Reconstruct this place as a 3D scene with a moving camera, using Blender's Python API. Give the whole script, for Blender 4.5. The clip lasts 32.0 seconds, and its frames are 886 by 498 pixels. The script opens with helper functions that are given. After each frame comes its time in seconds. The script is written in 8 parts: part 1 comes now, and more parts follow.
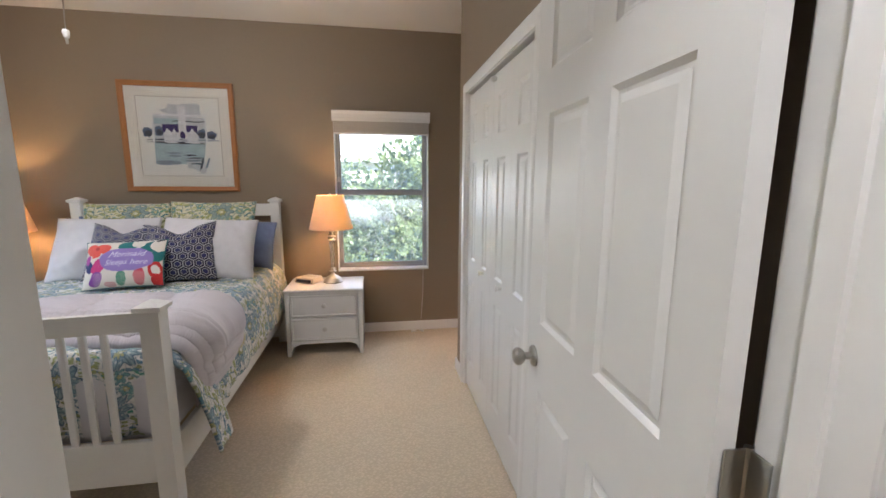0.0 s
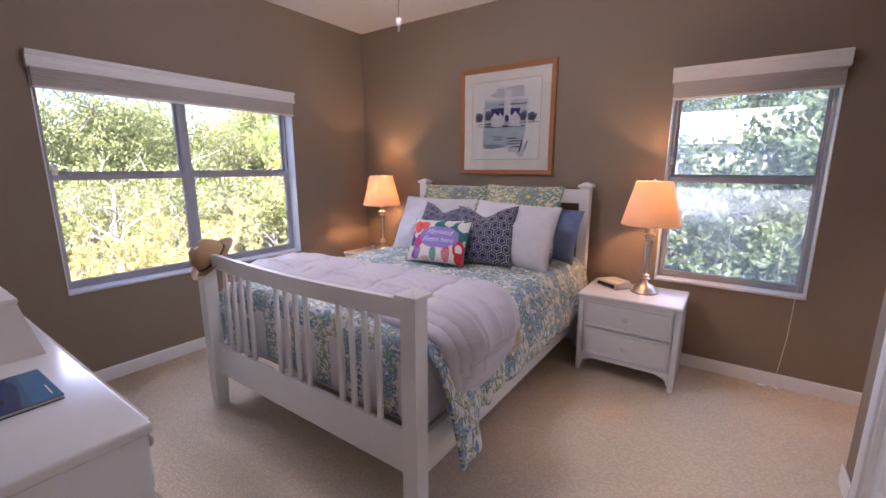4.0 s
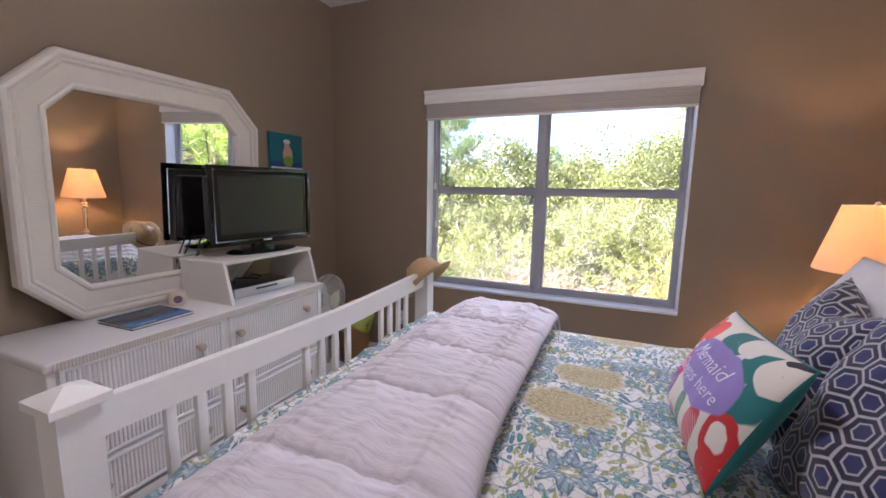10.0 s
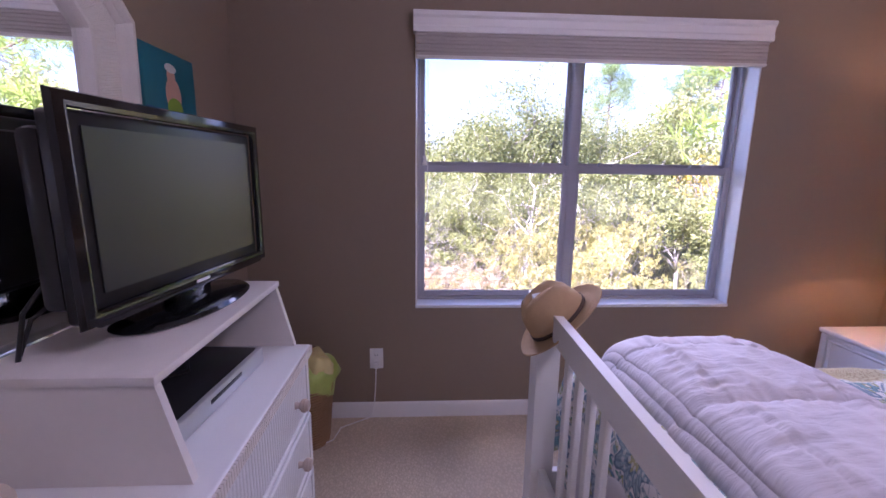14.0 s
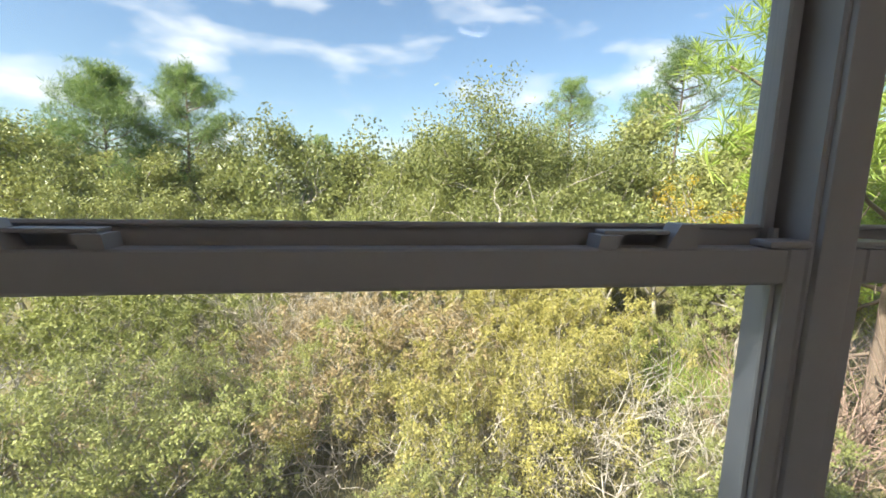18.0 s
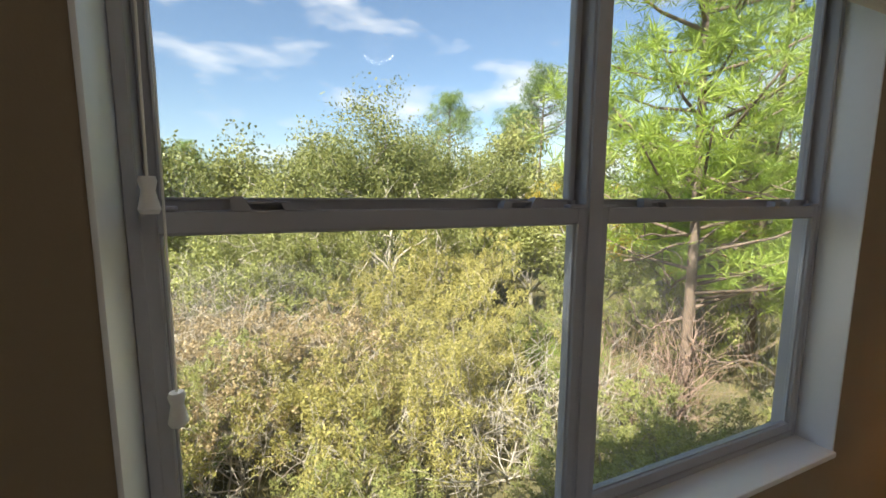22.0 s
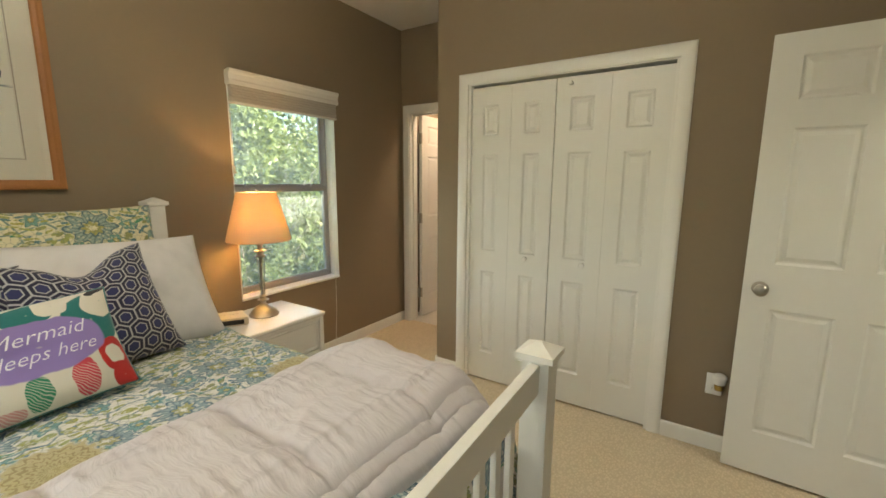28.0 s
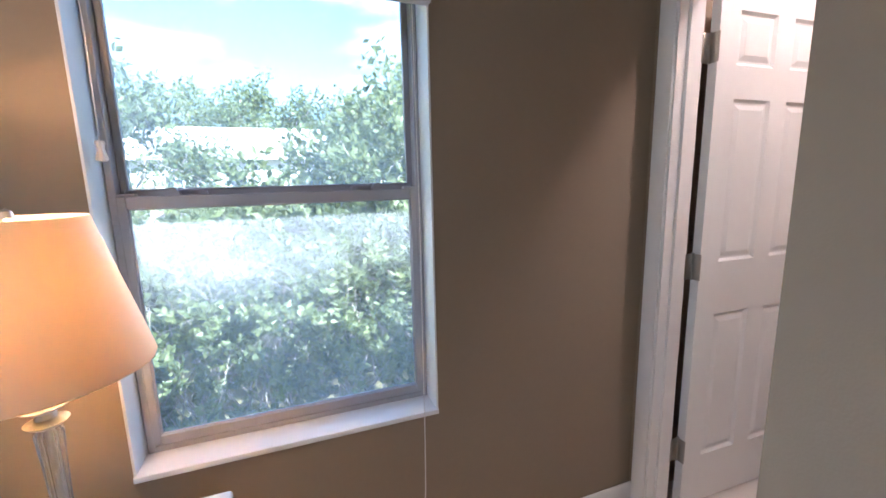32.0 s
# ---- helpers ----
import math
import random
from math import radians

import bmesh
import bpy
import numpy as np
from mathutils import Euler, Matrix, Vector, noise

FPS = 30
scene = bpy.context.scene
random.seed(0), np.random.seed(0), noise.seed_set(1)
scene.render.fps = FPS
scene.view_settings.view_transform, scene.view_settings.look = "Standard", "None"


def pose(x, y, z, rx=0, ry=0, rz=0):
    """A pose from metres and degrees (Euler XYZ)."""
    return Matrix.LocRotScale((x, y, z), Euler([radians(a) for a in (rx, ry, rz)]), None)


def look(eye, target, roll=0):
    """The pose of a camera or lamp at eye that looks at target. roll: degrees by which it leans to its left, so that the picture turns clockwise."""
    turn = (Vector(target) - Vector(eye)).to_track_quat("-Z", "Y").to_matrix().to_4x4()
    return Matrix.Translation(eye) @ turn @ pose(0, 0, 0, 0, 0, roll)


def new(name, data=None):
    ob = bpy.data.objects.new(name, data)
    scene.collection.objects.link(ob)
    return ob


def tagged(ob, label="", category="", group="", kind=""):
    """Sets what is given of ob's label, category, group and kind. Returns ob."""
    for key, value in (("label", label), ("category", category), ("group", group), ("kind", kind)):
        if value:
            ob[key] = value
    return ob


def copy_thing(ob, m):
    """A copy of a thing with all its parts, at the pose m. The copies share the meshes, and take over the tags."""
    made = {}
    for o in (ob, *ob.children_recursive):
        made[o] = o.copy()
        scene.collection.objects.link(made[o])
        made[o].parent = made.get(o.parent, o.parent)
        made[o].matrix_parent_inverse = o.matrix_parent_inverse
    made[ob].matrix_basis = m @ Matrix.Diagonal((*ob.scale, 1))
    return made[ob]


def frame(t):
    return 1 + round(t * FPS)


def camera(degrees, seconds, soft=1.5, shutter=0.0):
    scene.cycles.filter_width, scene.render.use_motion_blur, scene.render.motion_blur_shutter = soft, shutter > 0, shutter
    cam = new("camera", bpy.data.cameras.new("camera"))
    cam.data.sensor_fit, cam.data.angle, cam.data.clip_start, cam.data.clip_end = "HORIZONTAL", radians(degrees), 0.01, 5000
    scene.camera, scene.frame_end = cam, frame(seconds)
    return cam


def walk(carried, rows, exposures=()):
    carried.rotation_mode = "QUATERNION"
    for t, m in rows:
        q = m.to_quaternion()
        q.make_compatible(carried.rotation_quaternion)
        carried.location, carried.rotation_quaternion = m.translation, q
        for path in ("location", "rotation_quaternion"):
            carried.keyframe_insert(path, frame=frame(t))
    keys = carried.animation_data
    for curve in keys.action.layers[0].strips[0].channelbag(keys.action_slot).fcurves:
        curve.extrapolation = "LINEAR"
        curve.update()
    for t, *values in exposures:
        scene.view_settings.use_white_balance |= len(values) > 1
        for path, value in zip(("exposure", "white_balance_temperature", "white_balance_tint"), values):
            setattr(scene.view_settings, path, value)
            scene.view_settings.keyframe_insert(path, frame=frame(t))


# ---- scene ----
import itertools

cam = camera(94.2, 32.0, soft=1.6)
# seconds, eye x y z, yaw, pitch, roll.  West wall x = 0, north wall y = 0, floor z = 0
ROWS = [
    (0.0, 3.315, -3.917, 1.462, -9.16, -9.41, 0.3),
    (0.5, 3.375, -3.784, 1.456, 3.58, -9.75, 0.6),
    (1.0, 3.451, -3.653, 1.454, 15.49, -10.13, 0.5),
    (1.5, 3.473, -3.598, 1.451, 23.28, -10.57, 0.5),
    (2.0, 3.48, -3.597, 1.446, 27.77, -10.95, 0.6),
    (2.5, 3.495, -3.595, 1.453, 30.065, -11.54, 0.72),
    (3.0, 3.486, -3.579, 1.454, 31.71, -11.87, 0.54),
    (3.5, 3.414, -3.485, 1.439, 33.18, -11.75, 0.2),
    (5.5, 3.219, -2.674, 1.427, 45.98, -9.04, 0.4),
    (6.0, 3.172, -2.453, 1.424, 54.0, -8.28, 0.4),
    (6.5, 3.169, -2.12, 1.403, 64.945, -7.13, 1.0),
    (7.0, 3.127, -1.856, 1.391, 73.96, -6.94, 1.9),
    (7.5, 2.987, -1.645, 1.365, 81.252, -6.235, 1.013),
    (8.0, 2.876, -1.485, 1.37, 86.755, -6.75, 0.725),
    (8.5, 2.806, -1.333, 1.363, 93.388, -7.085, 1.238),
    (9.0, 2.783, -1.225, 1.375, 102.09, -7.63, 1.55),
    (9.5, 2.786, -1.199, 1.386, 109.7, -8.225, 1.35),
    (10.0, 2.829, -1.274, 1.374, 113.26, -8.22, 1.05),
    (10.5, 2.847, -1.295, 1.384, 115.488, -8.57, 0.825),
    (11.0, 2.915, -1.429, 1.392, 116.445, -8.92, 0.8),
    (11.5, 2.952, -1.601, 1.383, 116.812, -9.41, 0.975),
    (12.0, 2.88, -1.807, 1.364, 116.17, -9.94, 0.95),
    (12.5, 2.74, -2.042, 1.382, 113.415, -11.13, 1.075),
    (13.0, 2.549, -2.289, 1.369, 106.49, -11.6, 0.7),
    (13.5, 2.359, -2.492, 1.351, 96.73, -11.085, 0.55),
    (14.0, 2.102, -2.593, 1.352, 87.08, -10.82, 0.7),
    (14.5, 1.82, -2.635, 1.335, 78.82, -9.15, 0.5),
    (16.5, 0.655, -2.436, 1.396, 70.69, -6.23, 0.55),
    (17.0, 0.482, -2.395, 1.407, 74.27, -6.51, 0.33),
    (17.5, 0.354, -2.299, 1.417, 78.23, -7.47, 0.93),
    (18.0, 0.226, -2.203, 1.427, 81.94, -8.6, 1.1),
    (18.5, 0.198, -2.185, 1.43, 84.01, -9.64, 1.3),
    (19.0, 0.179, -2.174, 1.432, 84.42, -10.1, 1.3),
    (19.5, 0.251, -2.198, 1.415, 83.42, -9.64, 0.88),
    (20.0, 0.342, -2.252, 1.414, 80.28, -9.28, 0.79),
    (20.5, 0.407, -2.338, 1.415, 75.77, -9.41, 1.2),
    (21.0, 0.493, -2.413, 1.396, 72.46, -7.85, 0.8),
    (21.5, 0.548, -2.457, 1.402, 69.2, -7.7, 0.7),
    (22.0, 0.587, -2.45, 1.4, 66.38, -7.24, 0.3),
    (22.5, 0.651, -2.425, 1.409, 62.04, -7.33, 0.0),
    (23.0, 0.769, -2.424, 1.411, 55.45, -7.41, -0.3),
    (23.5, 0.938, -2.394, 1.422, 44.88, -7.53, 0.4),
    (24.0, 0.942, -2.37, 1.437, 24.75, -7.61, 0.3),
    (24.5, 0.911, -2.366, 1.46, 5.68, -8.14, -0.1),
    (25.0, 0.895, -2.416, 1.446, -8.14, -8.6, -0.4),
    (25.5, 0.884, -2.458, 1.451, -17.55, -9.33, -0.1),
    (27.5, 1.158, -2.536, 1.421, -48.7, -9.7, 0.2),
    (28.0, 1.442, -2.539, 1.412, -57.4, -9.44, 0.4),
    (28.5, 1.691, -2.532, 1.436, -63.31, -10.05, 0.5),
    (29.0, 2.051, -2.493, 1.451, -64.98, -9.99, 0.9),
    (29.5, 2.406, -2.426, 1.442, -57.33, -10.22, 1.1),
    (30.0, 2.709, -2.304, 1.429, -43.52, -10.75, 1.2),
    (30.5, 2.94, -2.096, 1.433, -32.77, -10.89, 0.55),
    (31.0, 3.11, -1.874, 1.403, -23.94, -9.73, 0.4),
    (31.5, 3.26, -1.583, 1.366, -15.72, -9.2, 0.5),
    (32.0, 3.381, -1.205, 1.388, -20.59, -9.73, -1.25),
]


def eye_pose(x, y, z, yaw, pitch, roll):
    return pose(x, y, z, 0, 0, yaw) @ pose(0, 0, 0, 90 + pitch) @ pose(0, 0, 0, 0, 0, roll)


# seconds, stops, kelvin, tint
EXPOSURES = [
    (0.0, 3.15, 5650, 14), (3.0, 3.0, 5450, 28), (6.0, 2.95, 5500, 40), (7.0, 3.35, 6200, 8), (8.0, 3.3, 6100, 6), (9.0, 3.25, 6150, 8),
    (10.0, 2.95, 5600, 27), (10.5, 2.85, 5450, 32), (11.2, 2.8, 5400, 36), (13.0, 2.7, 5250, 46), (14.5, 2.65, 5150, 54),
    (17.0, 1.85, 5900, 38), (17.8, 1.52, 6350, 8), (19.0, 1.50, 6400, 7), (22.0, 1.45, 6500, 9), (23.2, 1.77, 6600, 16),
    (24.0, 2.35, 5850, 32), (25.0, 2.7, 5650, 20), (28.0, 3.0, 7200, 0), (28.6, 3.05, 6250, 3), (29.0, 3.1, 5650, 3), (30.0, 3.05, 5250, 16), (32.0, 3.2, 5050, 16),
]
walk(cam, [(t, eye_pose(x, y, z, yaw, pitch, roll)) for t, x, y, z, yaw, pitch, roll in ROWS], EXPOSURES)

# ---------------------------------------------------------------- light
world = bpy.data.worlds.new("sky")
scene.world = world
world.use_nodes = True
wn = world.node_tree.nodes
sky = wn.new("ShaderNodeTexSky")
sky.sky_type, sky.sun_disc = "NISHITA", False
SUN_ELEV, SUN_AZ = 41.0, 148.0            # degrees; azimuth clockwise from +y
sky.sun_elevation, sky.sun_rotation = radians(SUN_ELEV), radians(SUN_AZ)
wn["Background"].inputs[1].default_value = 0.08
world.node_tree.links.new(sky.outputs[0], wn["Background"].inputs[0])

sun = new("sun", bpy.data.lights.new("sun", "SUN"))
sun.data.energy, sun.data.angle, sun.data.color = 5.0, radians(0.6), (1.0, 0.92, 0.80)
sx, sy, sz = (math.sin(radians(SUN_AZ)) * math.cos(radians(SUN_ELEV)),
              math.cos(radians(SUN_AZ)) * math.cos(radians(SUN_ELEV)), math.sin(radians(SUN_ELEV)))
sun.matrix_world = look((sx * 30, sy * 30, sz * 30), (0, 0, 0))



def skylight(name, m, width, height, watts):
    """Daylight of the open sky entering through a window's opening."""
    li = new(name, bpy.data.lights.new(name, "AREA"))
    li.data.shape, li.data.size, li.data.size_y, li.data.spread = "RECTANGLE", width, height, radians(100)
    li.data.energy, li.data.color = watts, (1.0, 0.98, 0.94)
    li.matrix_world = m


skylight("wide_window_daylight", look((-0.075, -1.77, 1.34), (0.925, -1.77, 0.69)), 1.60, 0.45, 0.95)
skylight("small_window_daylight", look((3.375, 0.075, 1.33), (3.375, -0.925, 0.68)), 0.76, 0.45, 0.42)

# ---------------------------------------------------------------- materials


def mat(name, color, rough=0.6, metal=0.0, scale=0.0, amount=0.12, fine=0.0, bump=0.0, bump_scale=0.0, spec=0.5, extra=None):
    """A principled material with broad and fine colour variation and relief, in object metres."""
    m = bpy.data.materials.new(name)
    m.use_nodes = True
    n, l = m.node_tree.nodes, m.node_tree.links
    b = n["Principled BSDF"]
    b.inputs["Roughness"].default_value, b.inputs["Metallic"].default_value = rough, metal
    b.inputs["Specular IOR Level"].default_value = spec
    b.inputs["Base Color"].default_value = (*color, 1)
    geo = n.new("ShaderNodeNewGeometry")
    if scale:
        big = n.new("ShaderNodeTexNoise")
        big.inputs["Scale"].default_value, big.inputs["Detail"].default_value = scale, 4
        l.new(geo.outputs["Position"], big.inputs["Vector"])
        mix = n.new("ShaderNodeMix")
        mix.data_type = "RGBA"
        mix.inputs[6].default_value = (*[c * (1 - amount) for c in color], 1)
        mix.inputs[7].default_value = (*[min(1, c * (1 + amount)) for c in color], 1)
        if fine:
            small = n.new("ShaderNodeTexNoise")
            small.inputs["Scale"].default_value, small.inputs["Detail"].default_value = fine, 3
            l.new(geo.outputs["Position"], small.inputs["Vector"])
            add = n.new("ShaderNodeMath")
            add.operation = "MULTIPLY_ADD"
            add.inputs[1].default_value, add.inputs[2].default_value = 0.5, 0.0
            l.new(small.outputs[0], add.inputs[0])
            half = n.new("ShaderNodeMath")
            half.operation = "MULTIPLY_ADD"
            half.inputs[1].default_value = 0.5
            l.new(big.outputs[0], half.inputs[0])
            l.new(add.outputs[0], half.inputs[2])
            l.new(half.outputs[0], mix.inputs[0])
        else:
            l.new(big.outputs[0], mix.inputs[0])
        l.new(mix.outputs[2], b.inputs["Base Color"])
    if bump:
        bt = n.new("ShaderNodeTexNoise")
        bt.inputs["Scale"].default_value, bt.inputs["Detail"].default_value = bump_scale or 200, 3
        l.new(geo.outputs["Position"], bt.inputs["Vector"])
        bp = n.new("ShaderNodeBump")
        bp.inputs["Strength"].default_value, bp.inputs["Distance"].default_value = bump, 0.004
        l.new(bt.outputs[0], bp.inputs["Height"])
        l.new(bp.outputs[0], b.inputs["Normal"])
    return m


def glass_mat(name, tint, gloss=0.008, dust=0.0):
    """A thin pane: lets light straight through, with a faint reflection and a film of dust."""
    m = bpy.data.materials.new(name)
    m.use_nodes = True
    n, l = m.node_tree.nodes, m.node_tree.links
    n.remove(n["Principled BSDF"])
    tr, gl, mx = n.new("ShaderNodeBsdfTransparent"), n.new("ShaderNodeBsdfGlossy"), n.new("ShaderNodeMixShader")
    lw = n.new("ShaderNodeLayerWeight")
    lw.inputs[0].default_value = 0.5
    pw, fr = n.new("ShaderNodeMath"), n.new("ShaderNodeMath")
    pw.operation, pw.inputs[1].default_value = "POWER", 5.0
    fr.operation, fr.inputs[1].default_value, fr.inputs[2].default_value = "MULTIPLY_ADD", 0.5, gloss
    l.new(lw.outputs["Facing"], pw.inputs[0])
    l.new(pw.outputs[0], fr.inputs[0])
    tr.inputs[0].default_value = (*tint, 1)
    gl.inputs["Roughness"].default_value = 0.02
    l.new(fr.outputs[0], mx.inputs[0])
    l.new(tr.outputs[0], mx.inputs[1])
    l.new(gl.outputs[0], mx.inputs[2])
    if dust:
        sm, dt, md = n.new("ShaderNodeTexNoise"), n.new("ShaderNodeBsdfTranslucent"), n.new("ShaderNodeMixShader")
        geo = n.new("ShaderNodeNewGeometry")
        sm.inputs["Scale"].default_value, sm.inputs["Detail"].default_value = 2.2, 3
        l.new(geo.outputs["Position"], sm.inputs["Vector"])
        amt = n.new("ShaderNodeMapRange")
        amt.inputs[1].default_value, amt.inputs[2].default_value, amt.inputs[3].default_value, amt.inputs[4].default_value = 0.35, 0.75, dust * 0.4, dust * 1.8
        l.new(sm.outputs[0], amt.inputs[0])
        dt.inputs[0].default_value = (0.9, 0.9, 0.88, 1)
        l.new(amt.outputs[0], md.inputs[0])
        l.new(mx.outputs[0], md.inputs[1])
        l.new(dt.outputs[0], md.inputs[2])
        mx = md
    l.new(mx.outputs[0], n["Material Output"].inputs[0])
    return m


WALL = mat("taupe_wall_paint", (0.270, 0.211, 0.146), 0.75, 0, 1.3, 0.05, 40, 0.10, 260, 0.3)
CEIL = mat("ceiling_paint", (0.80, 0.79, 0.77), 0.85, 0, 2.0, 0.03, 60, 0.25, 120, 0.2)
TRIM = mat("white_trim_paint", (0.80, 0.79, 0.76), 0.38, 0, 3.0, 0.03, 30, 0.04, 90)
DOORW = mat("white_door_paint", (0.76, 0.755, 0.725), 0.42, 0, 2.0, 0.03, 25, 0.05, 140)
CARPET = mat("beige_carpet", (0.64, 0.530, 0.380), 0.95, 0, 3.5, 0.12, 110, 0.45, 130, 0.1)
# carpet loops: rounded tufts about a centimetre across, in faint rows
cn_, cl0 = CARPET.node_tree.nodes, CARPET.node_tree.links
cgeo, tuft, rowm = cn_.new("ShaderNodeNewGeometry"), cn_.new("ShaderNodeTexVoronoi"), cn_.new("ShaderNodeMapping")
rowm.inputs["Scale"].default_value, rowm.inputs["Rotation"].default_value = (1.0, 1.6, 1.0), (0, 0, 0.5)
tuft.inputs["Scale"].default_value, tuft.inputs["Randomness"].default_value = 62.0, 0.75
cl0.new(cgeo.outputs["Position"], rowm.inputs[0])
cl0.new(rowm.outputs[0], tuft.inputs["Vector"])
cb = cn_.new("ShaderNodeBump")
cb.inputs["Strength"].default_value, cb.inputs["Distance"].default_value, cb.invert = 0.28, 0.004, True
cl0.new(tuft.outputs["Distance"], cb.inputs["Height"])
cl0.new(cn_["Bump"].outputs[0], cb.inputs["Normal"])
cl0.new(cb.outputs[0], cn_["Principled BSDF"].inputs["Normal"])
# shade between the tufts is put into the carpet colour, darker towards their edges
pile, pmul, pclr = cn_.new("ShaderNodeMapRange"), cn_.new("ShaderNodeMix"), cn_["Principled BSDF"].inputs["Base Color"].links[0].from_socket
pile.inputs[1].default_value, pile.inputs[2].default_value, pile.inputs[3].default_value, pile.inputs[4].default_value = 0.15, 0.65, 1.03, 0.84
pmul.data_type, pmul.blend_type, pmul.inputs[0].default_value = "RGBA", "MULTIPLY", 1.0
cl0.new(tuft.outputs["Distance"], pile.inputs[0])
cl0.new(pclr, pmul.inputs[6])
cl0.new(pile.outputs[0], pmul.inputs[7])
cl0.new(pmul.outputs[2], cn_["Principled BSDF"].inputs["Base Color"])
BEDW = mat("white_bed_paint", (0.80, 0.79, 0.75), 0.45, 0, 4.0, 0.04, 40, 0.06, 120)
DRESS = mat("white_lacquer", (0.79, 0.785, 0.775), 0.17, 0, 3.0, 0.03, 30, 0.05, 160)
ALU = mat("window_aluminium", (0.62, 0.62, 0.64), 0.4, 0.0, 5, 0.05, 60, 0.03, 200)
PEWTER = mat("brushed_pewter", (0.50, 0.47, 0.42), 0.38, 1.0, 8, 0.12, 90, 0.05, 200)
BLACK = mat("black_plastic", (0.012, 0.012, 0.013), 0.28, 0, 6, 0.1)
GLASS = glass_mat("window_glass", (0.93, 0.95, 0.95), dust=0.018)
HAZED = glass_mat("hazed_window_glass", (0.86, 0.90, 0.90), dust=0.14)

# ---------------------------------------------------------------- mesh helpers


def empty(name, label, category, m=None, group="", kind=""):
    ob = new(name)
    ob.empty_display_size = 0.1
    if m is not None:
        ob.matrix_basis = m
    return tagged(ob, label, category, group, kind)


def link_mesh(name, bm, material, smooth=False):
    bmesh.ops.recalc_face_normals(bm, faces=bm.faces)
    me = bpy.data.meshes.new(name)
    bm.to_mesh(me)
    bm.free()
    for mt in material if isinstance(material, (list, tuple)) else [material]:
        me.materials.append(mt)
    if smooth:
        me.shade_smooth()
        if smooth is not True:
            me.set_sharp_from_angle(angle=radians(smooth))
    return new(name, me)


def part(name, bm, material, parent=None, label="", smooth=35):
    """One bmesh as one mesh object under a thing or a part."""
    ob = link_mesh(name, bm, material, smooth)
    if parent is not None:
        ob.parent = parent
    return tagged(ob, label)


def solid(name, bm, material, label, category, kind="structure", smooth=35, group=""):
    return tagged(link_mesh(name, bm, material, smooth), label, category, group, kind)


def add_box(bm, x0, y0, z0, x1, y1, z1, bevel=0.0, seg=2):
    """A box between two corners, with rounded edges."""
    r = bmesh.ops.create_cube(bm, size=1.0)
    vs = r["verts"]
    for v in vs:
        v.co = ((x0 + x1) / 2 + v.co.x * (x1 - x0), (y0 + y1) / 2 + v.co.y * (y1 - y0), (z0 + z1) / 2 + v.co.z * (z1 - z0))
    if bevel > 0:
        es = list({e for v in vs for e in v.link_edges})
        bmesh.ops.bevel(bm, geom=es, offset=bevel, segments=seg, affect="EDGES", profile=0.5)
    return bm


def box(x0, y0, z0, x1, y1, z1, bevel=0.0, seg=2):
    return add_box(bmesh.new(), x0, y0, z0, x1, y1, z1, bevel, seg)


def lathe(profile, segs=28, bm=None, x=0.0, y=0.0):
    """A turned shape about z from (radius, height) pairs."""
    bm = bm or bmesh.new()
    rings = []
    for r, z in profile:
        if r < 1e-5:
            rings.append([bm.verts.new((x, y, z))])
        else:
            rings.append([bm.verts.new((x + r * math.cos(2 * math.pi * k / segs), y + r * math.sin(2 * math.pi * k / segs), z)) for k in range(segs)])
    for a, b in zip(rings, rings[1:]):
        for k in range(segs):
            j = (k + 1) % segs
            if len(a) == 1 and len(b) > 1:
                bm.faces.new((a[0], b[k], b[j]))
            elif len(b) == 1 and len(a) > 1:
                bm.faces.new((a[k], a[j], b[0]))
            elif len(a) > 1:
                bm.faces.new((a[k], a[j], b[j], b[k]))
    return bm


def tube(points, radius, segs=8, bm=None, taper=None):
    """A round bar along a line of points."""
    bm = bm or bmesh.new()
    pts = [Vector(p) for p in points]
    rings = []
    for i, p in enumerate(pts):
        d = (pts[min(i + 1, len(pts) - 1)] - pts[max(i - 1, 0)]).normalized()
        u = d.cross(Vector((0, 0, 1)))
        u = u.normalized() if u.length > 1e-3 else Vector((1, 0, 0))
        w = d.cross(u)
        r = radius if taper is None else radius + (taper - radius) * i / (len(pts) - 1)
        rings.append([bm.verts.new(p + r * (math.cos(2 * math.pi * k / segs) * u + math.sin(2 * math.pi * k / segs) * w)) for k in range(segs)])
    for a, b in zip(rings, rings[1:]):
        for k in range(segs):
            bm.faces.new((a[k], a[(k + 1) % segs], b[(k + 1) % segs], b[k]))
    bm.faces.new(rings[0])
    bm.faces.new(rings[-1])
    return bm


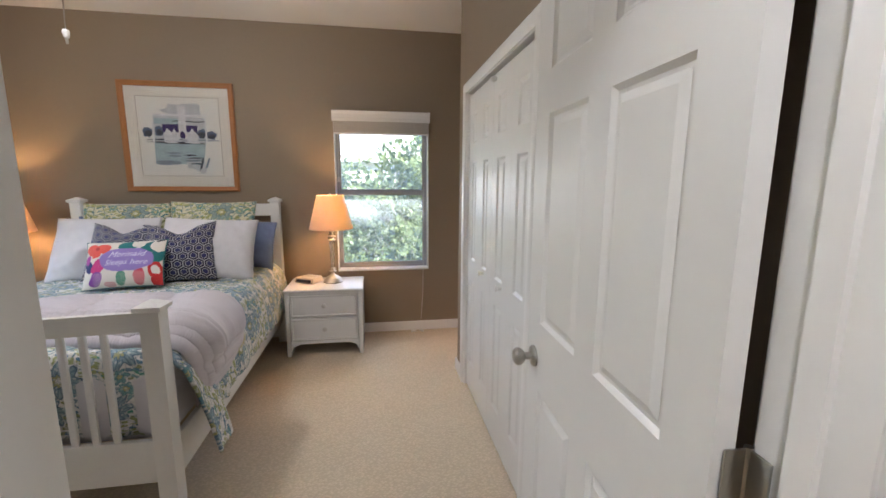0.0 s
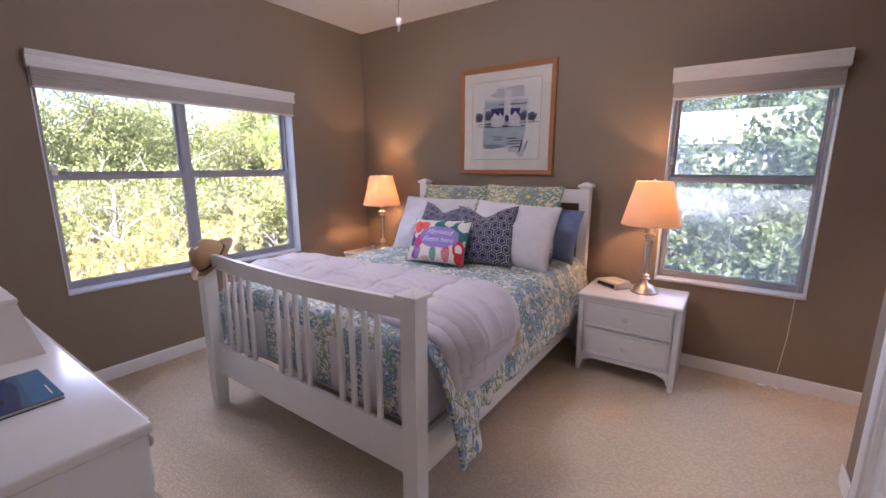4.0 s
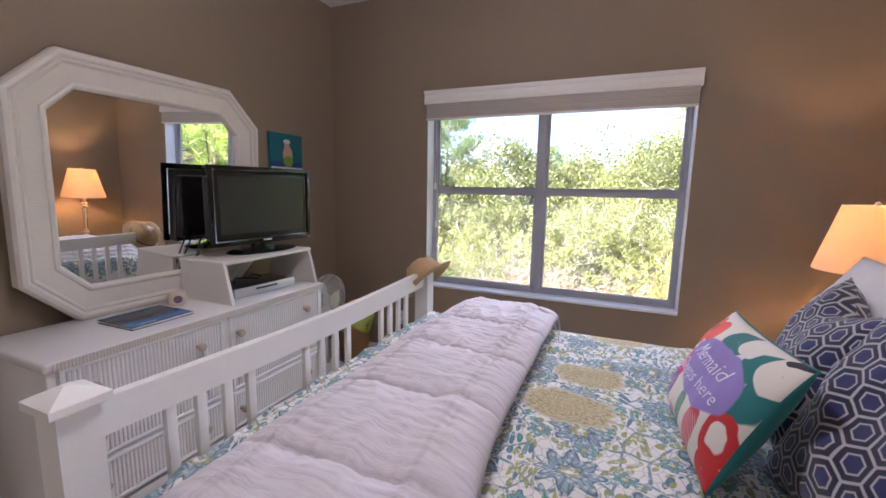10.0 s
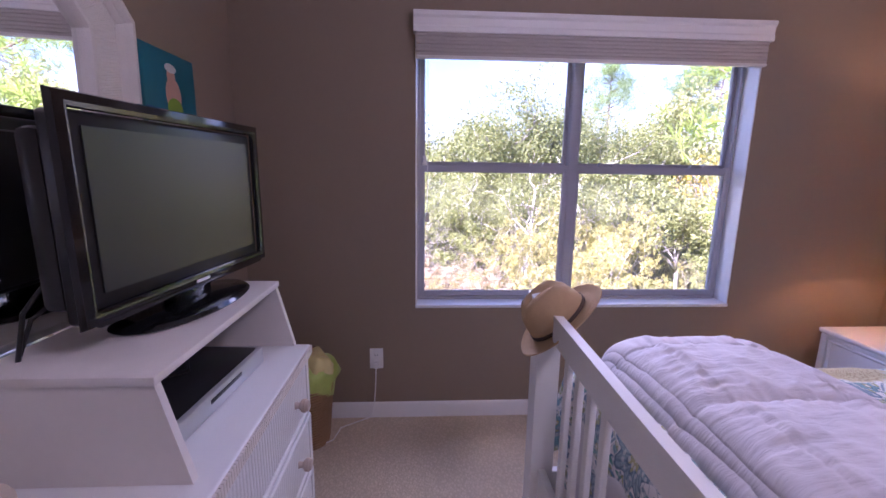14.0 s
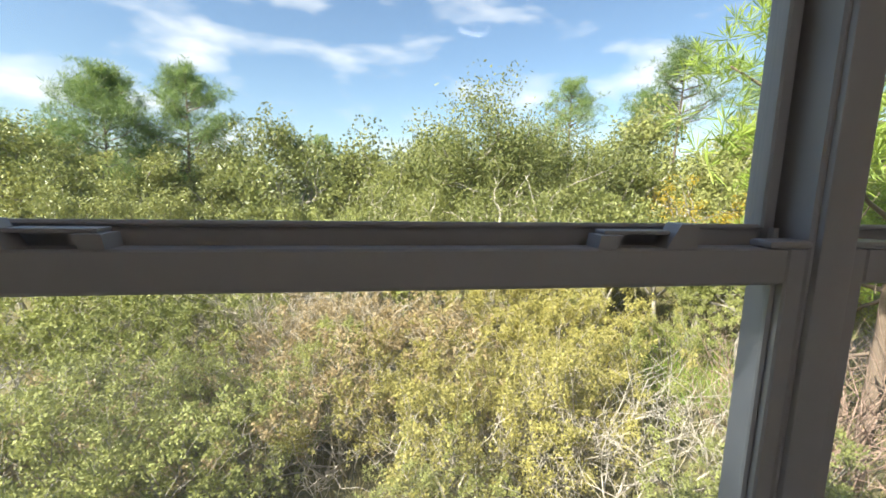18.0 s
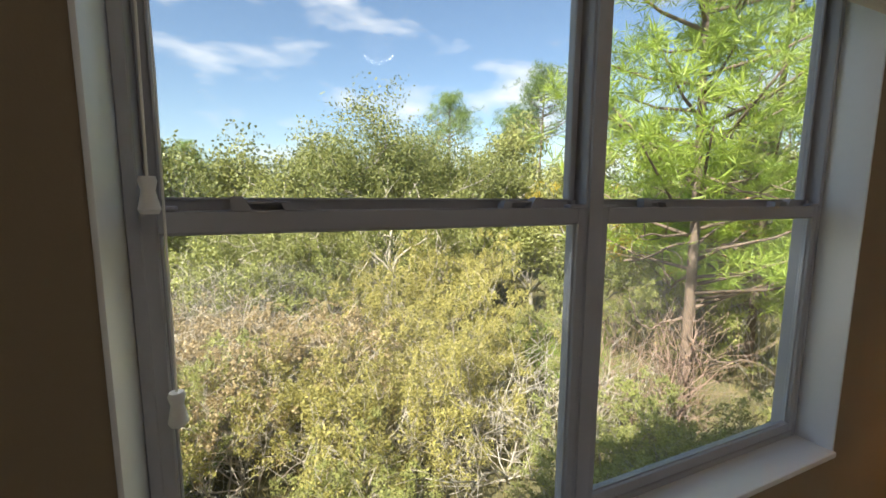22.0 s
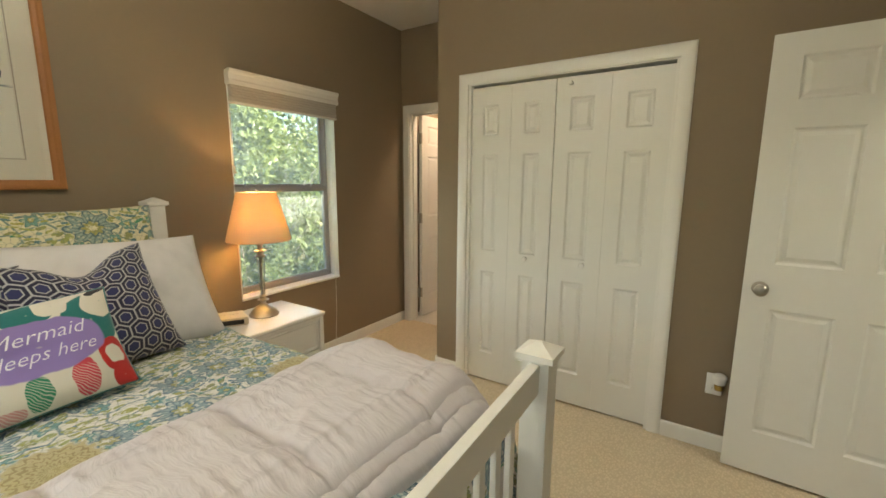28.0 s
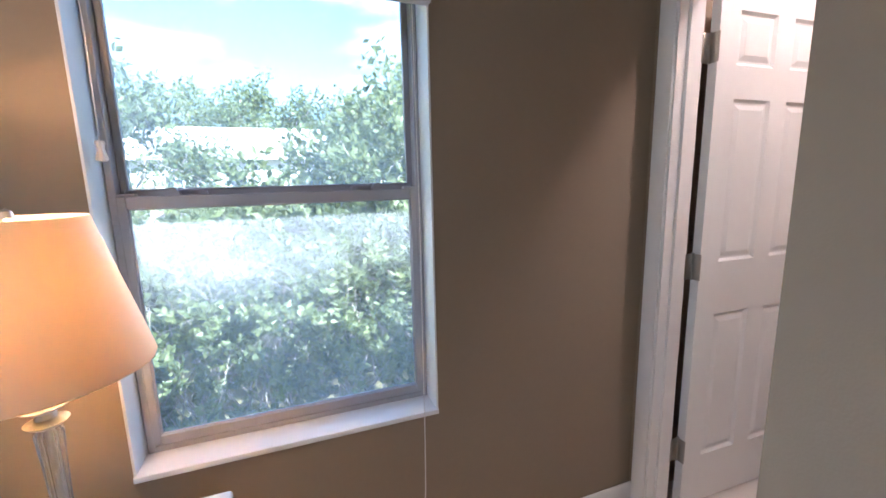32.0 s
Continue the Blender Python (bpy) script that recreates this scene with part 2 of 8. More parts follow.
def sweep(profile, path, bm=None, close=False, normal=(0, 0, 1)):
    """A moulding: profile (across, out) swept along a polyline lying in the plane with the given normal; mitred corners.
    across lies in the plane, to the left of the path; out is along the normal."""
    bm = bm or bmesh.new()
    nrm = Vector(normal).normalized()
    pts = [Vector(p) for p in path]
    n = len(pts)
    rings = []
    for i, p in enumerate(pts):
        d0 = (p - pts[i - 1]).normalized() if i or close else None
        d1 = (pts[(i + 1) % n] - p).normalized() if i < n - 1 or close else None
        d0, d1 = d0 or d1, d1 or d0
        s0, s1 = nrm.cross(d0), nrm.cross(d1)
        side = (s0 + s1).normalized()
        side *= 1 / max(0.2, side.dot(s0))
        rings.append([bm.verts.new(p + side * a + nrm * o) for a, o in profile])
    m = len(profile)
    for i in range(n if close else n - 1):
        a, b = rings[i], rings[(i + 1) % n]
        for k in range(m):
            bm.faces.new((a[k], a[(k + 1) % m], b[(k + 1) % m], b[k]))
    if not close:
        bm.faces.new(rings[0])
        bm.faces.new(rings[-1])
    return bm


def move(bm, m):
    bmesh.ops.transform(bm, matrix=m, verts=bm.verts)
    return bm


def wall_box(bm, along, face, back, u0, u1, z0, z1):
    """One piece of wall between face and back, running from u0 to u1 along x or y."""
    a, b = min(face, back), max(face, back)
    return add_box(bm, u0, a, z0, u1, b, z1) if along == "x" else add_box(bm, a, u0, z0, b, u1, z1)


def wall(name, along, face, back, u0, u1, z1, holes, label, z0=0.0):
    """A wall with openings (u0, u1, z0, z1) through it."""
    bm = bmesh.new()
    u = u0
    for a, b, c, d in sorted(holes):
        if a > u:
            wall_box(bm, along, face, back, u, a, z0, z1)
        if c > z0:
            wall_box(bm, along, face, back, a, b, z0, c)
        if d < z1:
            wall_box(bm, along, face, back, a, b, d, z1)
        u = b
    if u < u1:
        wall_box(bm, along, face, back, u, u1, z0, z1)
    return solid(name, bm, WALL, label, "wall", smooth=False)


# ---------------------------------------------------------------- the shell
CEIL_Z = 2.775
XE, XA, YS, YC = 3.92, 4.665, -3.49, -0.905    # closet wall, alcove end, south wall, closet wall's end
W1 = (-2.625, -0.915, 0.645, 2.03)             # big window: y0, y1, z0, z1
W2 = (2.95, 3.80, 0.625, 2.03)                 # small window: x0, x1, z0, z1
DOOR = (2.98, 3.83, 0.0, 2.06)                 # doorway in the south wall
CLO = (-2.36, -1.15, 0.0, 2.04)                # closet opening in the east wall
BATH = (-0.81, -0.08, 0.0, 2.045)              # door at the alcove's end

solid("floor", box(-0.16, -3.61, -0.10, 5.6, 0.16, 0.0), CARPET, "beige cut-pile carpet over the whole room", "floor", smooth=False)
solid("ceiling", box(-0.16, -3.61, CEIL_Z, 5.6, 0.16, CEIL_Z + 0.1), CEIL, "flat white painted ceiling", "ceiling", smooth=False)
wall("wall_west", "y", 0.0, -0.16, -3.61, 0.16, CEIL_Z, [W1], "taupe painted wall with the wide window")
wall("wall_north", "x", 0.0, 0.16, 0.0, 5.6, CEIL_Z, [W2], "taupe painted wall behind the bed")
wall("wall_south", "x", YS, YS - 0.12, 0.0, 5.6, CEIL_Z, [DOOR], "taupe painted wall behind the dresser")
wall("wall_east", "y", XE, XE + 0.11, YS, YC, CEIL_Z, [CLO], "taupe painted wall with the closet")
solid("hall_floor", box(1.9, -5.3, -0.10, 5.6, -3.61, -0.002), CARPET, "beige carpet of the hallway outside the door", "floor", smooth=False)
solid("hall_ceiling", box(1.9, -5.3, CEIL_Z, 5.6, -3.61, CEIL_Z + 0.1), CEIL, "white ceiling of the hallway outside", "ceiling", smooth=False)
wall("wall_alcove", "y", XA, XA + 0.11, YC - 0.11, 0.0, CEIL_Z, [BATH], "taupe painted end wall of the alcove")
wall("wall_closet_return", "x", YC, YC - 0.11, XE + 0.11, XA, CEIL_Z, [], "taupe painted side of the closet")
wall("wall_closet_back", "y", 4.60, 4.66, YS, YC - 0.11, CEIL_Z, [], "plain back wall inside the closet")
wall("wall_hall_south", "x", -5.3, -5.4, 1.9, 5.6, CEIL_Z, [], "taupe painted hallway wall")
wall("wall_hall_west", "y", 1.9, 1.8, -5.4, -3.61, CEIL_Z, [], "taupe painted hallway end wall")
wall("wall_far_east", "y", 5.6, 5.7, -5.4, 0.16, CEIL_Z, [], "plain painted outer wall")
wall("wall_bath_south", "x", -1.6, -1.7, XA + 0.11, 5.6, CEIL_Z, [], "painted bathroom wall")
TILE = mat("pale_floor_tile", (0.62, 0.58, 0.52), 0.3, 0, 3, 0.08, 40, 0.03, 60)
solid("bath_floor", box(XA + 0.02, -1.6, -0.05, 5.6, 0.0, 0.004), TILE, "pale tiled floor of the bathroom", "floor", smooth=False)

OPAL = bpy.data.materials.new("lit_opal_glass")
OPAL.use_nodes = True
ob_ = OPAL.node_tree.nodes["Principled BSDF"]
ob_.inputs["Emission Color"].default_value, ob_.inputs["Emission Strength"].default_value = (1.0, 0.90, 0.76, 1), 4.0


def flush_light(x, y, watts, colour, label):
    """A plain opal ceiling light, switched on."""
    cl = empty("ceiling_light", label, "ceiling light", pose(x, y, CEIL_Z))
    part("rim", lathe([(0.0, -0.001), (0.15, -0.001), (0.15, -0.02), (0.135, -0.025), (0.0, -0.025)], 32), TRIM, cl)
    part("diffuser", lathe([(0.134, -0.024), (0.125, -0.06), (0.08, -0.085), (0.0, -0.095)], 32), OPAL, cl, "glowing opal dish", smooth=True)
    li = new("ceiling_glow", bpy.data.lights.new("ceiling_glow", "POINT"))
    li.location = (x, y, CEIL_Z - 0.18)
    li.data.energy, li.data.color, li.data.shadow_soft_size = watts, colour, 0.08


flush_light(3.1, -4.5, 4.8, (1.0, 0.96, 0.90), "round opal ceiling light in the hallway")
flush_light(5.2, -0.85, 5.0, (1.0, 0.68, 0.50), "round opal ceiling light in the bathroom")

# baseboards: a rounded top moulding
BASE = [(0.0, 0.0), (0.0, 0.078), (0.004, 0.088), (0.010, 0.092), (0.014, 0.088), (0.016, 0.078), (0.016, 0.0)]


def baseboard(x0, y0, x1, y1, nx, ny):
    """A run of moulding along a wall; nx, ny point into the room."""
    bm = bmesh.new()
    a = [bm.verts.new((x0 + nx * (d + 0.001), y0 + ny * (d + 0.001), z)) for d, z in BASE]
    b = [bm.verts.new((x1 + nx * (d + 0.001), y1 + ny * (d + 0.001), z)) for d, z in BASE]
    n = len(BASE)
    for k in range(n):
        bm.faces.new((a[k], a[(k + 1) % n], b[(k + 1) % n], b[k]))
    bm.faces.new(a)
    bm.faces.new(b)
    solid("baseboard", bm, TRIM, "white painted baseboard along the wall", "baseboard")


baseboard(0, YS, 0, 0, 1, 0)
baseboard(0.02, 0, XA, 0, 0, -1)
baseboard(0.02, YS, 2.94, YS, 0, 1)
baseboard(XE, YS, XE, -2.428, -1, 0)
baseboard(XE, -1.074, XE, YC, -1, 0)
baseboard(XE, YC, XA, YC, 0, 1)

CASE = [(0.0, 0.0), (0.0, 0.012), (0.012, 0.017), (0.045, 0.020), (0.056, 0.016), (0.066, 0.010), (0.070, 0.006), (0.070, 0.0)]


def casing(along, face, out, u0, u1, z1, label):
    """Moulded casing round a doorway: up one side, over the head, down the other."""
    pts = [(u0, 0.0), (u0, z1), (u1, z1), (u1, 0.0)]
    path = [(u, face, z) if along == "x" else (face, u, z) for u, z in pts]
    nrm = (0, out, 0) if along == "x" else (out, 0, 0)
    d = Vector(path[1]) - Vector(path[0])
    side = Vector(nrm).cross(d)
    outward = side.x < 0 if along == "x" else side.y < 0
    prof = CASE if outward == (u0 < u1) else [(-a, o) for a, o in CASE]
    return solid("trim", sweep(prof, path, normal=nrm), TRIM, label, "trim")


def jamb(along, face, back, u0, u1, z1, label, stops=True):
    """Flat lining of a doorway, with a stop strip."""
    bm = bmesh.new()
    a, b = min(face, back) - 0.004, max(face, back) + 0.004
    t = 0.018
    mid = (a + b) / 2
    for p0, p1, q0, q1 in ((u0, u0 + t, 0, z1), (u1 - t, u1, 0, z1), (u0 + t, u1 - t, z1 - t, z1)):
        wall_box(bm, along, a, b, p0, p1, q0, q1)
    for p0, p1, q0, q1 in ((u0 + t, u0 + t + 0.011, 0, z1 - t), (u1 - t - 0.011, u1 - t, 0, z1 - t), (u0 + t + 0.011, u1 - t - 0.011, z1 - t - 0.011, z1 - t)) if stops else ():
        wall_box(bm, along, mid - 0.017, mid + 0.017, p0, p1, q0, q1)
    return solid("trim", bm, TRIM, label, "trim", smooth=False)


casing("y", XE - 0.001, -1, -2.357, -1.147, 2.028, "white moulded casing around the closet doors")
jamb("y", XE, XE + 0.11, -2.36, -1.15, 2.04, "white lining of the closet opening", False)
casing("x", YS + 0.001, 1, 2.992, 3.82, 2.055, "white moulded casing around the bedroom doorway")
casing("x", YS - 0.121, -1, 2.992, 3.82, 2.055, "white moulded casing on the hallway side")
jamb("x", YS, YS - 0.12, 2.98, 3.83, 2.06, "white lining of the bedroom doorway")
casing("y", XA - 0.001, -1, -0.80, -0.09, 2.035, "white moulded casing around the alcove doorway")
jamb("y", XA, XA + 0.11, -0.81, -0.08, 2.045, "white lining of the alcove doorway")


# ---------------------------------------------------------------- doors
BRASSY = mat("satin_nickel", (0.42, 0.40, 0.36), 0.3, 1.0, 10, 0.1, 80, 0.03, 150)


def raised_panel(w, h, t):
    """A door panel: sunk border, sloping bevel and raised field, on both faces; centred on the origin in x, z."""
    bm = bmesh.new()
    for s in (1, -1):
        d0, d1 = s * (t / 2 - 0.009), s * (t / 2 - 0.002)
        rings = []
        for inset, d in ((0.0, s * (t / 2 - 0.001)), (0.010, d0), (0.018, d0), (0.036, d1)):
            a, b = w / 2 - inset, h / 2 - inset
            rings.append([bm.verts.new((x, d, z)) for x, z in ((-a, -b), (a, -b), (a, b), (-a, b))])
        for p, q in zip(rings, rings[1:]):
            for k in range(4):
                bm.faces.new((p[k], p[(k + 1) % 4], q[(k + 1) % 4], q[k]))
        bm.faces.new(rings[-1])
    return bm


def panelled_leaf(name, parent, w, h, t, rails, stiles, label=""):
    """A moulded leaf in the x-z plane from x = 0 to w: a frame of stiles and rails with a raised panel in each hole.
    rails: (z0, z1) of each horizontal member; stiles: (x0, x1) of each upright."""
    bm = bmesh.new()
    for x0, x1 in stiles:
        add_box(bm, x0, -t / 2, 0, x1, t / 2, h)
    for (xa, xb), (z0, z1) in itertools.product(zip([s[1] for s in stiles], [s[0] for s in stiles[1:]]), rails):
        add_box(bm, xa, -t / 2, z0, xb, t / 2, z1)
    leaf = part(name, bm, DOORW, parent, label, smooth=False)
    for (xa, xb), (z0, z1) in itertools.product(zip([s[1] for s in stiles], [s[0] for s in stiles[1:]]), zip([r[1] for r in rails], [r[0] for r in rails[1:]])):
        p = part("panel", raised_panel(xb - xa, z1 - z0, t), DOORW, leaf, smooth=False)
        p.location = ((xa + xb) / 2, 0, (z0 + z1) / 2)
    return leaf


def door_knob(parent, x, z, t, label="brushed nickel door knob"):
    """A round knob with its rose on both faces of a leaf."""
    for s in (1, -1):
        prof = [(0.0, 0.0), (0.033, 0.0), (0.033, 0.004), (0.028, 0.009), (0.012, 0.012), (0.011, 0.030), (0.020, 0.036), (0.027, 0.046), (0.027, 0.056), (0.020, 0.064), (0.010, 0.067), (0.0, 0.066)]
        k = part("door_handle", move(lathe(prof, 24), pose(x, -s * t / 2, z, 90 * s)), BRASSY, parent, label)
    part("latch_plate", box(x - 0.066, -0.012, z - 0.03, x - 0.0635, 0.012, z + 0.03, 0.001), BRASSY, parent)


def hinge(parent, x, y, z, s):
    a, b = sorted((y + s * 0.003, y + s * 0.036))
    bm = box(x - 0.002, a, z - 0.05, x + 0.002, b, z + 0.05, 0.0015)
    add_box(bm, x - 0.036, y - 0.002, z - 0.05, x - 0.003, y + 0.002, z + 0.05, 0.0015)
    tube([(x, y, z - 0.052), (x, y, z + 0.052)], 0.006, 10, bm)
    return part("hinge", bm, BRASSY, parent, "tarnished nickel butt hinge")


SIX = [(0.0, 0.215), (0.825, 1.035), (1.63, 1.745), (1.925, 2.02)]
W, T = 0.765, 0.035
door_1 = empty("door_1", "white six-panel bedroom door standing wide open", "door", pose(3.772, -3.478, 0.014, 0, 0, 87.5), kind="structure")
leaf = panelled_leaf("leaf", door_1, W, 2.02, T, SIX, [(0.0, 0.105), (0.335, 0.430), (0.660, W)])
door_knob(door_1, W - 0.065, 0.918, T)
for z in (0.25, 1.045, 1.80):
    hinge(door_1, -0.006, -0.032, z, 1)

door_2 = empty("door_2", "white six-panel bathroom door swung open beyond the alcove", "door", pose(4.815, -0.112, 0.016, 0, 0, -1.5), kind="structure")
panelled_leaf("leaf", door_2, 0.66, 2.02, T, SIX, [(0.0, 0.095), (0.285, 0.375), (0.565, 0.66)])
door_knob(door_2, 0.60, 0.918, T)
for z in (0.25, 1.02, 1.80):
    hinge(door_2, -0.004, 0.012, z, -1)

THREE = [(0.0, 0.20), (0.79, 0.93), (1.57, 1.69), (1.88, 1.994)]
for n, (y0, first, LW) in enumerate(((-1.170, True, 0.2785), (-1.731, False, 0.3070))):
    bif = empty("bifold_door", "white panelled bifold closet door pulled shut", "closet door", pose(XE + 0.030, y0, 0.012, 0, 0, -90), "closet bifold doors")
    for k in range(2):
        lf = panelled_leaf("leaf", bif, LW - 0.0012, 1.994, 0.030, THREE, [(0.0, 0.085), (LW - 0.088, LW - 0.0012)])
        lf.location.x = k * LW
    kx = 0.408 if first else 0.207
    prof = [(0.0, 0.0), (0.012, 0.0), (0.008, 0.006), (0.007, 0.014), (0.015, 0.020), (0.017, 0.027), (0.013, 0.033), (0.0, 0.035)]
    part("knob", move(lathe(prof, 20), pose(kx, -0.015, 0.906, 90)), TRIM, bif, "small round white knob")
bump = tagged(link_mesh("door_bumper", lathe([(0.0, 0.0), (0.012, 0.0), (0.014, 0.012), (0.010, 0.03), (0.0, 0.032)], 16), TRIM, 35), "small white plastic catch on the closet door head", "catch")
bump.matrix_basis = pose(XE - 0.0, -1.82, 1.965, 0, -90, 0)

# ---------------------------------------------------------------- windows
DARKGAP = mat("dark_gap_strip", (0.02, 0.02, 0.022), 0.9)
SASHM = mat("window_frame_paint", (0.38, 0.38, 0.41), 0.42, 0, 6, 0.05, 60, 0.04, 200)
SILL = mat("white_sill_paint", (0.80, 0.80, 0.80), 0.35, 0, 5, 0.04, 60, 0.03, 120)


def frame_bar(bm, u0, u1, z0, z1, w, x0, x1, bottom=None, top=None):
    """Four bars of a rectangular frame in the u-z plane, between depths x0 and x1."""
    b, t = bottom or w, top or w
    for c in ((u0, z0, u0 + w, z1), (u1 - w, z0, u1, z1), (u0 + w, z0, u1 - w, z0 + b), (u0 + w, z1 - t, u1 - w, z1)):
        add_box(bm, c[0], x0, c[1], c[2], x1, c[3], 0.002, 1)
    return bm


def sash_lock(parent, u, z, y, side):
    """A sash latch: a sloping foot, a bridge plate with a dark slot and a raised end tab on the given side."""
    lock = bmesh.new()

    def wedge(x0, x1, x2, x3, y0, y1, z0, z1):
        lo = [lock.verts.new((u + side * a, y + c, z + z0)) for a, c in ((x0, y0), (x1, y0), (x1, y1), (x0, y1))]
        hi = [lock.verts.new((u + side * a, y + c, z + z1)) for a, c in ((x2, y0), (x3, y0), (x3, y1), (x2, y1))]
        for k in range(4):
            lock.faces.new((lo[k], lo[(k + 1) % 4], hi[(k + 1) % 4], hi[k]))
        lock.faces.new(lo)
        lock.faces.new(hi)

    wedge(-0.045, -0.028, -0.043, -0.022, -0.012, 0.010, 0.0, 0.011)
    wedge(0.018, 0.047, 0.030, 0.047, -0.012, 0.008, 0.0, 0.021)
    bmesh.ops.recalc_face_normals(lock, faces=lock.faces)
    lk = part("latch", lock, SASHM, parent, "grey sash latch", smooth=False)
    a, b = sorted((u - side * 0.036, u + side * 0.026))
    part("latch_plate", box(a, y - 0.004, z + 0.011, b, y + 0.014, z + 0.0145, 0.001), SASHM, lk)


def single_hung(win, u0, u1, z0, z1, zm, y, glass):
    """One unit: outer frame, fixed upper light set back behind a dark joint, lower sash with a deep meeting rail,
    latches, corner stops, glazing beads and panes. y: depth outward."""
    part("window_frame", frame_bar(bmesh.new(), u0, u1, z0, z1, 0.018, y, y + 0.062), SASHM, win)
    up = part("upper_sash", frame_bar(bmesh.new(), u0 + 0.018, u1 - 0.018, zm - 0.004, z1 - 0.018, 0.018, y + 0.036, y + 0.056, bottom=0.026), SASHM, win)
    part("glazing_bead", frame_bar(bmesh.new(), u0 + 0.034, u1 - 0.034, zm + 0.020, z1 - 0.034, 0.005, y + 0.030, y + 0.038), SASHM, up)
    lo = part("lower_sash", frame_bar(bmesh.new(), u0 + 0.016, u1 - 0.016, z0 + 0.020, zm + 0.006, 0.020, y + 0.002, y + 0.026, bottom=0.028, top=0.033), SASHM, win)
    part("glazing_bead", frame_bar(bmesh.new(), u0 + 0.035, u1 - 0.035, z0 + 0.046, zm - 0.025, 0.005, y + 0.010, y + 0.018), SASHM, lo)
    # near-black strip added to stand for the shade in the gap between the sashes
    part("sash_gap_shade", box(u0 + 0.018, y + 0.0265, zm - 0.012, u1 - 0.018, y + 0.0355, zm - 0.004), DARKGAP, win, "dark strip standing for the shaded gap between the sashes", smooth=False)
    part("pane", box(u0 + 0.034, y + 0.043, zm + 0.020, u1 - 0.034, y + 0.047, z1 - 0.034), glass, up, smooth=False).visible_shadow = False
    part("pane", box(u0 + 0.034, y + 0.012, z0 + 0.046, u1 - 0.034, y + 0.016, zm - 0.025), glass, lo, smooth=False).visible_shadow = False
    for f, side in ((0.215, -1), (0.785, 1)):
        sash_lock(win, u0 + f * (u1 - u0), zm + 0.006, y + 0.014, side)
    for u, sd in ((u0 + 0.016, 1), (u1 - 0.016, -1)):
        bm = box(min(u, u + sd * 0.044), y - 0.002, zm + 0.006, max(u, u + sd * 0.044), y + 0.022, zm + 0.013, 0.003)
        tube([(u + sd * 0.014, y + 0.026, zm + 0.008), (u + sd * 0.014, y + 0.026, zm + 0.022)], 0.004, 8, bm)
        part("sash_stop", bm, SASHM, win)


def window(name, label, length, z0, z1, zm, m, twin, glass):
    """A window seen from inside, local x along the wall, y outwards, opening from 0 to length."""
    win = empty(name, label, "window", m, kind="structure")
    d = 0.092
    if twin:
        mid = twin
        single_hung(win, 0.004, mid - 0.006, z0 + 0.002, z1, zm, d, glass)
        single_hung(win, mid + 0.006, length - 0.004, z0 + 0.002, z1, zm, d, glass)
        part("mullion", box(mid - 0.019, d - 0.006, z0 + 0.002, mid + 0.019, d + 0.058, z1, 0.003), SASHM, win)
    else:
        single_hung(win, 0.004, length - 0.004, z0 + 0.002, z1, zm, d, glass)
    part("window_sill", box(-0.004, -0.012, z0 - 0.014, length + 0.004, d + 0.01, z0 + 0.004, 0.004), SILL, win, "white painted sill")
    for u0, u1 in ((-0.004, 0.003), (length - 0.003, length + 0.004)):
        part("reveal", box(u0, -0.004, z0 + 0.004, u1, d + 0.012, z1, 0.0015), SILL, win, "white painted reveal")
    part("reveal", box(0.003, -0.004, z1 - 0.003, length - 0.003, d + 0.012, z1 + 0.004, 0.0015), SILL, win, "white painted head")
    return win


window("window_1", "wide twin single-hung window with grey frames", 1.71, W1[2], W1[3], 1.372, pose(0, W1[0], 0, 0, 0, 90), 0.825, GLASS)
window("window_2", "tall single-hung window beside the bed", 0.85, W2[2], W2[3], 1.352, pose(W2[0], 0, 0), None, HAZED)

FABRIC = mat("beige_shade_fabric", (0.50, 0.46, 0.41), 0.9, 0, 6, 0.10, 120, 0.5, 300, 0.1)
VAL = mat("white_valance", (0.78, 0.76, 0.72), 0.5, 0, 4, 0.04, 40, 0.05, 120)


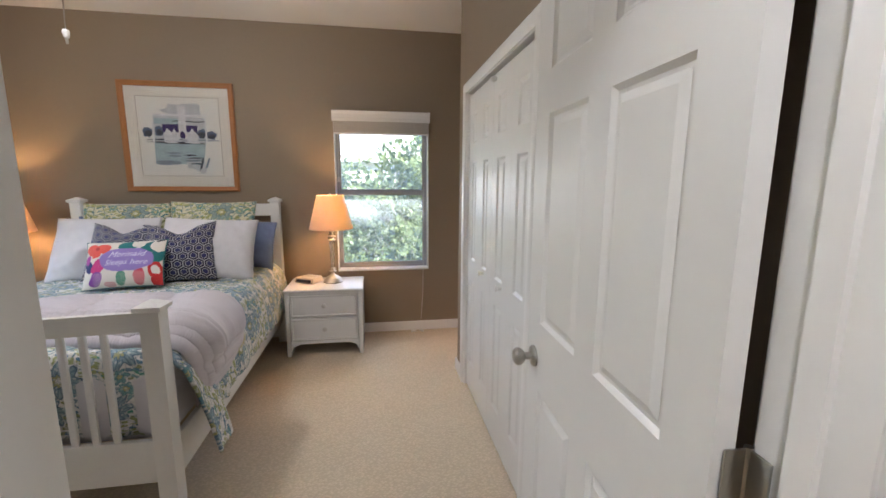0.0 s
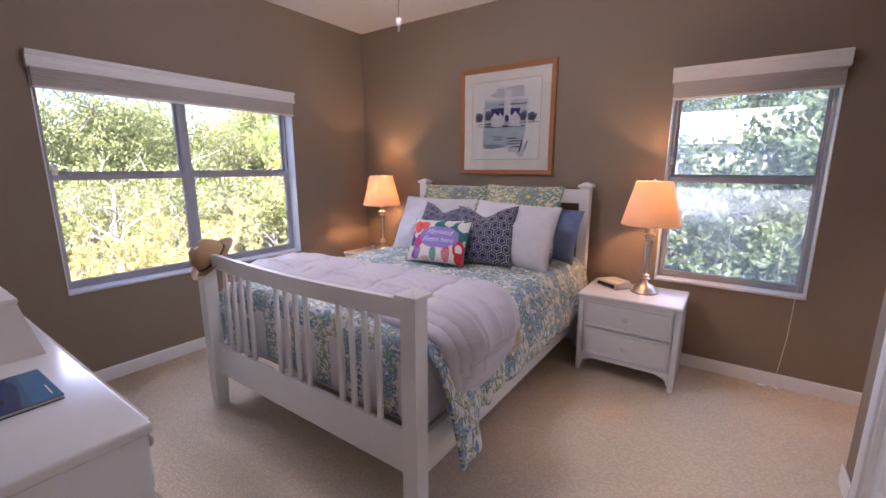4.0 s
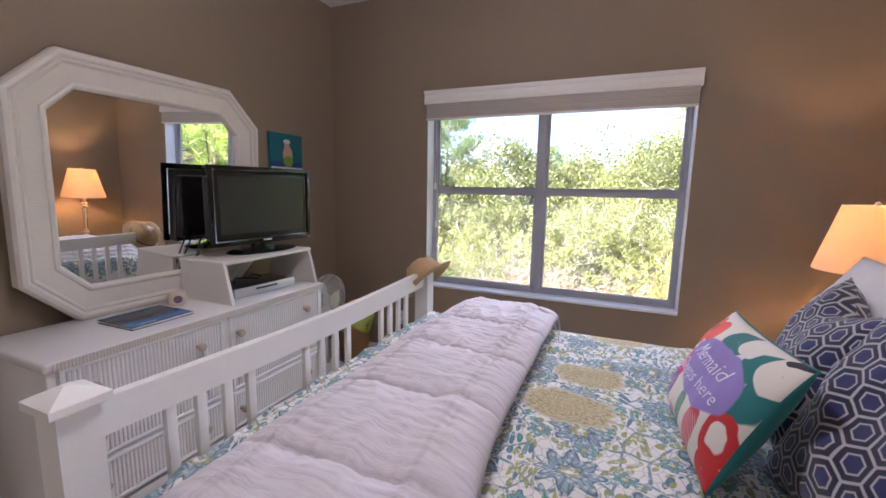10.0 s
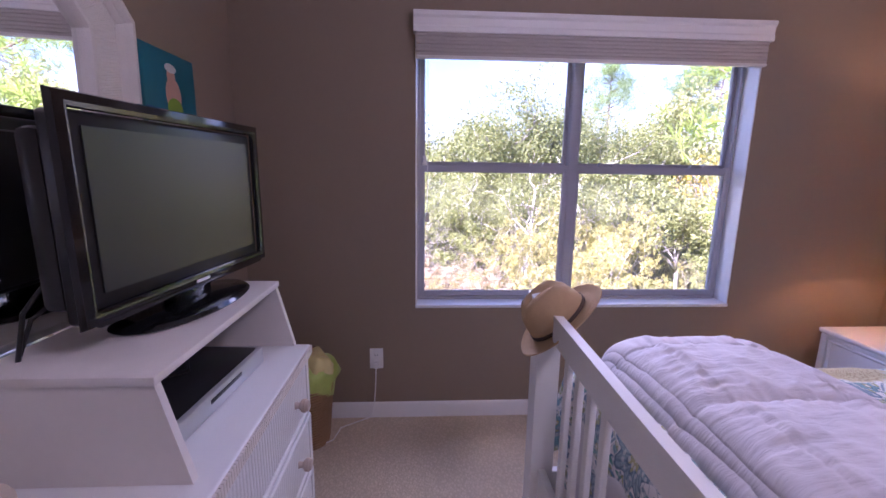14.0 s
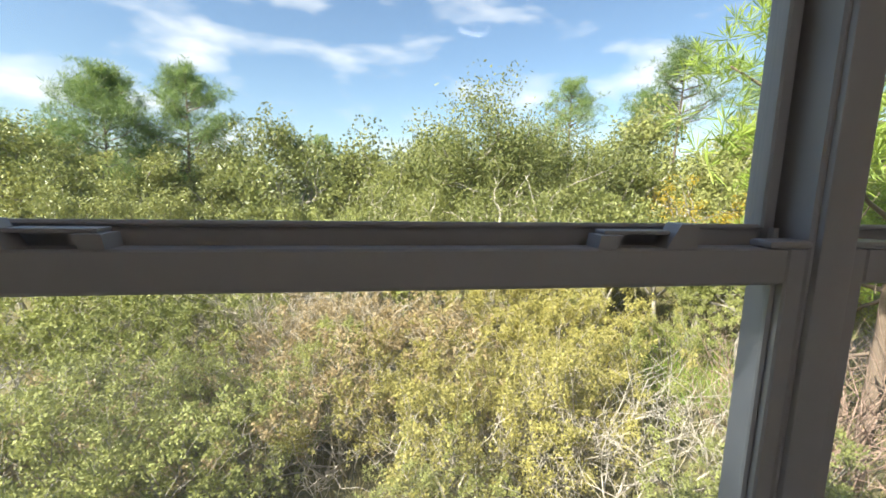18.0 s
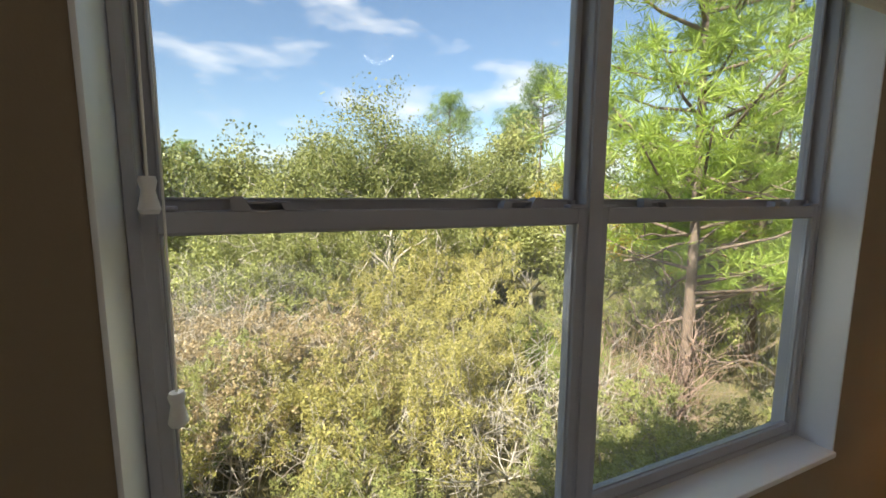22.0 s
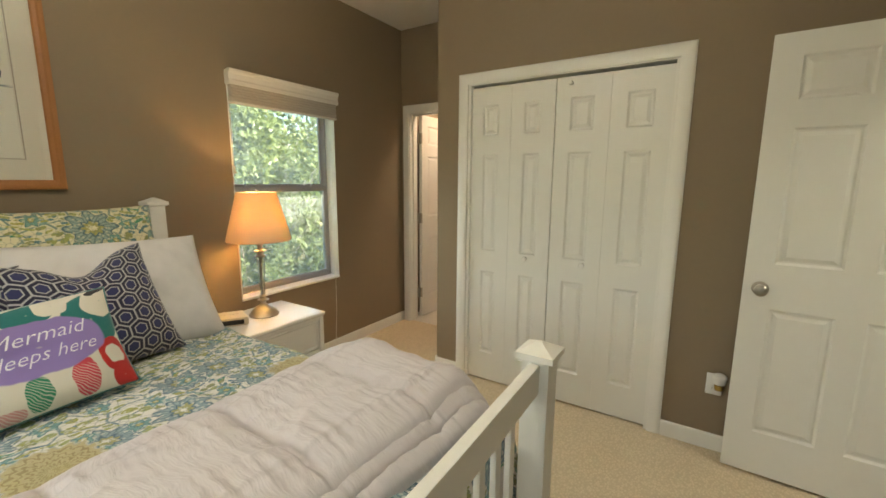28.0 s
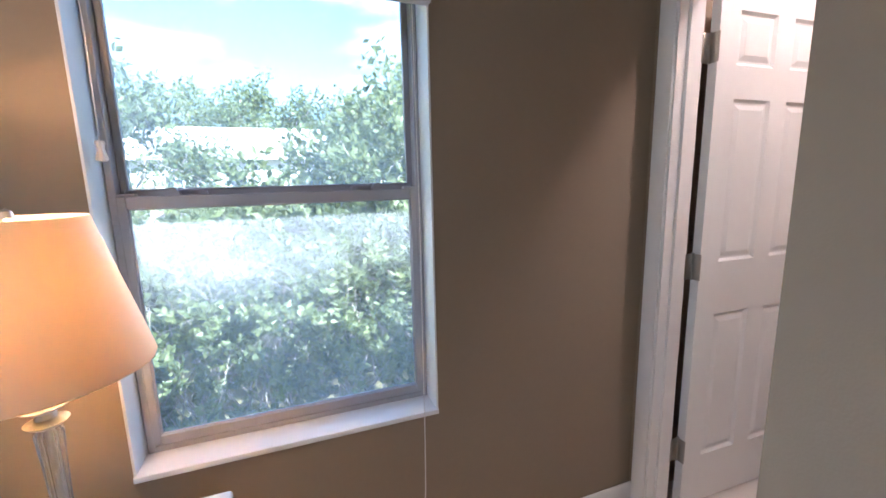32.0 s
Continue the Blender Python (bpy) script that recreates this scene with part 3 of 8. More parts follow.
def blind(label, length, m, cords):
    """A raised woven shade: moulded valance, gathered folds beneath it and pull cords with tassels."""
    b = empty("window_blind", label, "blind", m)
    prof = [(0.0, 0.0), (0.0, 0.082), (-0.052, 0.090), (-0.058, 0.086), (-0.055, 0.070), (-0.046, 0.060), (-0.044, 0.030), (-0.049, 0.022), (-0.048, 0.0)]
    bm = bmesh.new()
    e0 = [bm.verts.new((-0.012, y, 1.982 + z)) for y, z in prof]
    e1 = [bm.verts.new((length + 0.012, y, 1.982 + z)) for y, z in prof]
    n = len(prof)
    for k in range(n):
        bm.faces.new((e0[k], e0[(k + 1) % n], e1[(k + 1) % n], e1[k]))
    bm.faces.new(e0)
    bm.faces.new(e1)
    part("valance", bm, VAL, b, "white moulded valance", smooth=False)
    z = 1.986
    for k in range(6):
        h = 0.020
        part("fold", box(0.0, -0.040 + 0.003 * (k % 2), z - h, length, -0.004 - 0.004 * (k % 2), z - 0.003, 0.005), FABRIC, b)
        z -= h - 0.003
    part("bottom_rail", box(-0.001, -0.038, z - 0.014, length + 0.001, -0.008, z - 0.001, 0.003), VAL, b)
    for u, y, z1, knob in cords:
        c = part("cord", tube([(u, y, 1.975), (u + 0.004, y - 0.001, (1.975 + z1) / 2), (u, y, z1)], 0.0016, 6), VAL, b)
        if knob:
            prof = [(0.0, 0.0), (0.010, 0.0), (0.013, 0.006), (0.010, 0.02), (0.008, 0.03), (0.011, 0.042), (0.009, 0.048), (0.0, 0.048)]
            part("tassel", move(lathe(prof, 14), pose(u, y, z1 - 0.044)), VAL, c, "turned wooden tassel")
    return b


blind("woven shade drawn up under a white valance", 1.71, pose(0, W1[0], 0, 0, 0, 90), [(0.043, 0.046, 1.42, True), (0.056, 0.046, 1.13, True)])
blind("woven shade drawn up on the small window", 0.85, pose(W2[0], 0, 0), [(0.026, 0.030, 1.49, True), (0.80, -0.016, 0.62, False)])
# the small window's long cord goes on down to two tassels on the carpet
cordfall = empty("blind_cord", "white blind cord trailing onto the carpet", "cord", pose(3.75, -0.018, 0))
part("cord", tube([(0, 0, 0.62), (-0.006, -0.004, 0.35), (-0.025, -0.006, 0.12), (-0.035, -0.025, 0.012), (-0.05, -0.05, 0.006), (-0.09, -0.055, 0.006)], 0.0016, 6), VAL, cordfall)
for dx, dy, r in ((-0.035, -0.03, 30), (-0.125, -0.06, 100)):
    part("tassel", move(lathe([(0.0, 0.0), (0.011, 0.0), (0.014, 0.006), (0.009, 0.024), (0.012, 0.044), (0.0, 0.048)], 12), pose(dx, dy, 0.013, 90, 0, r)), VAL, cordfall)

# ---------------------------------------------------------------- wall plates
DARKSLOT = mat("dark_slot", (0.02, 0.02, 0.02), 0.6)


def outlet(m, label):
    o = empty("wall_outlet", label, "outlet", m)
    part("plate", box(-0.036, -0.006, -0.058, 0.036, 0.0, 0.058, 0.003), TRIM, o)
    for z in (0.02, -0.02):
        s = part("socket", box(-0.017, -0.009, z - 0.014, 0.017, -0.004, z + 0.014, 0.004), TRIM, o)
        bm = box(-0.008, -0.0098, z - 0.004, -0.006, -0.0088, z + 0.006)
        add_box(bm, 0.006, -0.0098, z - 0.004, 0.008, -0.0088, z + 0.006)
        part("socket_slot", bm, DARKSLOT, s, smooth=False)
    return o


outlet(pose(0, -2.84, 0.345, 0, 0, 90), "white double outlet with a cord plugged in")
cord = empty("power_cord", "white power cord running along the baseboard", "cord", pose(0.012, -2.84, 0))
part("plug", box(0.0, -0.014, 0.30, 0.028, 0.014, 0.335, 0.006), TRIM, cord)
part("cable", tube([(0.02, 0, 0.30), (0.024, -0.004, 0.2), (0.022, -0.012, 0.1), (0.03, -0.03, 0.02), (0.05, -0.10, 0.006), (0.10, -0.18, 0.006), (0.20, -0.20, 0.006), (0.28, -0.30, 0.006), (0.24, -0.40, 0.006)], 0.003, 6), TRIM, cord)
outlet(pose(XE, -2.655, 0.365, 0, 0, -90), "white outlet plate near the bedroom door")
AMBER = mat("amber_oil", (0.35, 0.22, 0.05), 0.2, 0, 20, 0.2)
fresh = empty("air_freshener", "white plug-in air freshener with an amber bottle", "air freshener", pose(XE - 0.010, -2.675, 0.385, 0, 0, -90))
part("body", lathe([(0.0, 0.0), (0.026, 0.0), (0.030, 0.012), (0.030, 0.022), (0.027, 0.028)], 20, x=0, y=-0.024), TRIM, fresh)
part("cap", lathe([(0.030, 0.024), (0.033, 0.032), (0.030, 0.044), (0.018, 0.052), (0.0, 0.054)], 12, x=0, y=-0.024), TRIM, fresh, "ribbed white cap")
part("bottle", lathe([(0.0, -0.034), (0.018, -0.034), (0.020, -0.028), (0.020, -0.006), (0.010, 0.0)], 16, x=0, y=-0.024), AMBER, fresh, "amber scented oil bottle")

# ---------------------------------------------------------------- cloth materials (patterns in cloth metres, from the uv layer)


class Nodes:
    """Short hand for building node chains."""

    def __init__(self, name, rough=0.85, spec=0.15, sheen=0.15):
        self.m = bpy.data.materials.new(name)
        self.m.use_nodes = True
        self.n, self.l = self.m.node_tree.nodes, self.m.node_tree.links
        self.b = self.n["Principled BSDF"]
        self.b.inputs["Roughness"].default_value, self.b.inputs["Specular IOR Level"].default_value = rough, spec
        self.b.inputs["Sheen Weight"].default_value = sheen
        uv = self.n.new("ShaderNodeUVMap")
        uv.uv_map = "cloth"
        self.uv = uv.outputs[0]

    def put(self, socket, value):
        if isinstance(value, bpy.types.NodeSocket):
            self.l.new(value, socket)
        elif isinstance(value, (tuple, list)) and len(socket.default_value) == 4:
            socket.default_value = (*value, 1)
        else:
            socket.default_value = value

    def math(self, op, a, b=0.0, c=0.0):
        k = self.n.new("ShaderNodeMath")
        k.operation = op
        for i, v in enumerate((a, b, c)):
            self.put(k.inputs[i], v)
        return k.outputs[0]

    def vec(self, op, a, b=(0, 0, 0)):
        k = self.n.new("ShaderNodeVectorMath")
        k.operation = op
        self.put(k.inputs[0], a)
        if op == "SCALE":
            self.put(k.inputs["Scale"], b)
        else:
            self.put(k.inputs[1], b)
        return k.outputs["Value"] if op in ("LENGTH", "DOT_PRODUCT", "DISTANCE") else k.outputs[0]

    def split(self, v):
        k = self.n.new("ShaderNodeSeparateXYZ")
        self.put(k.inputs[0], v)
        return k.outputs

    def mix(self, f, a, b):
        k = self.n.new("ShaderNodeMix")
        k.data_type = "RGBA"
        self.put(k.inputs[0], f)
        self.put(k.inputs[6], a)
        self.put(k.inputs[7], b)
        return k.outputs[2]

    def noise(self, v, scale, detail=3.0):
        k = self.n.new("ShaderNodeTexNoise")
        self.put(k.inputs["Vector"], v)
        k.inputs["Scale"].default_value, k.inputs["Detail"].default_value = scale, detail
        return k.outputs

    def voronoi(self, v, scale, feature="F1", rnd=1.0):
        k = self.n.new("ShaderNodeTexVoronoi")
        k.voronoi_dimensions, k.feature = "2D", feature
        self.put(k.inputs["Vector"], v)
        k.inputs["Scale"].default_value, k.inputs["Randomness"].default_value = scale, rnd
        return k.outputs

    def below(self, v, edge, soft=0.02):
        """1 where v is under the edge."""
        return self.math("MULTIPLY_ADD", self.math("MINIMUM", self.math("MAXIMUM", self.math("DIVIDE", self.math("SUBTRACT", v, edge), soft), -0.5), 0.5), -1.0, 0.5)

    def band(self, v, lo, hi, soft=0.02):
        return self.math("SUBTRACT", self.below(v, hi, soft), self.below(v, lo, soft))

    def done(self, colour, height=None, strength=0.3, weave=900.0, deep=0.002, nap=0.3):
        grain = self.noise(self.uv, weave, 2.0)[0]
        self.put(self.b.inputs["Base Color"], self.mix(self.math("MULTIPLY", grain, 0.18), colour, (0.25, 0.24, 0.23)))
        h = grain if height is None else self.math("MULTIPLY_ADD", height, 2.0, self.math("MULTIPLY", grain, nap))
        bp = self.n.new("ShaderNodeBump")
        bp.inputs["Strength"].default_value, bp.inputs["Distance"].default_value = strength, deep
        self.put(bp.inputs["Height"], h)
        self.put(self.b.inputs["Normal"], bp.outputs[0])
        return self.m


def floral(name, base=(0.80, 0.79, 0.75), shift=0.0, mums=(), dye=None, bloom=0.088):
    """Printed cotton: rosettes and big mums in blue, teal and ochre among scrolling stems and leaves."""
    k = Nodes(name)
    uv = k.vec("ADD", k.uv, (shift, shift * 0.7, 0))
    warp = k.vec("ADD", uv, k.vec("SCALE", k.vec("SUBTRACT", k.noise(uv, 9.0, 2.0)[1], (0.5, 0.5, 0.5)), 0.035))
    # scrolling stems
    col = base
    stem = k.voronoi(warp, 13.0, "DISTANCE_TO_EDGE")[0]
    col = k.mix(k.math("MULTIPLY", k.below(stem, 0.045, 0.03), 0.85), col, (0.10, 0.22, 0.28))
    # small leaves, stretched cells
    lw = k.vec("MULTIPLY", k.vec("ADD", uv, k.vec("SCALE", k.vec("SUBTRACT", k.noise(uv, 5.0, 2.0)[1], (0.5, 0.5, 0.5)), 0.16)), (1.0, 1.9, 1.0))
    lv = k.voronoi(lw, 29.0)
    tone = k.split(lv[1])
    leafcol = k.mix(k.math("GREATER_THAN", tone[0], 0.42), (0.07, 0.20, 0.30), (0.20, 0.36, 0.40))
    leafcol = k.mix(k.math("GREATER_THAN", tone[0], 0.62), leafcol, (0.27, 0.30, 0.13))
    leafcol = k.mix(k.math("GREATER_THAN", tone[0], 0.90), leafcol, (0.04, 0.28, 0.20))
    fresh = k.math("GREATER_THAN", k.math("ADD", k.noise(uv, 3.4, 2.0)[0], k.math("MULTIPLY", tone[2], 0.22)), 0.62)
    leafcol = k.mix(k.math("MULTIPLY", fresh, 0.8), leafcol, (0.40, 0.42, 0.10))
    col = k.mix(k.math("MULTIPLY", k.below(lv[0], 0.42, 0.06), k.math("GREATER_THAN", tone[1], 0.18)), col, leafcol)
    vein = k.band(k.math("FRACT", k.math("MULTIPLY", lv[0], 9.0)), 0.0, 0.25, 0.2)
    col = k.mix(k.math("MULTIPLY", k.math("MULTIPLY", vein, k.below(lv[0], 0.30, 0.05)), 0.35), col, base)

    def flowers(col, scale, radius, petals, fill, rim, heart, keep, off, rnd):
        w = k.vec("ADD", warp, (off, off * 1.7, 0))
        v = k.voronoi(w, scale, rnd=rnd)
        d = k.vec("SUBTRACT", w, k.vec("SCALE", v[2], 1.0))
        s = k.split(d)
        ang = k.math("ARCTAN2", s[1], s[0])
        lobes = k.math("MULTIPLY_ADD", k.math("COSINE", k.math("MULTIPLY", ang, petals)), 0.16, 0.84)
        r = k.math("DIVIDE", k.vec("LENGTH", d), k.math("MULTIPLY", lobes, radius))
        pick = k.math("GREATER_THAN", k.split(v[1])[0], keep)
        rr = k.math("ADD", r, k.math("MULTIPLY", k.math("SUBTRACT", k.noise(uv, 60.0, 2.0)[0], 0.5), 0.22))
        col = k.mix(k.math("MULTIPLY", pick, k.below(rr, 1.02, 0.05)), col, base)
        col = k.mix(k.math("MULTIPLY", pick, k.below(rr, 0.96, 0.06)), col, rim)
        col = k.mix(k.math("MULTIPLY", pick, k.below(rr, 0.86, 0.06)), col, fill)
        ray = k.math("GREATER_THAN", k.math("SINE", k.math("MULTIPLY_ADD", ang, petals * 3.0, k.math("MULTIPLY", r, 5.0))), 0.45)
        col = k.mix(k.math("MULTIPLY", k.math("MULTIPLY", pick, ray), k.math("MULTIPLY", k.band(rr, 0.40, 0.86, 0.05), 0.65)), col, rim)
        col = k.mix(k.math("MULTIPLY", pick, k.band(rr, 0.34, 0.44, 0.05)), col, rim)
        col = k.mix(k.math("MULTIPLY", pick, k.below(rr, 0.34, 0.05)), col, heart)
        return k.mix(k.math("MULTIPLY", pick, k.below(rr, 0.14, 0.05)), col, base)

    col = flowers(col, 0.395 / bloom, bloom, 8.0, (0.31, 0.42, 0.47), (0.09, 0.17, 0.25), (0.38, 0.38, 0.17), 0.20, 0.0, 0.7)
    col = flowers(col, 9.0, 0.034, 6.0, (0.22, 0.42, 0.42), (0.06, 0.18, 0.24), (0.50, 0.46, 0.20), 0.45, 0.13, 0.9)
    # fine linework over all: dark outlines and pale dots
    fil = k.voronoi(warp, 38.0, "DISTANCE_TO_EDGE")[0]
    col = k.mix(k.math("MULTIPLY", k.below(fil, 0.05, 0.04), 0.42), col, (0.10, 0.17, 0.20))
    dot = k.voronoi(warp, 64.0)
    col = k.mix(k.math("MULTIPLY", k.math("MULTIPLY", k.below(dot[0], 0.30, 0.08), k.math("GREATER_THAN", k.split(dot[1])[0], 0.45)), 0.50), col, base)
    for mx_, my_, rx_, ry_ in mums:
        d = k.split(k.vec("SUBTRACT", warp, (mx_, my_, 0)))
        a_, b_ = k.math("DIVIDE", d[0], rx_), k.math("DIVIDE", d[1], ry_)
        r = k.math("POWER", k.math("ADD", k.math("POWER", k.math("ABSOLUTE", a_), 3.0), k.math("POWER", k.math("ABSOLUTE", b_), 3.0)), 0.333)
        ang = k.math("ARCTAN2", b_, a_)
        r = k.math("ADD", r, k.math("MULTIPLY", k.math("COSINE", k.math("MULTIPLY", ang, 22.0)), 0.05))
        r = k.math("ADD", r, k.math("MULTIPLY", k.math("SUBTRACT", k.noise(uv, 45.0, 2.0)[0], 0.5), 0.35))
        col = k.mix(k.math("MULTIPLY", k.below(r, 1.03, 0.08), 0.6), col, base)
        col = k.mix(k.math("MULTIPLY", k.below(r, 0.97, 0.14), 0.85), col, (0.50, 0.43, 0.19))
        line = k.math("GREATER_THAN", k.math("SINE", k.math("MULTIPLY", r, 34.0)), 0.55)
        col = k.mix(k.math("MULTIPLY", k.math("MULTIPLY", line, k.below(r, 0.95, 0.03)), 0.75), col, (0.30, 0.23, 0.10))
    if dye:
        col = k.vec("MULTIPLY", col, dye)
    return k.done(col, k.noise(k.uv, 25.0, 3.0)[0], 0.35)


def honeycomb(name):
    """Navy velvet with an ivory honeycomb lattice and hexagon rings."""
    k = Nodes(name, 0.8, 0.1, 0.3)
    p = k.vec("SCALE", k.uv, 15.2)
    cell, half = (1.0, 1.7320508, 1.0), (0.5, 0.8660254, 0.5)
    p = k.vec("ADD", p, (40.0, 40.0 * 1.7320508, 0))
    a = k.vec("SUBTRACT", k.vec("MODULO", p, cell), half)
    b = k.vec("SUBTRACT", k.vec("MODULO", k.vec("SUBTRACT", p, half), cell), half)

    def hexa(v):
        s = k.split(k.vec("ABSOLUTE", v))
        return k.math("MAXIMUM", s[0], k.math("ADD", k.math("MULTIPLY", s[0], 0.5), k.math("MULTIPLY", s[1], 0.8660254)))

    d = k.math("MINIMUM", hexa(a), hexa(b))
    navy, ink, ivory = (0.020, 0.026, 0.120), (0.012, 0.013, 0.045), (0.50, 0.49, 0.50)
    col = k.mix(k.below(d, 0.24, 0.02), ink, navy)
    line = k.math("ADD", k.band(d, 0.245, 0.300, 0.03), k.math("SUBTRACT", 1.0, k.below(d, 0.458, 0.03)))
    col = k.mix(k.math("MINIMUM", line, 1.0), col, ivory)
    return k.done(col, line, 0.45)


def plain_cloth(name, color, vary=0.10, wrinkle=18.0, strength=0.35, rough=0.85):
    k = Nodes(name, rough)
    n = k.noise(k.uv, wrinkle, 4.0)[0]
    dark, light = [c * (1 - vary) for c in color], [min(1, c * (1 + vary)) for c in color]
    return k.done(k.mix(n, tuple(dark), tuple(light)), n, strength)


def quilted(name, color):
    """Puffed cotton with fine pucker lines radiating from the seams."""
    k = Nodes(name, 0.7, 0.25, 0.1)
    w = k.vec("ADD", k.uv, k.vec("SCALE", k.vec("SUBTRACT", k.noise(k.uv, 7.0, 2.0)[1], (0.5, 0.5, 0.5)), 0.09))
    crease = k.noise(k.vec("MULTIPLY", w, (9.0, 2.0, 1.0)), 5.0, 4.0)[0]
    fine = k.noise(k.vec("MULTIPLY", w, (4.0, 1.0, 1.0)), 28.0, 3.0)[0]
    h = k.math("MULTIPLY_ADD", fine, 0.15, crease)
    # stitched seams, every 0.315 m along the cloth
    s = k.math("MULTIPLY_ADD", k.split(k.vec("ADD", k.uv, k.vec("SCALE", k.vec("SUBTRACT", k.noise(k.uv, 4.0, 2.0)[1], (0.5, 0.5, 0.5)), 0.03)))[0], 3.008, -2.794)
    d = k.math("ABSOLUTE", k.math("SUBTRACT", k.math("FRACT", k.math("ADD", s, 20.5)), 0.5))
    seam = k.below(d, 0.014, 0.026)
    v = k.split(k.uv)[1]
    rim = k.math("MINIMUM", k.math("ABSOLUTE", k.math("SUBTRACT", v, 0.387)), k.math("ABSOLUTE", k.math("SUBTRACT", v, 0.100)))
    seam = k.math("MAXIMUM", seam, k.math("MULTIPLY", k.below(rim, 0.006, 0.008), 0.8))
    # shade in the seams and creases is darkened into the colour, besides the relief
    col = k.mix(k.math("MULTIPLY", seam, 0.24), k.mix(crease, tuple(c * 0.94 for c in color), color), tuple(c * 0.55 for c in color))
    return k.done(col, k.math("MULTIPLY_ADD", seam, -0.35, h), 0.42, 1200.0, 0.008, 0.02)


FLORAL = floral("floral_cotton", mums=((-0.250, -1.270, 0.078, 0.118), (-0.005, -1.315, 0.086, 0.132), (0.645, -1.298, 0.085, 0.110), (0.920, -1.420, 0.085, 0.105), (-0.740, -1.180, 0.090, 0.125)))
SHAM = floral("floral_sham_cotton", (0.74, 0.72, 0.62), 1.37, (), (0.98, 0.94, 0.74), 0.105)
HEX = honeycomb("honeycomb_velvet")
WHITEC = plain_cloth("white_pillow_cotton", (0.71, 0.69, 0.70))
BLUEC = plain_cloth("slate_blue_cotton", (0.16, 0.21, 0.36), 0.2)
PINKQ = quilted("pale_blush_quilt", (0.67, 0.625, 0.655))

# ---------------------------------------------------------------- the bed
BX0, BX1, FY, HY = 0.905, 2.440, -2.205, -0.115      # post centres: west, east, foot, head
POST = 0.036
bed = empty("bed", "white painted slatted bed frame with square posts", "bed", pose(0, 0, 0))


def post(x, y, h):
    bm = bmesh.new()
    r0, r1 = POST * 0.86, POST
    ring = []
    for z, r in ((0.0, r0), (0.12, r1), (h - 0.045, r1)):
        ring.append([bm.verts.new((x + sx_ * r, y + sy_ * r, z)) for sx_, sy_ in ((-1, -1), (1, -1), (1, 1), (-1, 1))])
    for a, b in zip(ring, ring[1:]):
        for k in range(4):
            bm.faces.new((a[k], a[(k + 1) % 4], b[(k + 1) % 4], b[k]))
    bm.faces.new(ring[0])
    bm.faces.new(ring[-1])
    p = part("post", bm, BEDW, bed, smooth=False)
    bm = bmesh.new()
    ring = [[bm.verts.new((x + sx_ * r, y + sy_ * r, z)) for sx_, sy_ in ((-1, -1), (1, -1), (1, 1), (-1, 1))] for z, r in ((h - 0.045, POST), (h - 0.038, POST + 0.014), (h - 0.022, POST + 0.014), (h, 0.006))]
    for a, b in zip(ring, ring[1:]):
        for k in range(4):
            bm.faces.new((a[k], a[(k + 1) % 4], b[(k + 1) % 4], b[k]))
    bm.faces.new(ring[0])
    bm.faces.new(ring[-1])
    part("post_cap", bm, BEDW, p, "shallow pyramid cap", smooth=False)


for x in (BX0, BX1):
    post(x, FY, 1.0)
    post(x, HY, 1.315)


def curved_rail(name, y, z0, z1, dip, t, depth):
    """A rail whose top and bottom edges sag in the middle."""
    bm = bmesh.new()
    n = 24
    xa, xb = BX0 + POST, BX1 - POST
    rings = []
    for k in range(n + 1):
        f = k / n
        s = dip * math.sin(math.pi * f) ** 1.3
        x = xa + (xb - xa) * f
        rings.append([bm.verts.new((x, y + sy_ * t, z - s)) for sy_, z in ((-1, z0), (1, z0), (1, z1), (-1, z1))])
    for a, b in zip(rings, rings[1:]):
        for k in range(4):
            bm.faces.new((a[k], a[(k + 1) % 4], b[(k + 1) % 4], b[k]))
    bm.faces.new(rings[0])
    bm.faces.new(rings[-1])
    return part(name, bm, BEDW, bed, smooth=False)


curved_rail("footboard_rail", FY, 0.872, 0.950, 0.018, 0.013, 0)
curved_rail("headboard_rail", HY, 1.155, 1.258, 0.0, 0.012, 0)
part("footboard_panel", box(BX0 + POST, FY - 0.012, 0.215, BX1 - POST, FY + 0.012, 0.405, 0.004), BEDW, bed)
part("headboard_panel", box(BX0 + POST, HY - 0.012, 0.30, BX1 - POST, HY + 0.012, 0.56, 0.004), BEDW, bed)
for c in (1.223, 1.690, 2.143):
    for k in range(4):
        x = c + (k - 1.5) * 0.076
        part("slat", box(x - 0.013, FY - 0.008, 0.403, x + 0.013, FY + 0.008, 0.875, 0.003), BEDW, bed)
for x in (BX0, BX1):
    part("side_rail", box(x - 0.013, FY + POST, 0.195, x + 0.013, HY - POST, 0.375, 0.004), BEDW, bed)
mattress = tagged(link_mesh("mattress", box(0.93, -2.15, 0.36, 2.43, -0.11, 0.69, 0.05, 3), WHITEC, 35), "white mattress under the bedding", "mattress")

# the comforter: one sheet, draped over both sides and down the foot
CX, HALF, TOPZ = 1.678, 0.800, 0.735


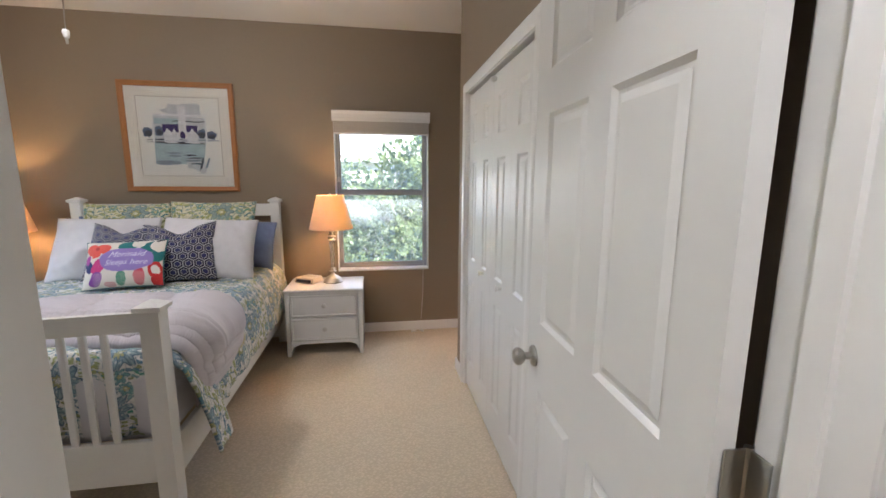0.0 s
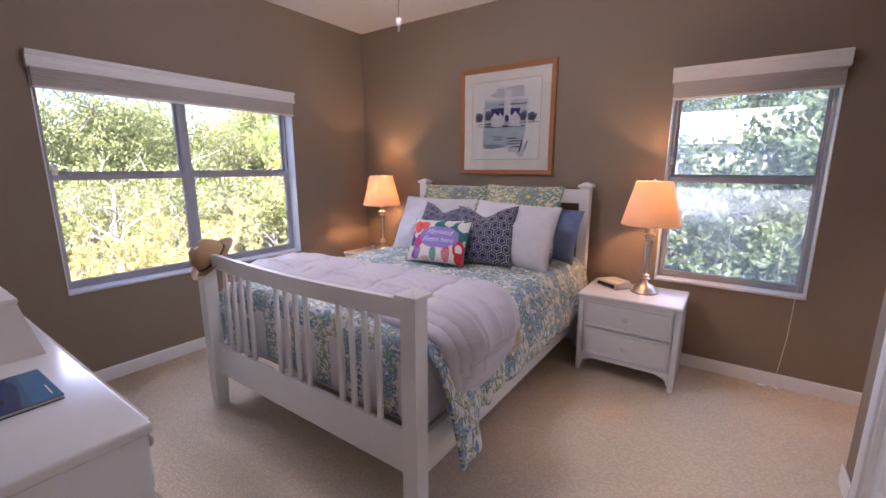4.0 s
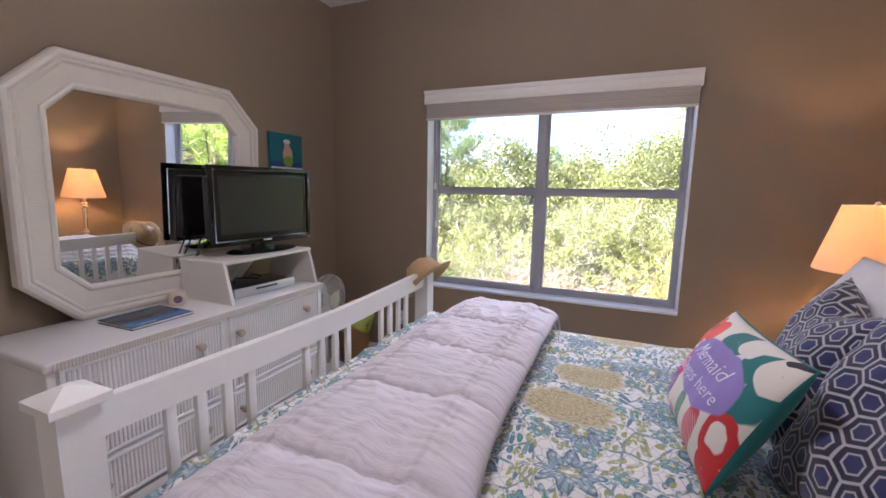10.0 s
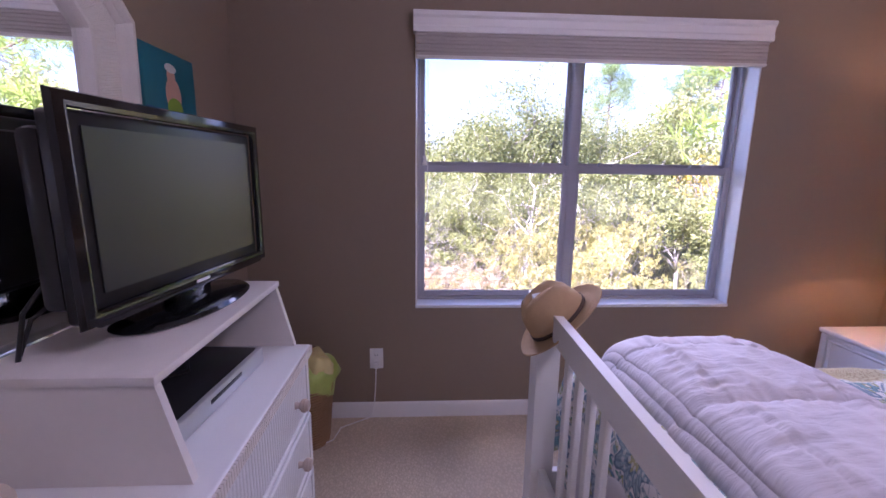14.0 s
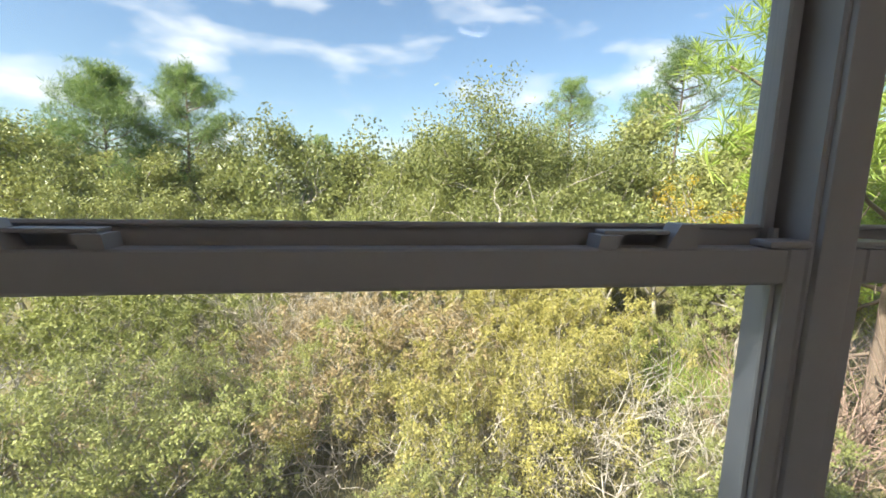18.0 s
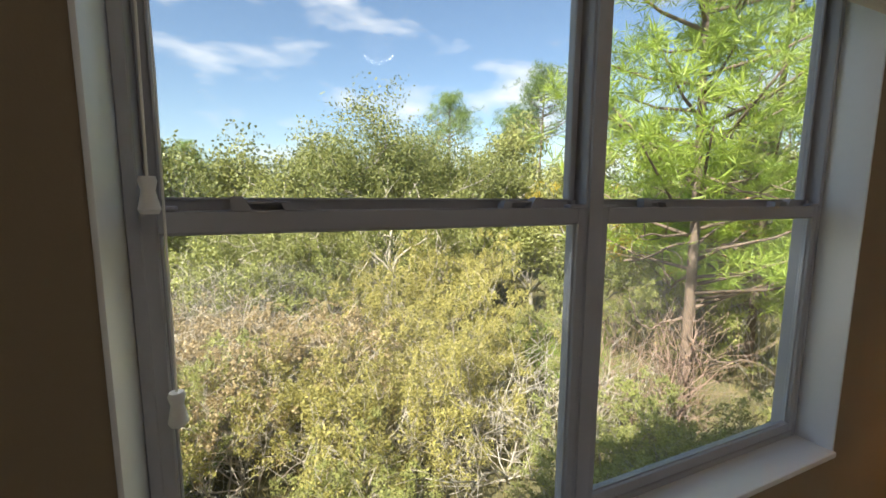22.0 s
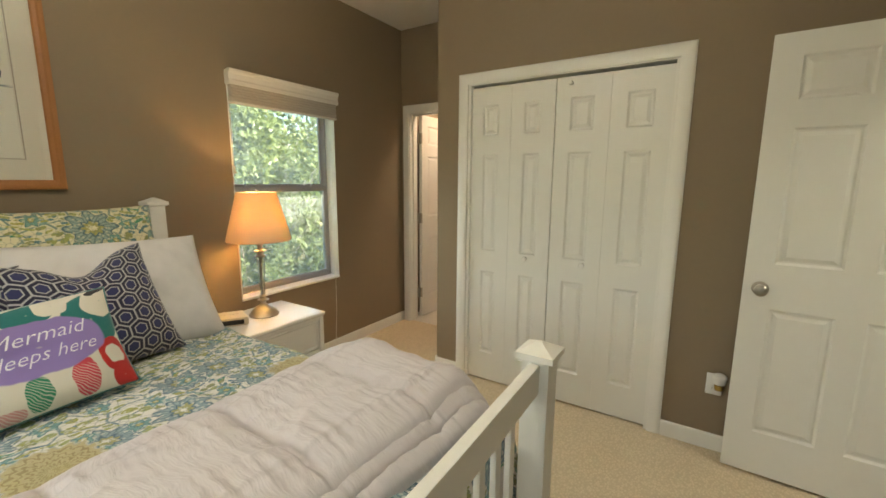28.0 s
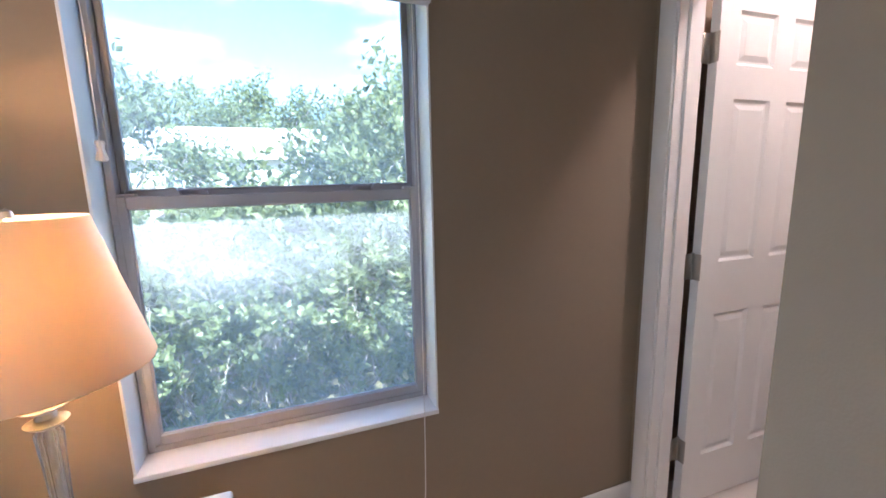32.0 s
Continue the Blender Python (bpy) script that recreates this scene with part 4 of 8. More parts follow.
def drape(s, t, drop_extra=0.0):
    """Place of cloth point s (across, from the middle) and t (y along the bed)."""
    r = 0.085
    a = abs(s)
    flat = HALF - r
    if a <= flat:
        dx, dz = a, 0.0
    elif a <= flat + r * math.pi / 2:
        th = (a - flat) / r
        dx, dz = flat + r * math.sin(th), r * (1 - math.cos(th))
    else:
        e = a - flat - r * math.pi / 2
        dx, dz = HALF + 0.035 * math.sin(min(1, e / 0.25) * 1.57), r + e
    x = CX + math.copysign(dx, s)
    crown = 0.022 * (1 - (s / HALF) ** 2) if a < HALF else 0.0
    return Vector((x, t, TOPZ + crown - dz))


def cloth_grid(bm, ns, nt, fn, uvfn):
    """A grid of faces from fn(i, j) with a cloth uv layer."""
    layer = bm.loops.layers.uv.get("cloth") or bm.loops.layers.uv.new("cloth")
    vs = [[bm.verts.new(fn(i / ns, j / nt)) for j in range(nt + 1)] for i in range(ns + 1)]
    for i in range(ns):
        for j in range(nt):
            f = bm.faces.new((vs[i][j], vs[i + 1][j], vs[i + 1][j + 1], vs[i][j + 1]))
            for lp, (p, q) in zip(f.loops, ((i, j), (i + 1, j), (i + 1, j + 1), (i, j + 1))):
                lp[layer].uv = uvfn(p / ns, q / nt)
    return vs


def wrinkle(p, scale, amp):
    return amp * noise.noise(Vector(p) * scale)


def ridge(p, scale, amp):
    """Sharp-crested wrinkles."""
    return amp * (1 - min(1.0, 2.6 * abs(noise.noise(Vector(p) * scale))))


S0, S1 = -1.10, 1.13


def comforter_point(f, g):
    s, t = S0 + (S1 - S0) * f, -0.13 - 1.99 * g
    hem = 0.0
    if s > 0.75:
        low = max(0.0, (-t - 1.55) / 0.55)
        hem = 0.11 * low ** 2 + 0.015 * math.sin(t * 21)
    elif s < -0.75:
        hem = 0.10 + 0.015 * math.sin(t * 17 + 1)
    k = max(0.0, (abs(s) - 0.72) / (S1 - 0.72))
    s2 = s + math.copysign(hem * k, s)
    p = drape(s2, t)
    p.z += wrinkle((s * 2.6, t * 1.0, 0), 3.0, 0.014) + (ridge((s * 3.4, t * 0.9, 3), 3.0, 0.010) + ridge((s * 7 + t, t * 2.0, 5), 2.6, 0.005)) * (1 if abs(s) < 0.78 else 0.3)
    if abs(s) > HALF:
        p.x += math.copysign(0.018 * math.sin(t * 19 + math.sin(t * 7) * 1.4) * k, s) + wrinkle((s, t * 5, 7), 3.0, 0.012) * k
        if s > 0 and t < -1.85:
            p.x += 0.09 * k * min(1.0, (-1.85 - t) / 0.15)
        if s < 0 and t < -1.5:
            p.x -= 0.13 * k * min(1.0, (-1.5 - t) / 0.35)
    if g < 0.03:
        p.z -= 0.01
    return p


comforter = empty("comforter", "blue, green and ochre floral comforter spread over the bed", "comforter")
bm = bmesh.new()
cloth_grid(bm, 84, 96, comforter_point, lambda f, g: (S0 + (S1 - S0) * f, -2.1 * g))
part("main_panel", bm, FLORAL, comforter, smooth=True).modifiers.new("thick", "SOLIDIFY").thickness = 0.014


def foot_fall(f, g):
    s = -0.73 + 1.46 * f
    top = comforter_point((s - S0) / (S1 - S0), 1.0)
    e = g * 0.36
    return Vector((top.x, top.y - 0.030 * math.sin(min(1.0, e / 0.08) * 1.57) + 0.006 * math.sin(s * 30), top.z - e + 0.004))


bm = bmesh.new()
cloth_grid(bm, 60, 12, foot_fall, lambda f, g: (-0.73 + 1.46 * f, -2.1 - 0.36 * g))
part("foot_drop", bm, FLORAL, comforter, smooth=True).modifiers.new("thick", "SOLIDIFY").thickness = 0.014

# the folded blush duvet across the foot
DS0, DS1 = -0.95, 0.945


def duvet_point(f, g, layer):
    s = DS0 - 0.010 * layer + (DS1 - DS0 + 0.050 * layer) * f
    skew = 0.09 * max(0.0, (s - 0.15) / 0.75) ** 1.5 - 0.20 * max(0.0, (s - 0.66) / 0.28) ** 1.3
    south = -1.985 - (0.022 + 0.024 * max(0.0, s)) * layer - 0.012 * max(0.0, s) + wrinkle((s, 0, layer), 3.0, 0.012)
    north = -1.505 + skew - 0.014 * layer + wrinkle((s, 4, layer), 4.0, 0.010)
    t = south + (north - south) * g
    ends = min(f, 1 - f) * (DS1 - DS0)
    sides = min(g, 1 - g) * (north - south)
    e = min(1.0, ends / 0.040) * 1.57
    w = min(1.0, sides / 0.034) * 1.57
    edge = (math.sin(e) * math.sin(w)) ** 0.5
    calm = min(1.0, ends / 0.13) * min(1.0, 0.12 + sides / 0.11)
    base = drape(s, t) - Vector((0, 0, 0.004))
    q = drape(s + 0.01, t) - drape(s - 0.01, t)
    nrm = Vector((-q.z, 0, q.x)).normalized()
    bend = 0.018 * noise.noise(Vector((t * 5, s * 2, 3)))
    cross = 0.1575 - abs(((s + bend + 0.07) / 0.315) % 1.0 - 0.5) * 0.315
    rim = min(abs(t - (north - 0.095)), abs(t - (south + 0.085)))
    flat = 0.2 + 0.8 * min(1.0, max(0.0, (0.80 - abs(s)) / 0.10))
    rough = 0.019 * (1 - math.exp(-cross / 0.013)) + 0.014 * (1 - math.exp(-cross / 0.060)) - 0.009 * math.exp(-rim / 0.010)
    rough += ridge((s * 30, t * 3.2, 5), 1.0, 0.010) * (0.14 + 0.86 * math.exp(-rim / 0.050)) * flat
    rough += ridge((s * 4, t * 26, 8), 1.0, 0.008) * math.exp(-cross / 0.045) * flat
    rough += (ridge((s * 2.4, t * 4.4, 2 + layer), 2.4, 0.006) + ridge((s * 5 + t * 3, t * 6, 6), 2.2, 0.004)) * flat + wrinkle((s * 2, t * 3, 1), 2.0, 0.008)
    if s > 0.30:
        rough += min(1.0, (s - 0.30) / 0.5) * (ridge((s * 1.4 - t * 3.0, t * 1.2 + s, 9), 1.2, 0.018) + ridge((s * 2.6 + t * 4.0, t * 1.5 - s, 12), 1.3, 0.010))
    rise = 0.008 + 0.025 * (2 - layer) + 0.026 * edge + rough * calm
    return base + nrm * rise


duvet = empty("duvet", "pale blush quilted duvet folded across the foot of the bed", "duvet")
for layer, name in ((2, "bottom_fold"), (1, "middle_fold"), (0, "upper_fold")):
    bm = bmesh.new()
    cloth_grid(bm, 320 if layer == 0 else 160, 110 if layer == 0 else 36, lambda f, g: duvet_point(f, g, layer), lambda f, g: (2.0 * f, 0.5 * g + layer))
    part(name, bm, PINKQ, duvet, smooth=True).modifiers.new("thick", "SOLIDIFY").thickness = 0.014


# ---------------------------------------------------------------- pillows
def pillow(name, w, h, thick, m, material, label, dip=0.0, n=34, seed=0.0, ears=0.05, slump=0.0, crush=0.0):
    """A stuffed cushion standing in the local x-z plane, front towards -y, its lower edge on z = 0."""
    bm = bmesh.new()

    def outline(u, v):
        x = w / 2 * u * (1 - ears * (1 - v * v) * u * u)
        z = h / 2 * v * (1 - ears * (1 - u * u) * v * v) + h / 2
        cut = dip * math.exp(-(u / 0.42) ** 2) * max(0.0, (v + 0.6) / 1.6) ** 2
        z -= cut
        x *= 1 + 0.05 * slump * (1 - v)
        return x, z

    def side(sgn):
        def fn(f, g):
            u, v = 2 * f - 1, 2 * g - 1
            x, z = outline(u, v)
            puff = max(0.0, (1 - abs(u) ** 2.6) * (1 - abs(v) ** 2.6)) ** 0.62
            cutd = 1 - 0.55 * dip / max(h, 0.01) * 4 * math.exp(-(u / 0.25) ** 2) * max(0.0, v) ** 1.5
            d = thick / 2 * puff * max(0.25, cutd) * (1 + 0.25 * slump * (-v))
            d += (wrinkle((x * 2.2, z * 3, seed), 3.0, 0.012) + wrinkle((x * 7 + z * 4, z * 3, seed), 2.6, 0.006)) * puff
            if crush:
                d += (ridge((x * 1.6 + z * 0.8, z * 1.1, seed + sgn), 3.2, crush) + ridge((x * 3.2 - z * 2.2, z * 2.6, seed + 4), 3.0, crush * 0.4)) * puff - crush * 0.4 * puff
            return Vector((x, sgn * d, z))
        return fn

    cloth_grid(bm, n, n, side(-1), lambda f, g: ((f - 0.5) * w, (g - 0.5) * h))
    cloth_grid(bm, n, n, side(1), lambda f, g: ((f - 0.5) * w + 3, (g - 0.5) * h))
    bmesh.ops.remove_doubles(bm, verts=bm.verts, dist=0.0006)
    ob = part(name, bm, material, None, smooth=True)
    ob.matrix_basis = m
    return tagged(ob, label, "pillow", "pillows on the bed")


pillow("pillow", 0.66, 0.44, 0.13, pose(1.300, -0.31, 0.740, -14, 0, 2), BLUEC, "slate blue pillow tucked behind the others", seed=1.1, slump=0.5)
pillow("pillow", 0.58, 0.41, 0.16, pose(2.150, -0.36, 0.745, -20, 4, -8), BLUEC, "slate blue pillow at the end of the headboard", seed=2.2, slump=0.8)
pillow("pillow_sham", 0.64, 0.56, 0.14, pose(1.375, -0.46, 0.745, -19, 0, 1), SHAM, "floral pillow sham leaning on the headboard", seed=3.3, ears=0.05, crush=0.012)
pillow("pillow_sham", 0.66, 0.575, 0.15, pose(2.005, -0.48, 0.745, -19, 0, -2), SHAM, "floral pillow sham with pointed corners", seed=4.4, ears=0.05, crush=0.012)
pillow("pillow", 0.68, 0.48, 0.21, pose(1.375, -0.70, 0.740, -24, 0, 3), WHITEC, "plump white cotton bed pillow", seed=5.5, slump=0.9, crush=0.030)
pillow("pillow", 0.68, 0.49, 0.22, pose(2.040, -0.75, 0.735, -28, 2, -4), WHITEC, "plump white bed pillow with a wrinkled case", seed=6.6, slump=0.9, crush=0.034)
pillow("throw_pillow", 0.44, 0.42, 0.16, pose(1.535, -0.875, 0.765, -24, 2, -8), HEX, "navy throw pillow with an ivory honeycomb pattern", dip=0.050, seed=7.7, ears=0.10, crush=0.010)
pillow("throw_pillow", 0.46, 0.45, 0.17, pose(1.970, -0.900, 0.755, -27, -2, 10), HEX, "navy honeycomb throw pillow chopped at the top", dip=0.068, seed=8.8, ears=0.10, crush=0.010)


def lumbar_material():
    """Cream cloth with loose painted shapes: coral, teal, red, magenta and a violet plaque."""
    k = Nodes("painted_cream_cloth")
    wob = k.vec("ADD", k.uv, k.vec("SCALE", k.vec("SUBTRACT", k.noise(k.uv, 14.0, 2.0)[1], (0.5, 0.5, 0.5)), 0.03))
    col = (0.74, 0.70, 0.62)

    def spot(col, cx, cy, rx, ry, ink, inner=0.0, turn=0.0):
        d = k.vec("SUBTRACT", wob, (cx, cy, 0))
        s = k.split(d)
        c, n_ = math.cos(turn), math.sin(turn)
        a = k.math("ADD", k.math("MULTIPLY", s[0], c), k.math("MULTIPLY", s[1], n_))
        b = k.math("SUBTRACT", k.math("MULTIPLY", s[1], c), k.math("MULTIPLY", s[0], n_))
        r = k.math("SQRT", k.math("ADD", k.math("POWER", k.math("ABSOLUTE", k.math("DIVIDE", a, rx)), 2.4), k.math("POWER", k.math("ABSOLUTE", k.math("DIVIDE", b, ry)), 2.4)))
        return k.mix(k.band(r, inner, 1.0, 0.06), col, ink)

    teal, red, blue, rose = (0.01, 0.17, 0.17), (0.55, 0.02, 0.02), (0.02, 0.03, 0.16), (0.55, 0.03, 0.20)
    cream, coral, violet = (0.74, 0.70, 0.62), (0.72, 0.09, 0.06), (0.20, 0.04, 0.30)
    for sx_, sz_, rx_, rz_, ink, inner, turn in (
            (-0.178, 0.098, 0.040, 0.042, coral, 0.0, 0.5), (-0.112, 0.100, 0.042, 0.034, coral, 0.0, -0.4), (-0.150, 0.062, 0.030, 0.026, coral, 0.0, 0.0),
            (-0.147, 0.097, 0.012, 0.014, (0.45, 0.03, 0.03), 0.0, 0.0), (0.030, 0.118, 0.060, 0.036, teal, 0.0, 0.2), (0.165, 0.060, 0.075, 0.085, teal, 0.0, -0.3),
            (0.085, 0.132, 0.040, 0.034, cream, 0.0, 0.0), (0.205, 0.115, 0.046, 0.052, cream, 0.0, -0.4), (0.205, 0.150, 0.030, 0.010, (0.02, 0.02, 0.03), 0.0, 0.2),
            (-0.192, -0.015, 0.030, 0.046, blue, 0.0, 0.5), (-0.130, -0.020, 0.034, 0.052, rose, 0.0, -0.5), (-0.205, 0.030, 0.020, 0.030, (0.40, 0.05, 0.35), 0.0, 0.0),
            (-0.140, -0.105, 0.036, 0.048, violet, 0.0, -0.3), (0.000, -0.105, 0.030, 0.048, (0.02, 0.24, 0.13), 0.0, 0.0), (0.105, -0.100, 0.032, 0.052, (0.62, 0.06, 0.10), 0.0, 0.0),
            (0.195, -0.055, 0.044, 0.052, red, 0.50, 0.2), (0.205, -0.125, 0.036, 0.034, red, 0.0, 0.0), (-0.060, -0.140, 0.030, 0.018, (0.60, 0.30, 0.30), 0.0, 0.0)):
        col = spot(col, sx_, sz_, rx_, rz_, ink, inner, turn)
    # pale hatching over the lower blocks, teal piping round the edge
    uvs = k.split(k.uv)
    low = k.math("MULTIPLY", k.below(uvs[1], -0.065, 0.01), k.below(k.math("ABSOLUTE", k.math("SUBTRACT", uvs[0], 0.0)), 0.150, 0.02))
    hatch = k.math("GREATER_THAN", k.math("SINE", k.math("MULTIPLY", k.math("ADD", k.split(wob)[0], k.split(wob)[1]), 620.0)), 0.35)
    col = k.mix(k.math("MULTIPLY", k.math("MULTIPLY", low, hatch), 0.55), col, cream)
    col = spot(col, 0.028, 0.016, 0.152, 0.076, (0.30, 0.22, 0.55))
    edge = k.math("MAXIMUM", k.math("DIVIDE", k.math("ABSOLUTE", uvs[0]), 0.2375), k.math("DIVIDE", k.math("ABSOLUTE", uvs[1]), 0.1625))
    col = k.mix(k.math("GREATER_THAN", edge, 0.975), col, teal)
    return k.done(col, None, 0.3)


LUMB = pose(1.718, -1.095, 0.775, -28, -2, 3)
lum = pillow("throw_pillow", 0.475, 0.325, 0.13, LUMB, lumbar_material(), "cream lumbar pillow with painted shapes and a violet plaque", seed=9.9, ears=0.06)


def text_bm(body, size, shear=0.2, res=2, thin=0.0):
    """Lettering in the built-in font as a mesh in the x-y plane."""
    cu = bpy.data.curves.new("lettering", "FONT")
    cu.body, cu.size, cu.align_x, cu.align_y, cu.shear, cu.resolution_u, cu.offset = body, size, "CENTER", "CENTER", shear, res, thin
    ob = bpy.data.objects.new("lettering", cu)
    me = bpy.data.meshes.new_from_object(ob)
    bm = bmesh.new()
    bm.from_mesh(me)
    bpy.data.objects.remove(ob)
    bpy.data.curves.remove(cu)
    bpy.data.meshes.remove(me)
    return bm


LETTER = mat("white_lettering", (0.80, 0.78, 0.84), 0.7)
bm = bmesh.new()
for body, size, z in (("Mermaid", 0.056, 0.045), ("Sleeps here", 0.050, -0.008)):
    t_ = text_bm(body, size, 0.40, 2, -0.0004)
    for v in t_.verts:
        v.co = Vector((v.co.x + 0.03, 0, v.co.y + z + 0.325 / 2))
    me = bpy.data.meshes.new("lettering")
    t_.to_mesh(me)
    t_.free()
    bm.from_mesh(me)
    bpy.data.meshes.remove(me)
for v in bm.verts:
    u, w_ = v.co.x / 0.2375, (v.co.z - 0.1625) / 0.1625
    puff = max(0.0, (1 - abs(u) ** 2.6) * (1 - abs(w_) ** 2.6)) ** 0.62
    v.co.y = -0.065 * puff - (wrinkle((v.co.x * 2.2, v.co.z * 3, 9.9), 3.0, 0.012) + wrinkle((v.co.x * 7 + v.co.z * 4, v.co.z * 3, 9.9), 2.6, 0.006)) * -puff - 0.004
part("lettering", bm, LETTER, lum, "white script lettering", smooth=False)

# the straw hat on the foot post
STRAW = mat("woven_straw", (0.52, 0.36, 0.19), 0.8, 0, 30, 0.2, 400, 0.8, 420, 0.15)
BAND = mat("brown_hat_band", (0.07, 0.045, 0.03), 0.8, 0, 30, 0.2)
hat = empty("straw_hat", "tan straw sun hat hooked over the bed post", "hat", pose(0.925, -2.170, 0.905, 44, 0, -6))
prof = [(0.0, 0.118), (0.035, 0.122), (0.060, 0.112), (0.076, 0.085), (0.084, 0.045), (0.090, 0.006)]
bm = bmesh.new()
lathe(prof, 40, bm)
for v in bm.verts:
    a = math.atan2(v.co.y, v.co.x)
    v.co.z -= 0.022 * math.exp(-(v.co.x / 0.022) ** 2) * max(0.0, (v.co.z - 0.07) / 0.05)
    v.co.y *= 1.12
part("crown", bm, STRAW, hat, smooth=True).modifiers.new("thick", "SOLIDIFY").thickness = 0.004
bm = bmesh.new()
lathe([(0.088, 0.010), (0.100, 0.000), (0.116, -0.003), (0.134, 0.003), (0.140, 0.007)], 48, bm)
for v in bm.verts:
    r = math.hypot(v.co.x, v.co.y)
    a = math.atan2(v.co.y, v.co.x)
    v.co.z += max(0.0, (r - 0.10)) * (0.22 * abs(math.cos(a)) ** 1.6 - 0.10 * abs(math.sin(a)))
    v.co.y *= 1.1
part("brim", bm, STRAW, hat, smooth=True).modifiers.new("thick", "SOLIDIFY").thickness = 0.004
bm = lathe([(0.0905, 0.008), (0.0895, 0.024)], 40)
for v in bm.verts:
    v.co.y *= 1.12
part("hat_band", bm, BAND, hat, smooth=True).modifiers.new("thick", "SOLIDIFY").thickness = 0.002

# ---------------------------------------------------------------- nightstands and lamps
KNOBW = mat("pale_ceramic_knob", (0.62, 0.60, 0.57), 0.3, 0, 30, 0.1)


def nightstand(m, label):
    """A two-drawer chest with rounded corners, framed drawer fronts, round knobs and bracket feet. Front towards -y; 0.63 wide."""
    w, d, h = 0.625, 0.44, 0.578
    ns = empty("nightstand", label, "nightstand", m, "nightstands beside the bed")
    body = bmesh.new()
    for x0, x1 in ((0.0, 0.035), (w - 0.035, w)):
        add_box(body, x0, 0.006, 0.0, x1, d, h - 0.024, 0.008)
    add_box(body, 0.034, 0.05, 0.115, w - 0.034, d - 0.004, h - 0.024)
    add_box(body, 0.034, 0.008, 0.108, w - 0.034, 0.03, 0.135, 0.004)
    add_box(body, 0.034, 0.008, h - 0.052, w - 0.034, 0.03, h - 0.024, 0.003)
    part("body", body, DRESS, ns)
    part("top", box(-0.006, -0.008, h - 0.026, w + 0.006, d + 0.004, h, 0.011, 3), DRESS, ns)
    for z in (0.138, 0.340):
        dr = part("drawer", box(0.040, 0.010, z + 0.001, w - 0.040, 0.03, z + 0.193, 0.003), DRESS, ns)
        fr = [(0.0, 0.0), (0.0, 0.006), (0.006, 0.008), (0.012, 0.004), (0.014, 0.0)]
        path = [(0.047, 0.010, z + 0.008), (w - 0.047, 0.010, z + 0.008), (w - 0.047, 0.010, z + 0.186), (0.047, 0.010, z + 0.186)]
        part("moulding", sweep(fr, path, close=True, normal=(0, -1, 0)), DRESS, dr, smooth=False)
        prof = [(0.0, 0.0), (0.010, 0.0), (0.008, 0.007), (0.018, 0.014), (0.019, 0.021), (0.012, 0.026), (0.0, 0.027)]
        part("knob", move(lathe(prof, 18), pose(w / 2, 0.010, z + 0.097, 90)), KNOBW, dr, "round pale knob")
    for s, x in ((1, 0.035), (-1, w - 0.035)):
        bm = bmesh.new()
        arc = [(0.0, 0.0), (0.0, -0.062), (0.010, -0.055), (0.014, -0.035), (0.030, -0.018), (0.058, -0.010), (0.075, 0.0)]
        lo = [bm.verts.new((x + s * a, 0.010, 0.109 + b)) for a, b in arc]
        hi = [bm.verts.new((x + s * a, 0.026, 0.109 + b)) for a, b in arc]
        for k in range(len(arc)):
            j = (k + 1) % len(arc)
            bm.faces.new((lo[k], lo[j], hi[j], hi[k]))
        bm.faces.new(lo)
        bm.faces.new(hi)
        part("bracket", bm, DRESS, ns, "scrolled corner bracket")
    return ns


nightstand(pose(2.555, -0.522, 0.0), "white lacquered two-drawer nightstand under the small window")
nightstand(pose(0.185, -0.535, 0.004), "white lacquered two-drawer nightstand in the corner")

SHADE = bpy.data.materials.new("lamp_shade_linen")
SHADE.use_nodes = True
n_, l_ = SHADE.node_tree.nodes, SHADE.node_tree.links
b_ = n_["Principled BSDF"]
b_.inputs["Base Color"].default_value, b_.inputs["Roughness"].default_value = (0.74, 0.62, 0.46, 1), 0.9
tl = n_.new("ShaderNodeBsdfTranslucent")
tl.inputs[0].default_value = (0.84, 0.64, 0.36, 1)
weave = n_.new("ShaderNodeTexNoise")
weave.inputs["Scale"].default_value = 500
mxs = n_.new("ShaderNodeMixShader")
mxs.inputs[0].default_value = 0.21
l_.new(b_.outputs[0], mxs.inputs[1])
l_.new(tl.outputs[0], mxs.inputs[2])
l_.new(mxs.outputs[0], n_["Material Output"].inputs[0])
bpn = n_.new("ShaderNodeBump")
bpn.inputs["Strength"].default_value = 0.2
l_.new(weave.outputs[0], bpn.inputs["Height"])
l_.new(bpn.outputs[0], b_.inputs["Normal"])
CRYSTAL = mat("clear_acrylic", (0.85, 0.87, 0.88), 0.05)
CRYSTAL.node_tree.nodes["Principled BSDF"].inputs["Transmission Weight"].default_value = 0.9
CRYSTAL.node_tree.nodes["Principled BSDF"].inputs["IOR"].default_value = 1.35
BULB = bpy.data.materials.new("warm_bulb")
BULB.use_nodes = True
BULB.node_tree.nodes["Principled BSDF"].inputs["Emission Color"].default_value = (1.0, 0.62, 0.28, 1)
BULB.node_tree.nodes["Principled BSDF"].inputs["Emission Strength"].default_value = 1.0
LAMP_C = (1.0, 0.56, 0.22)


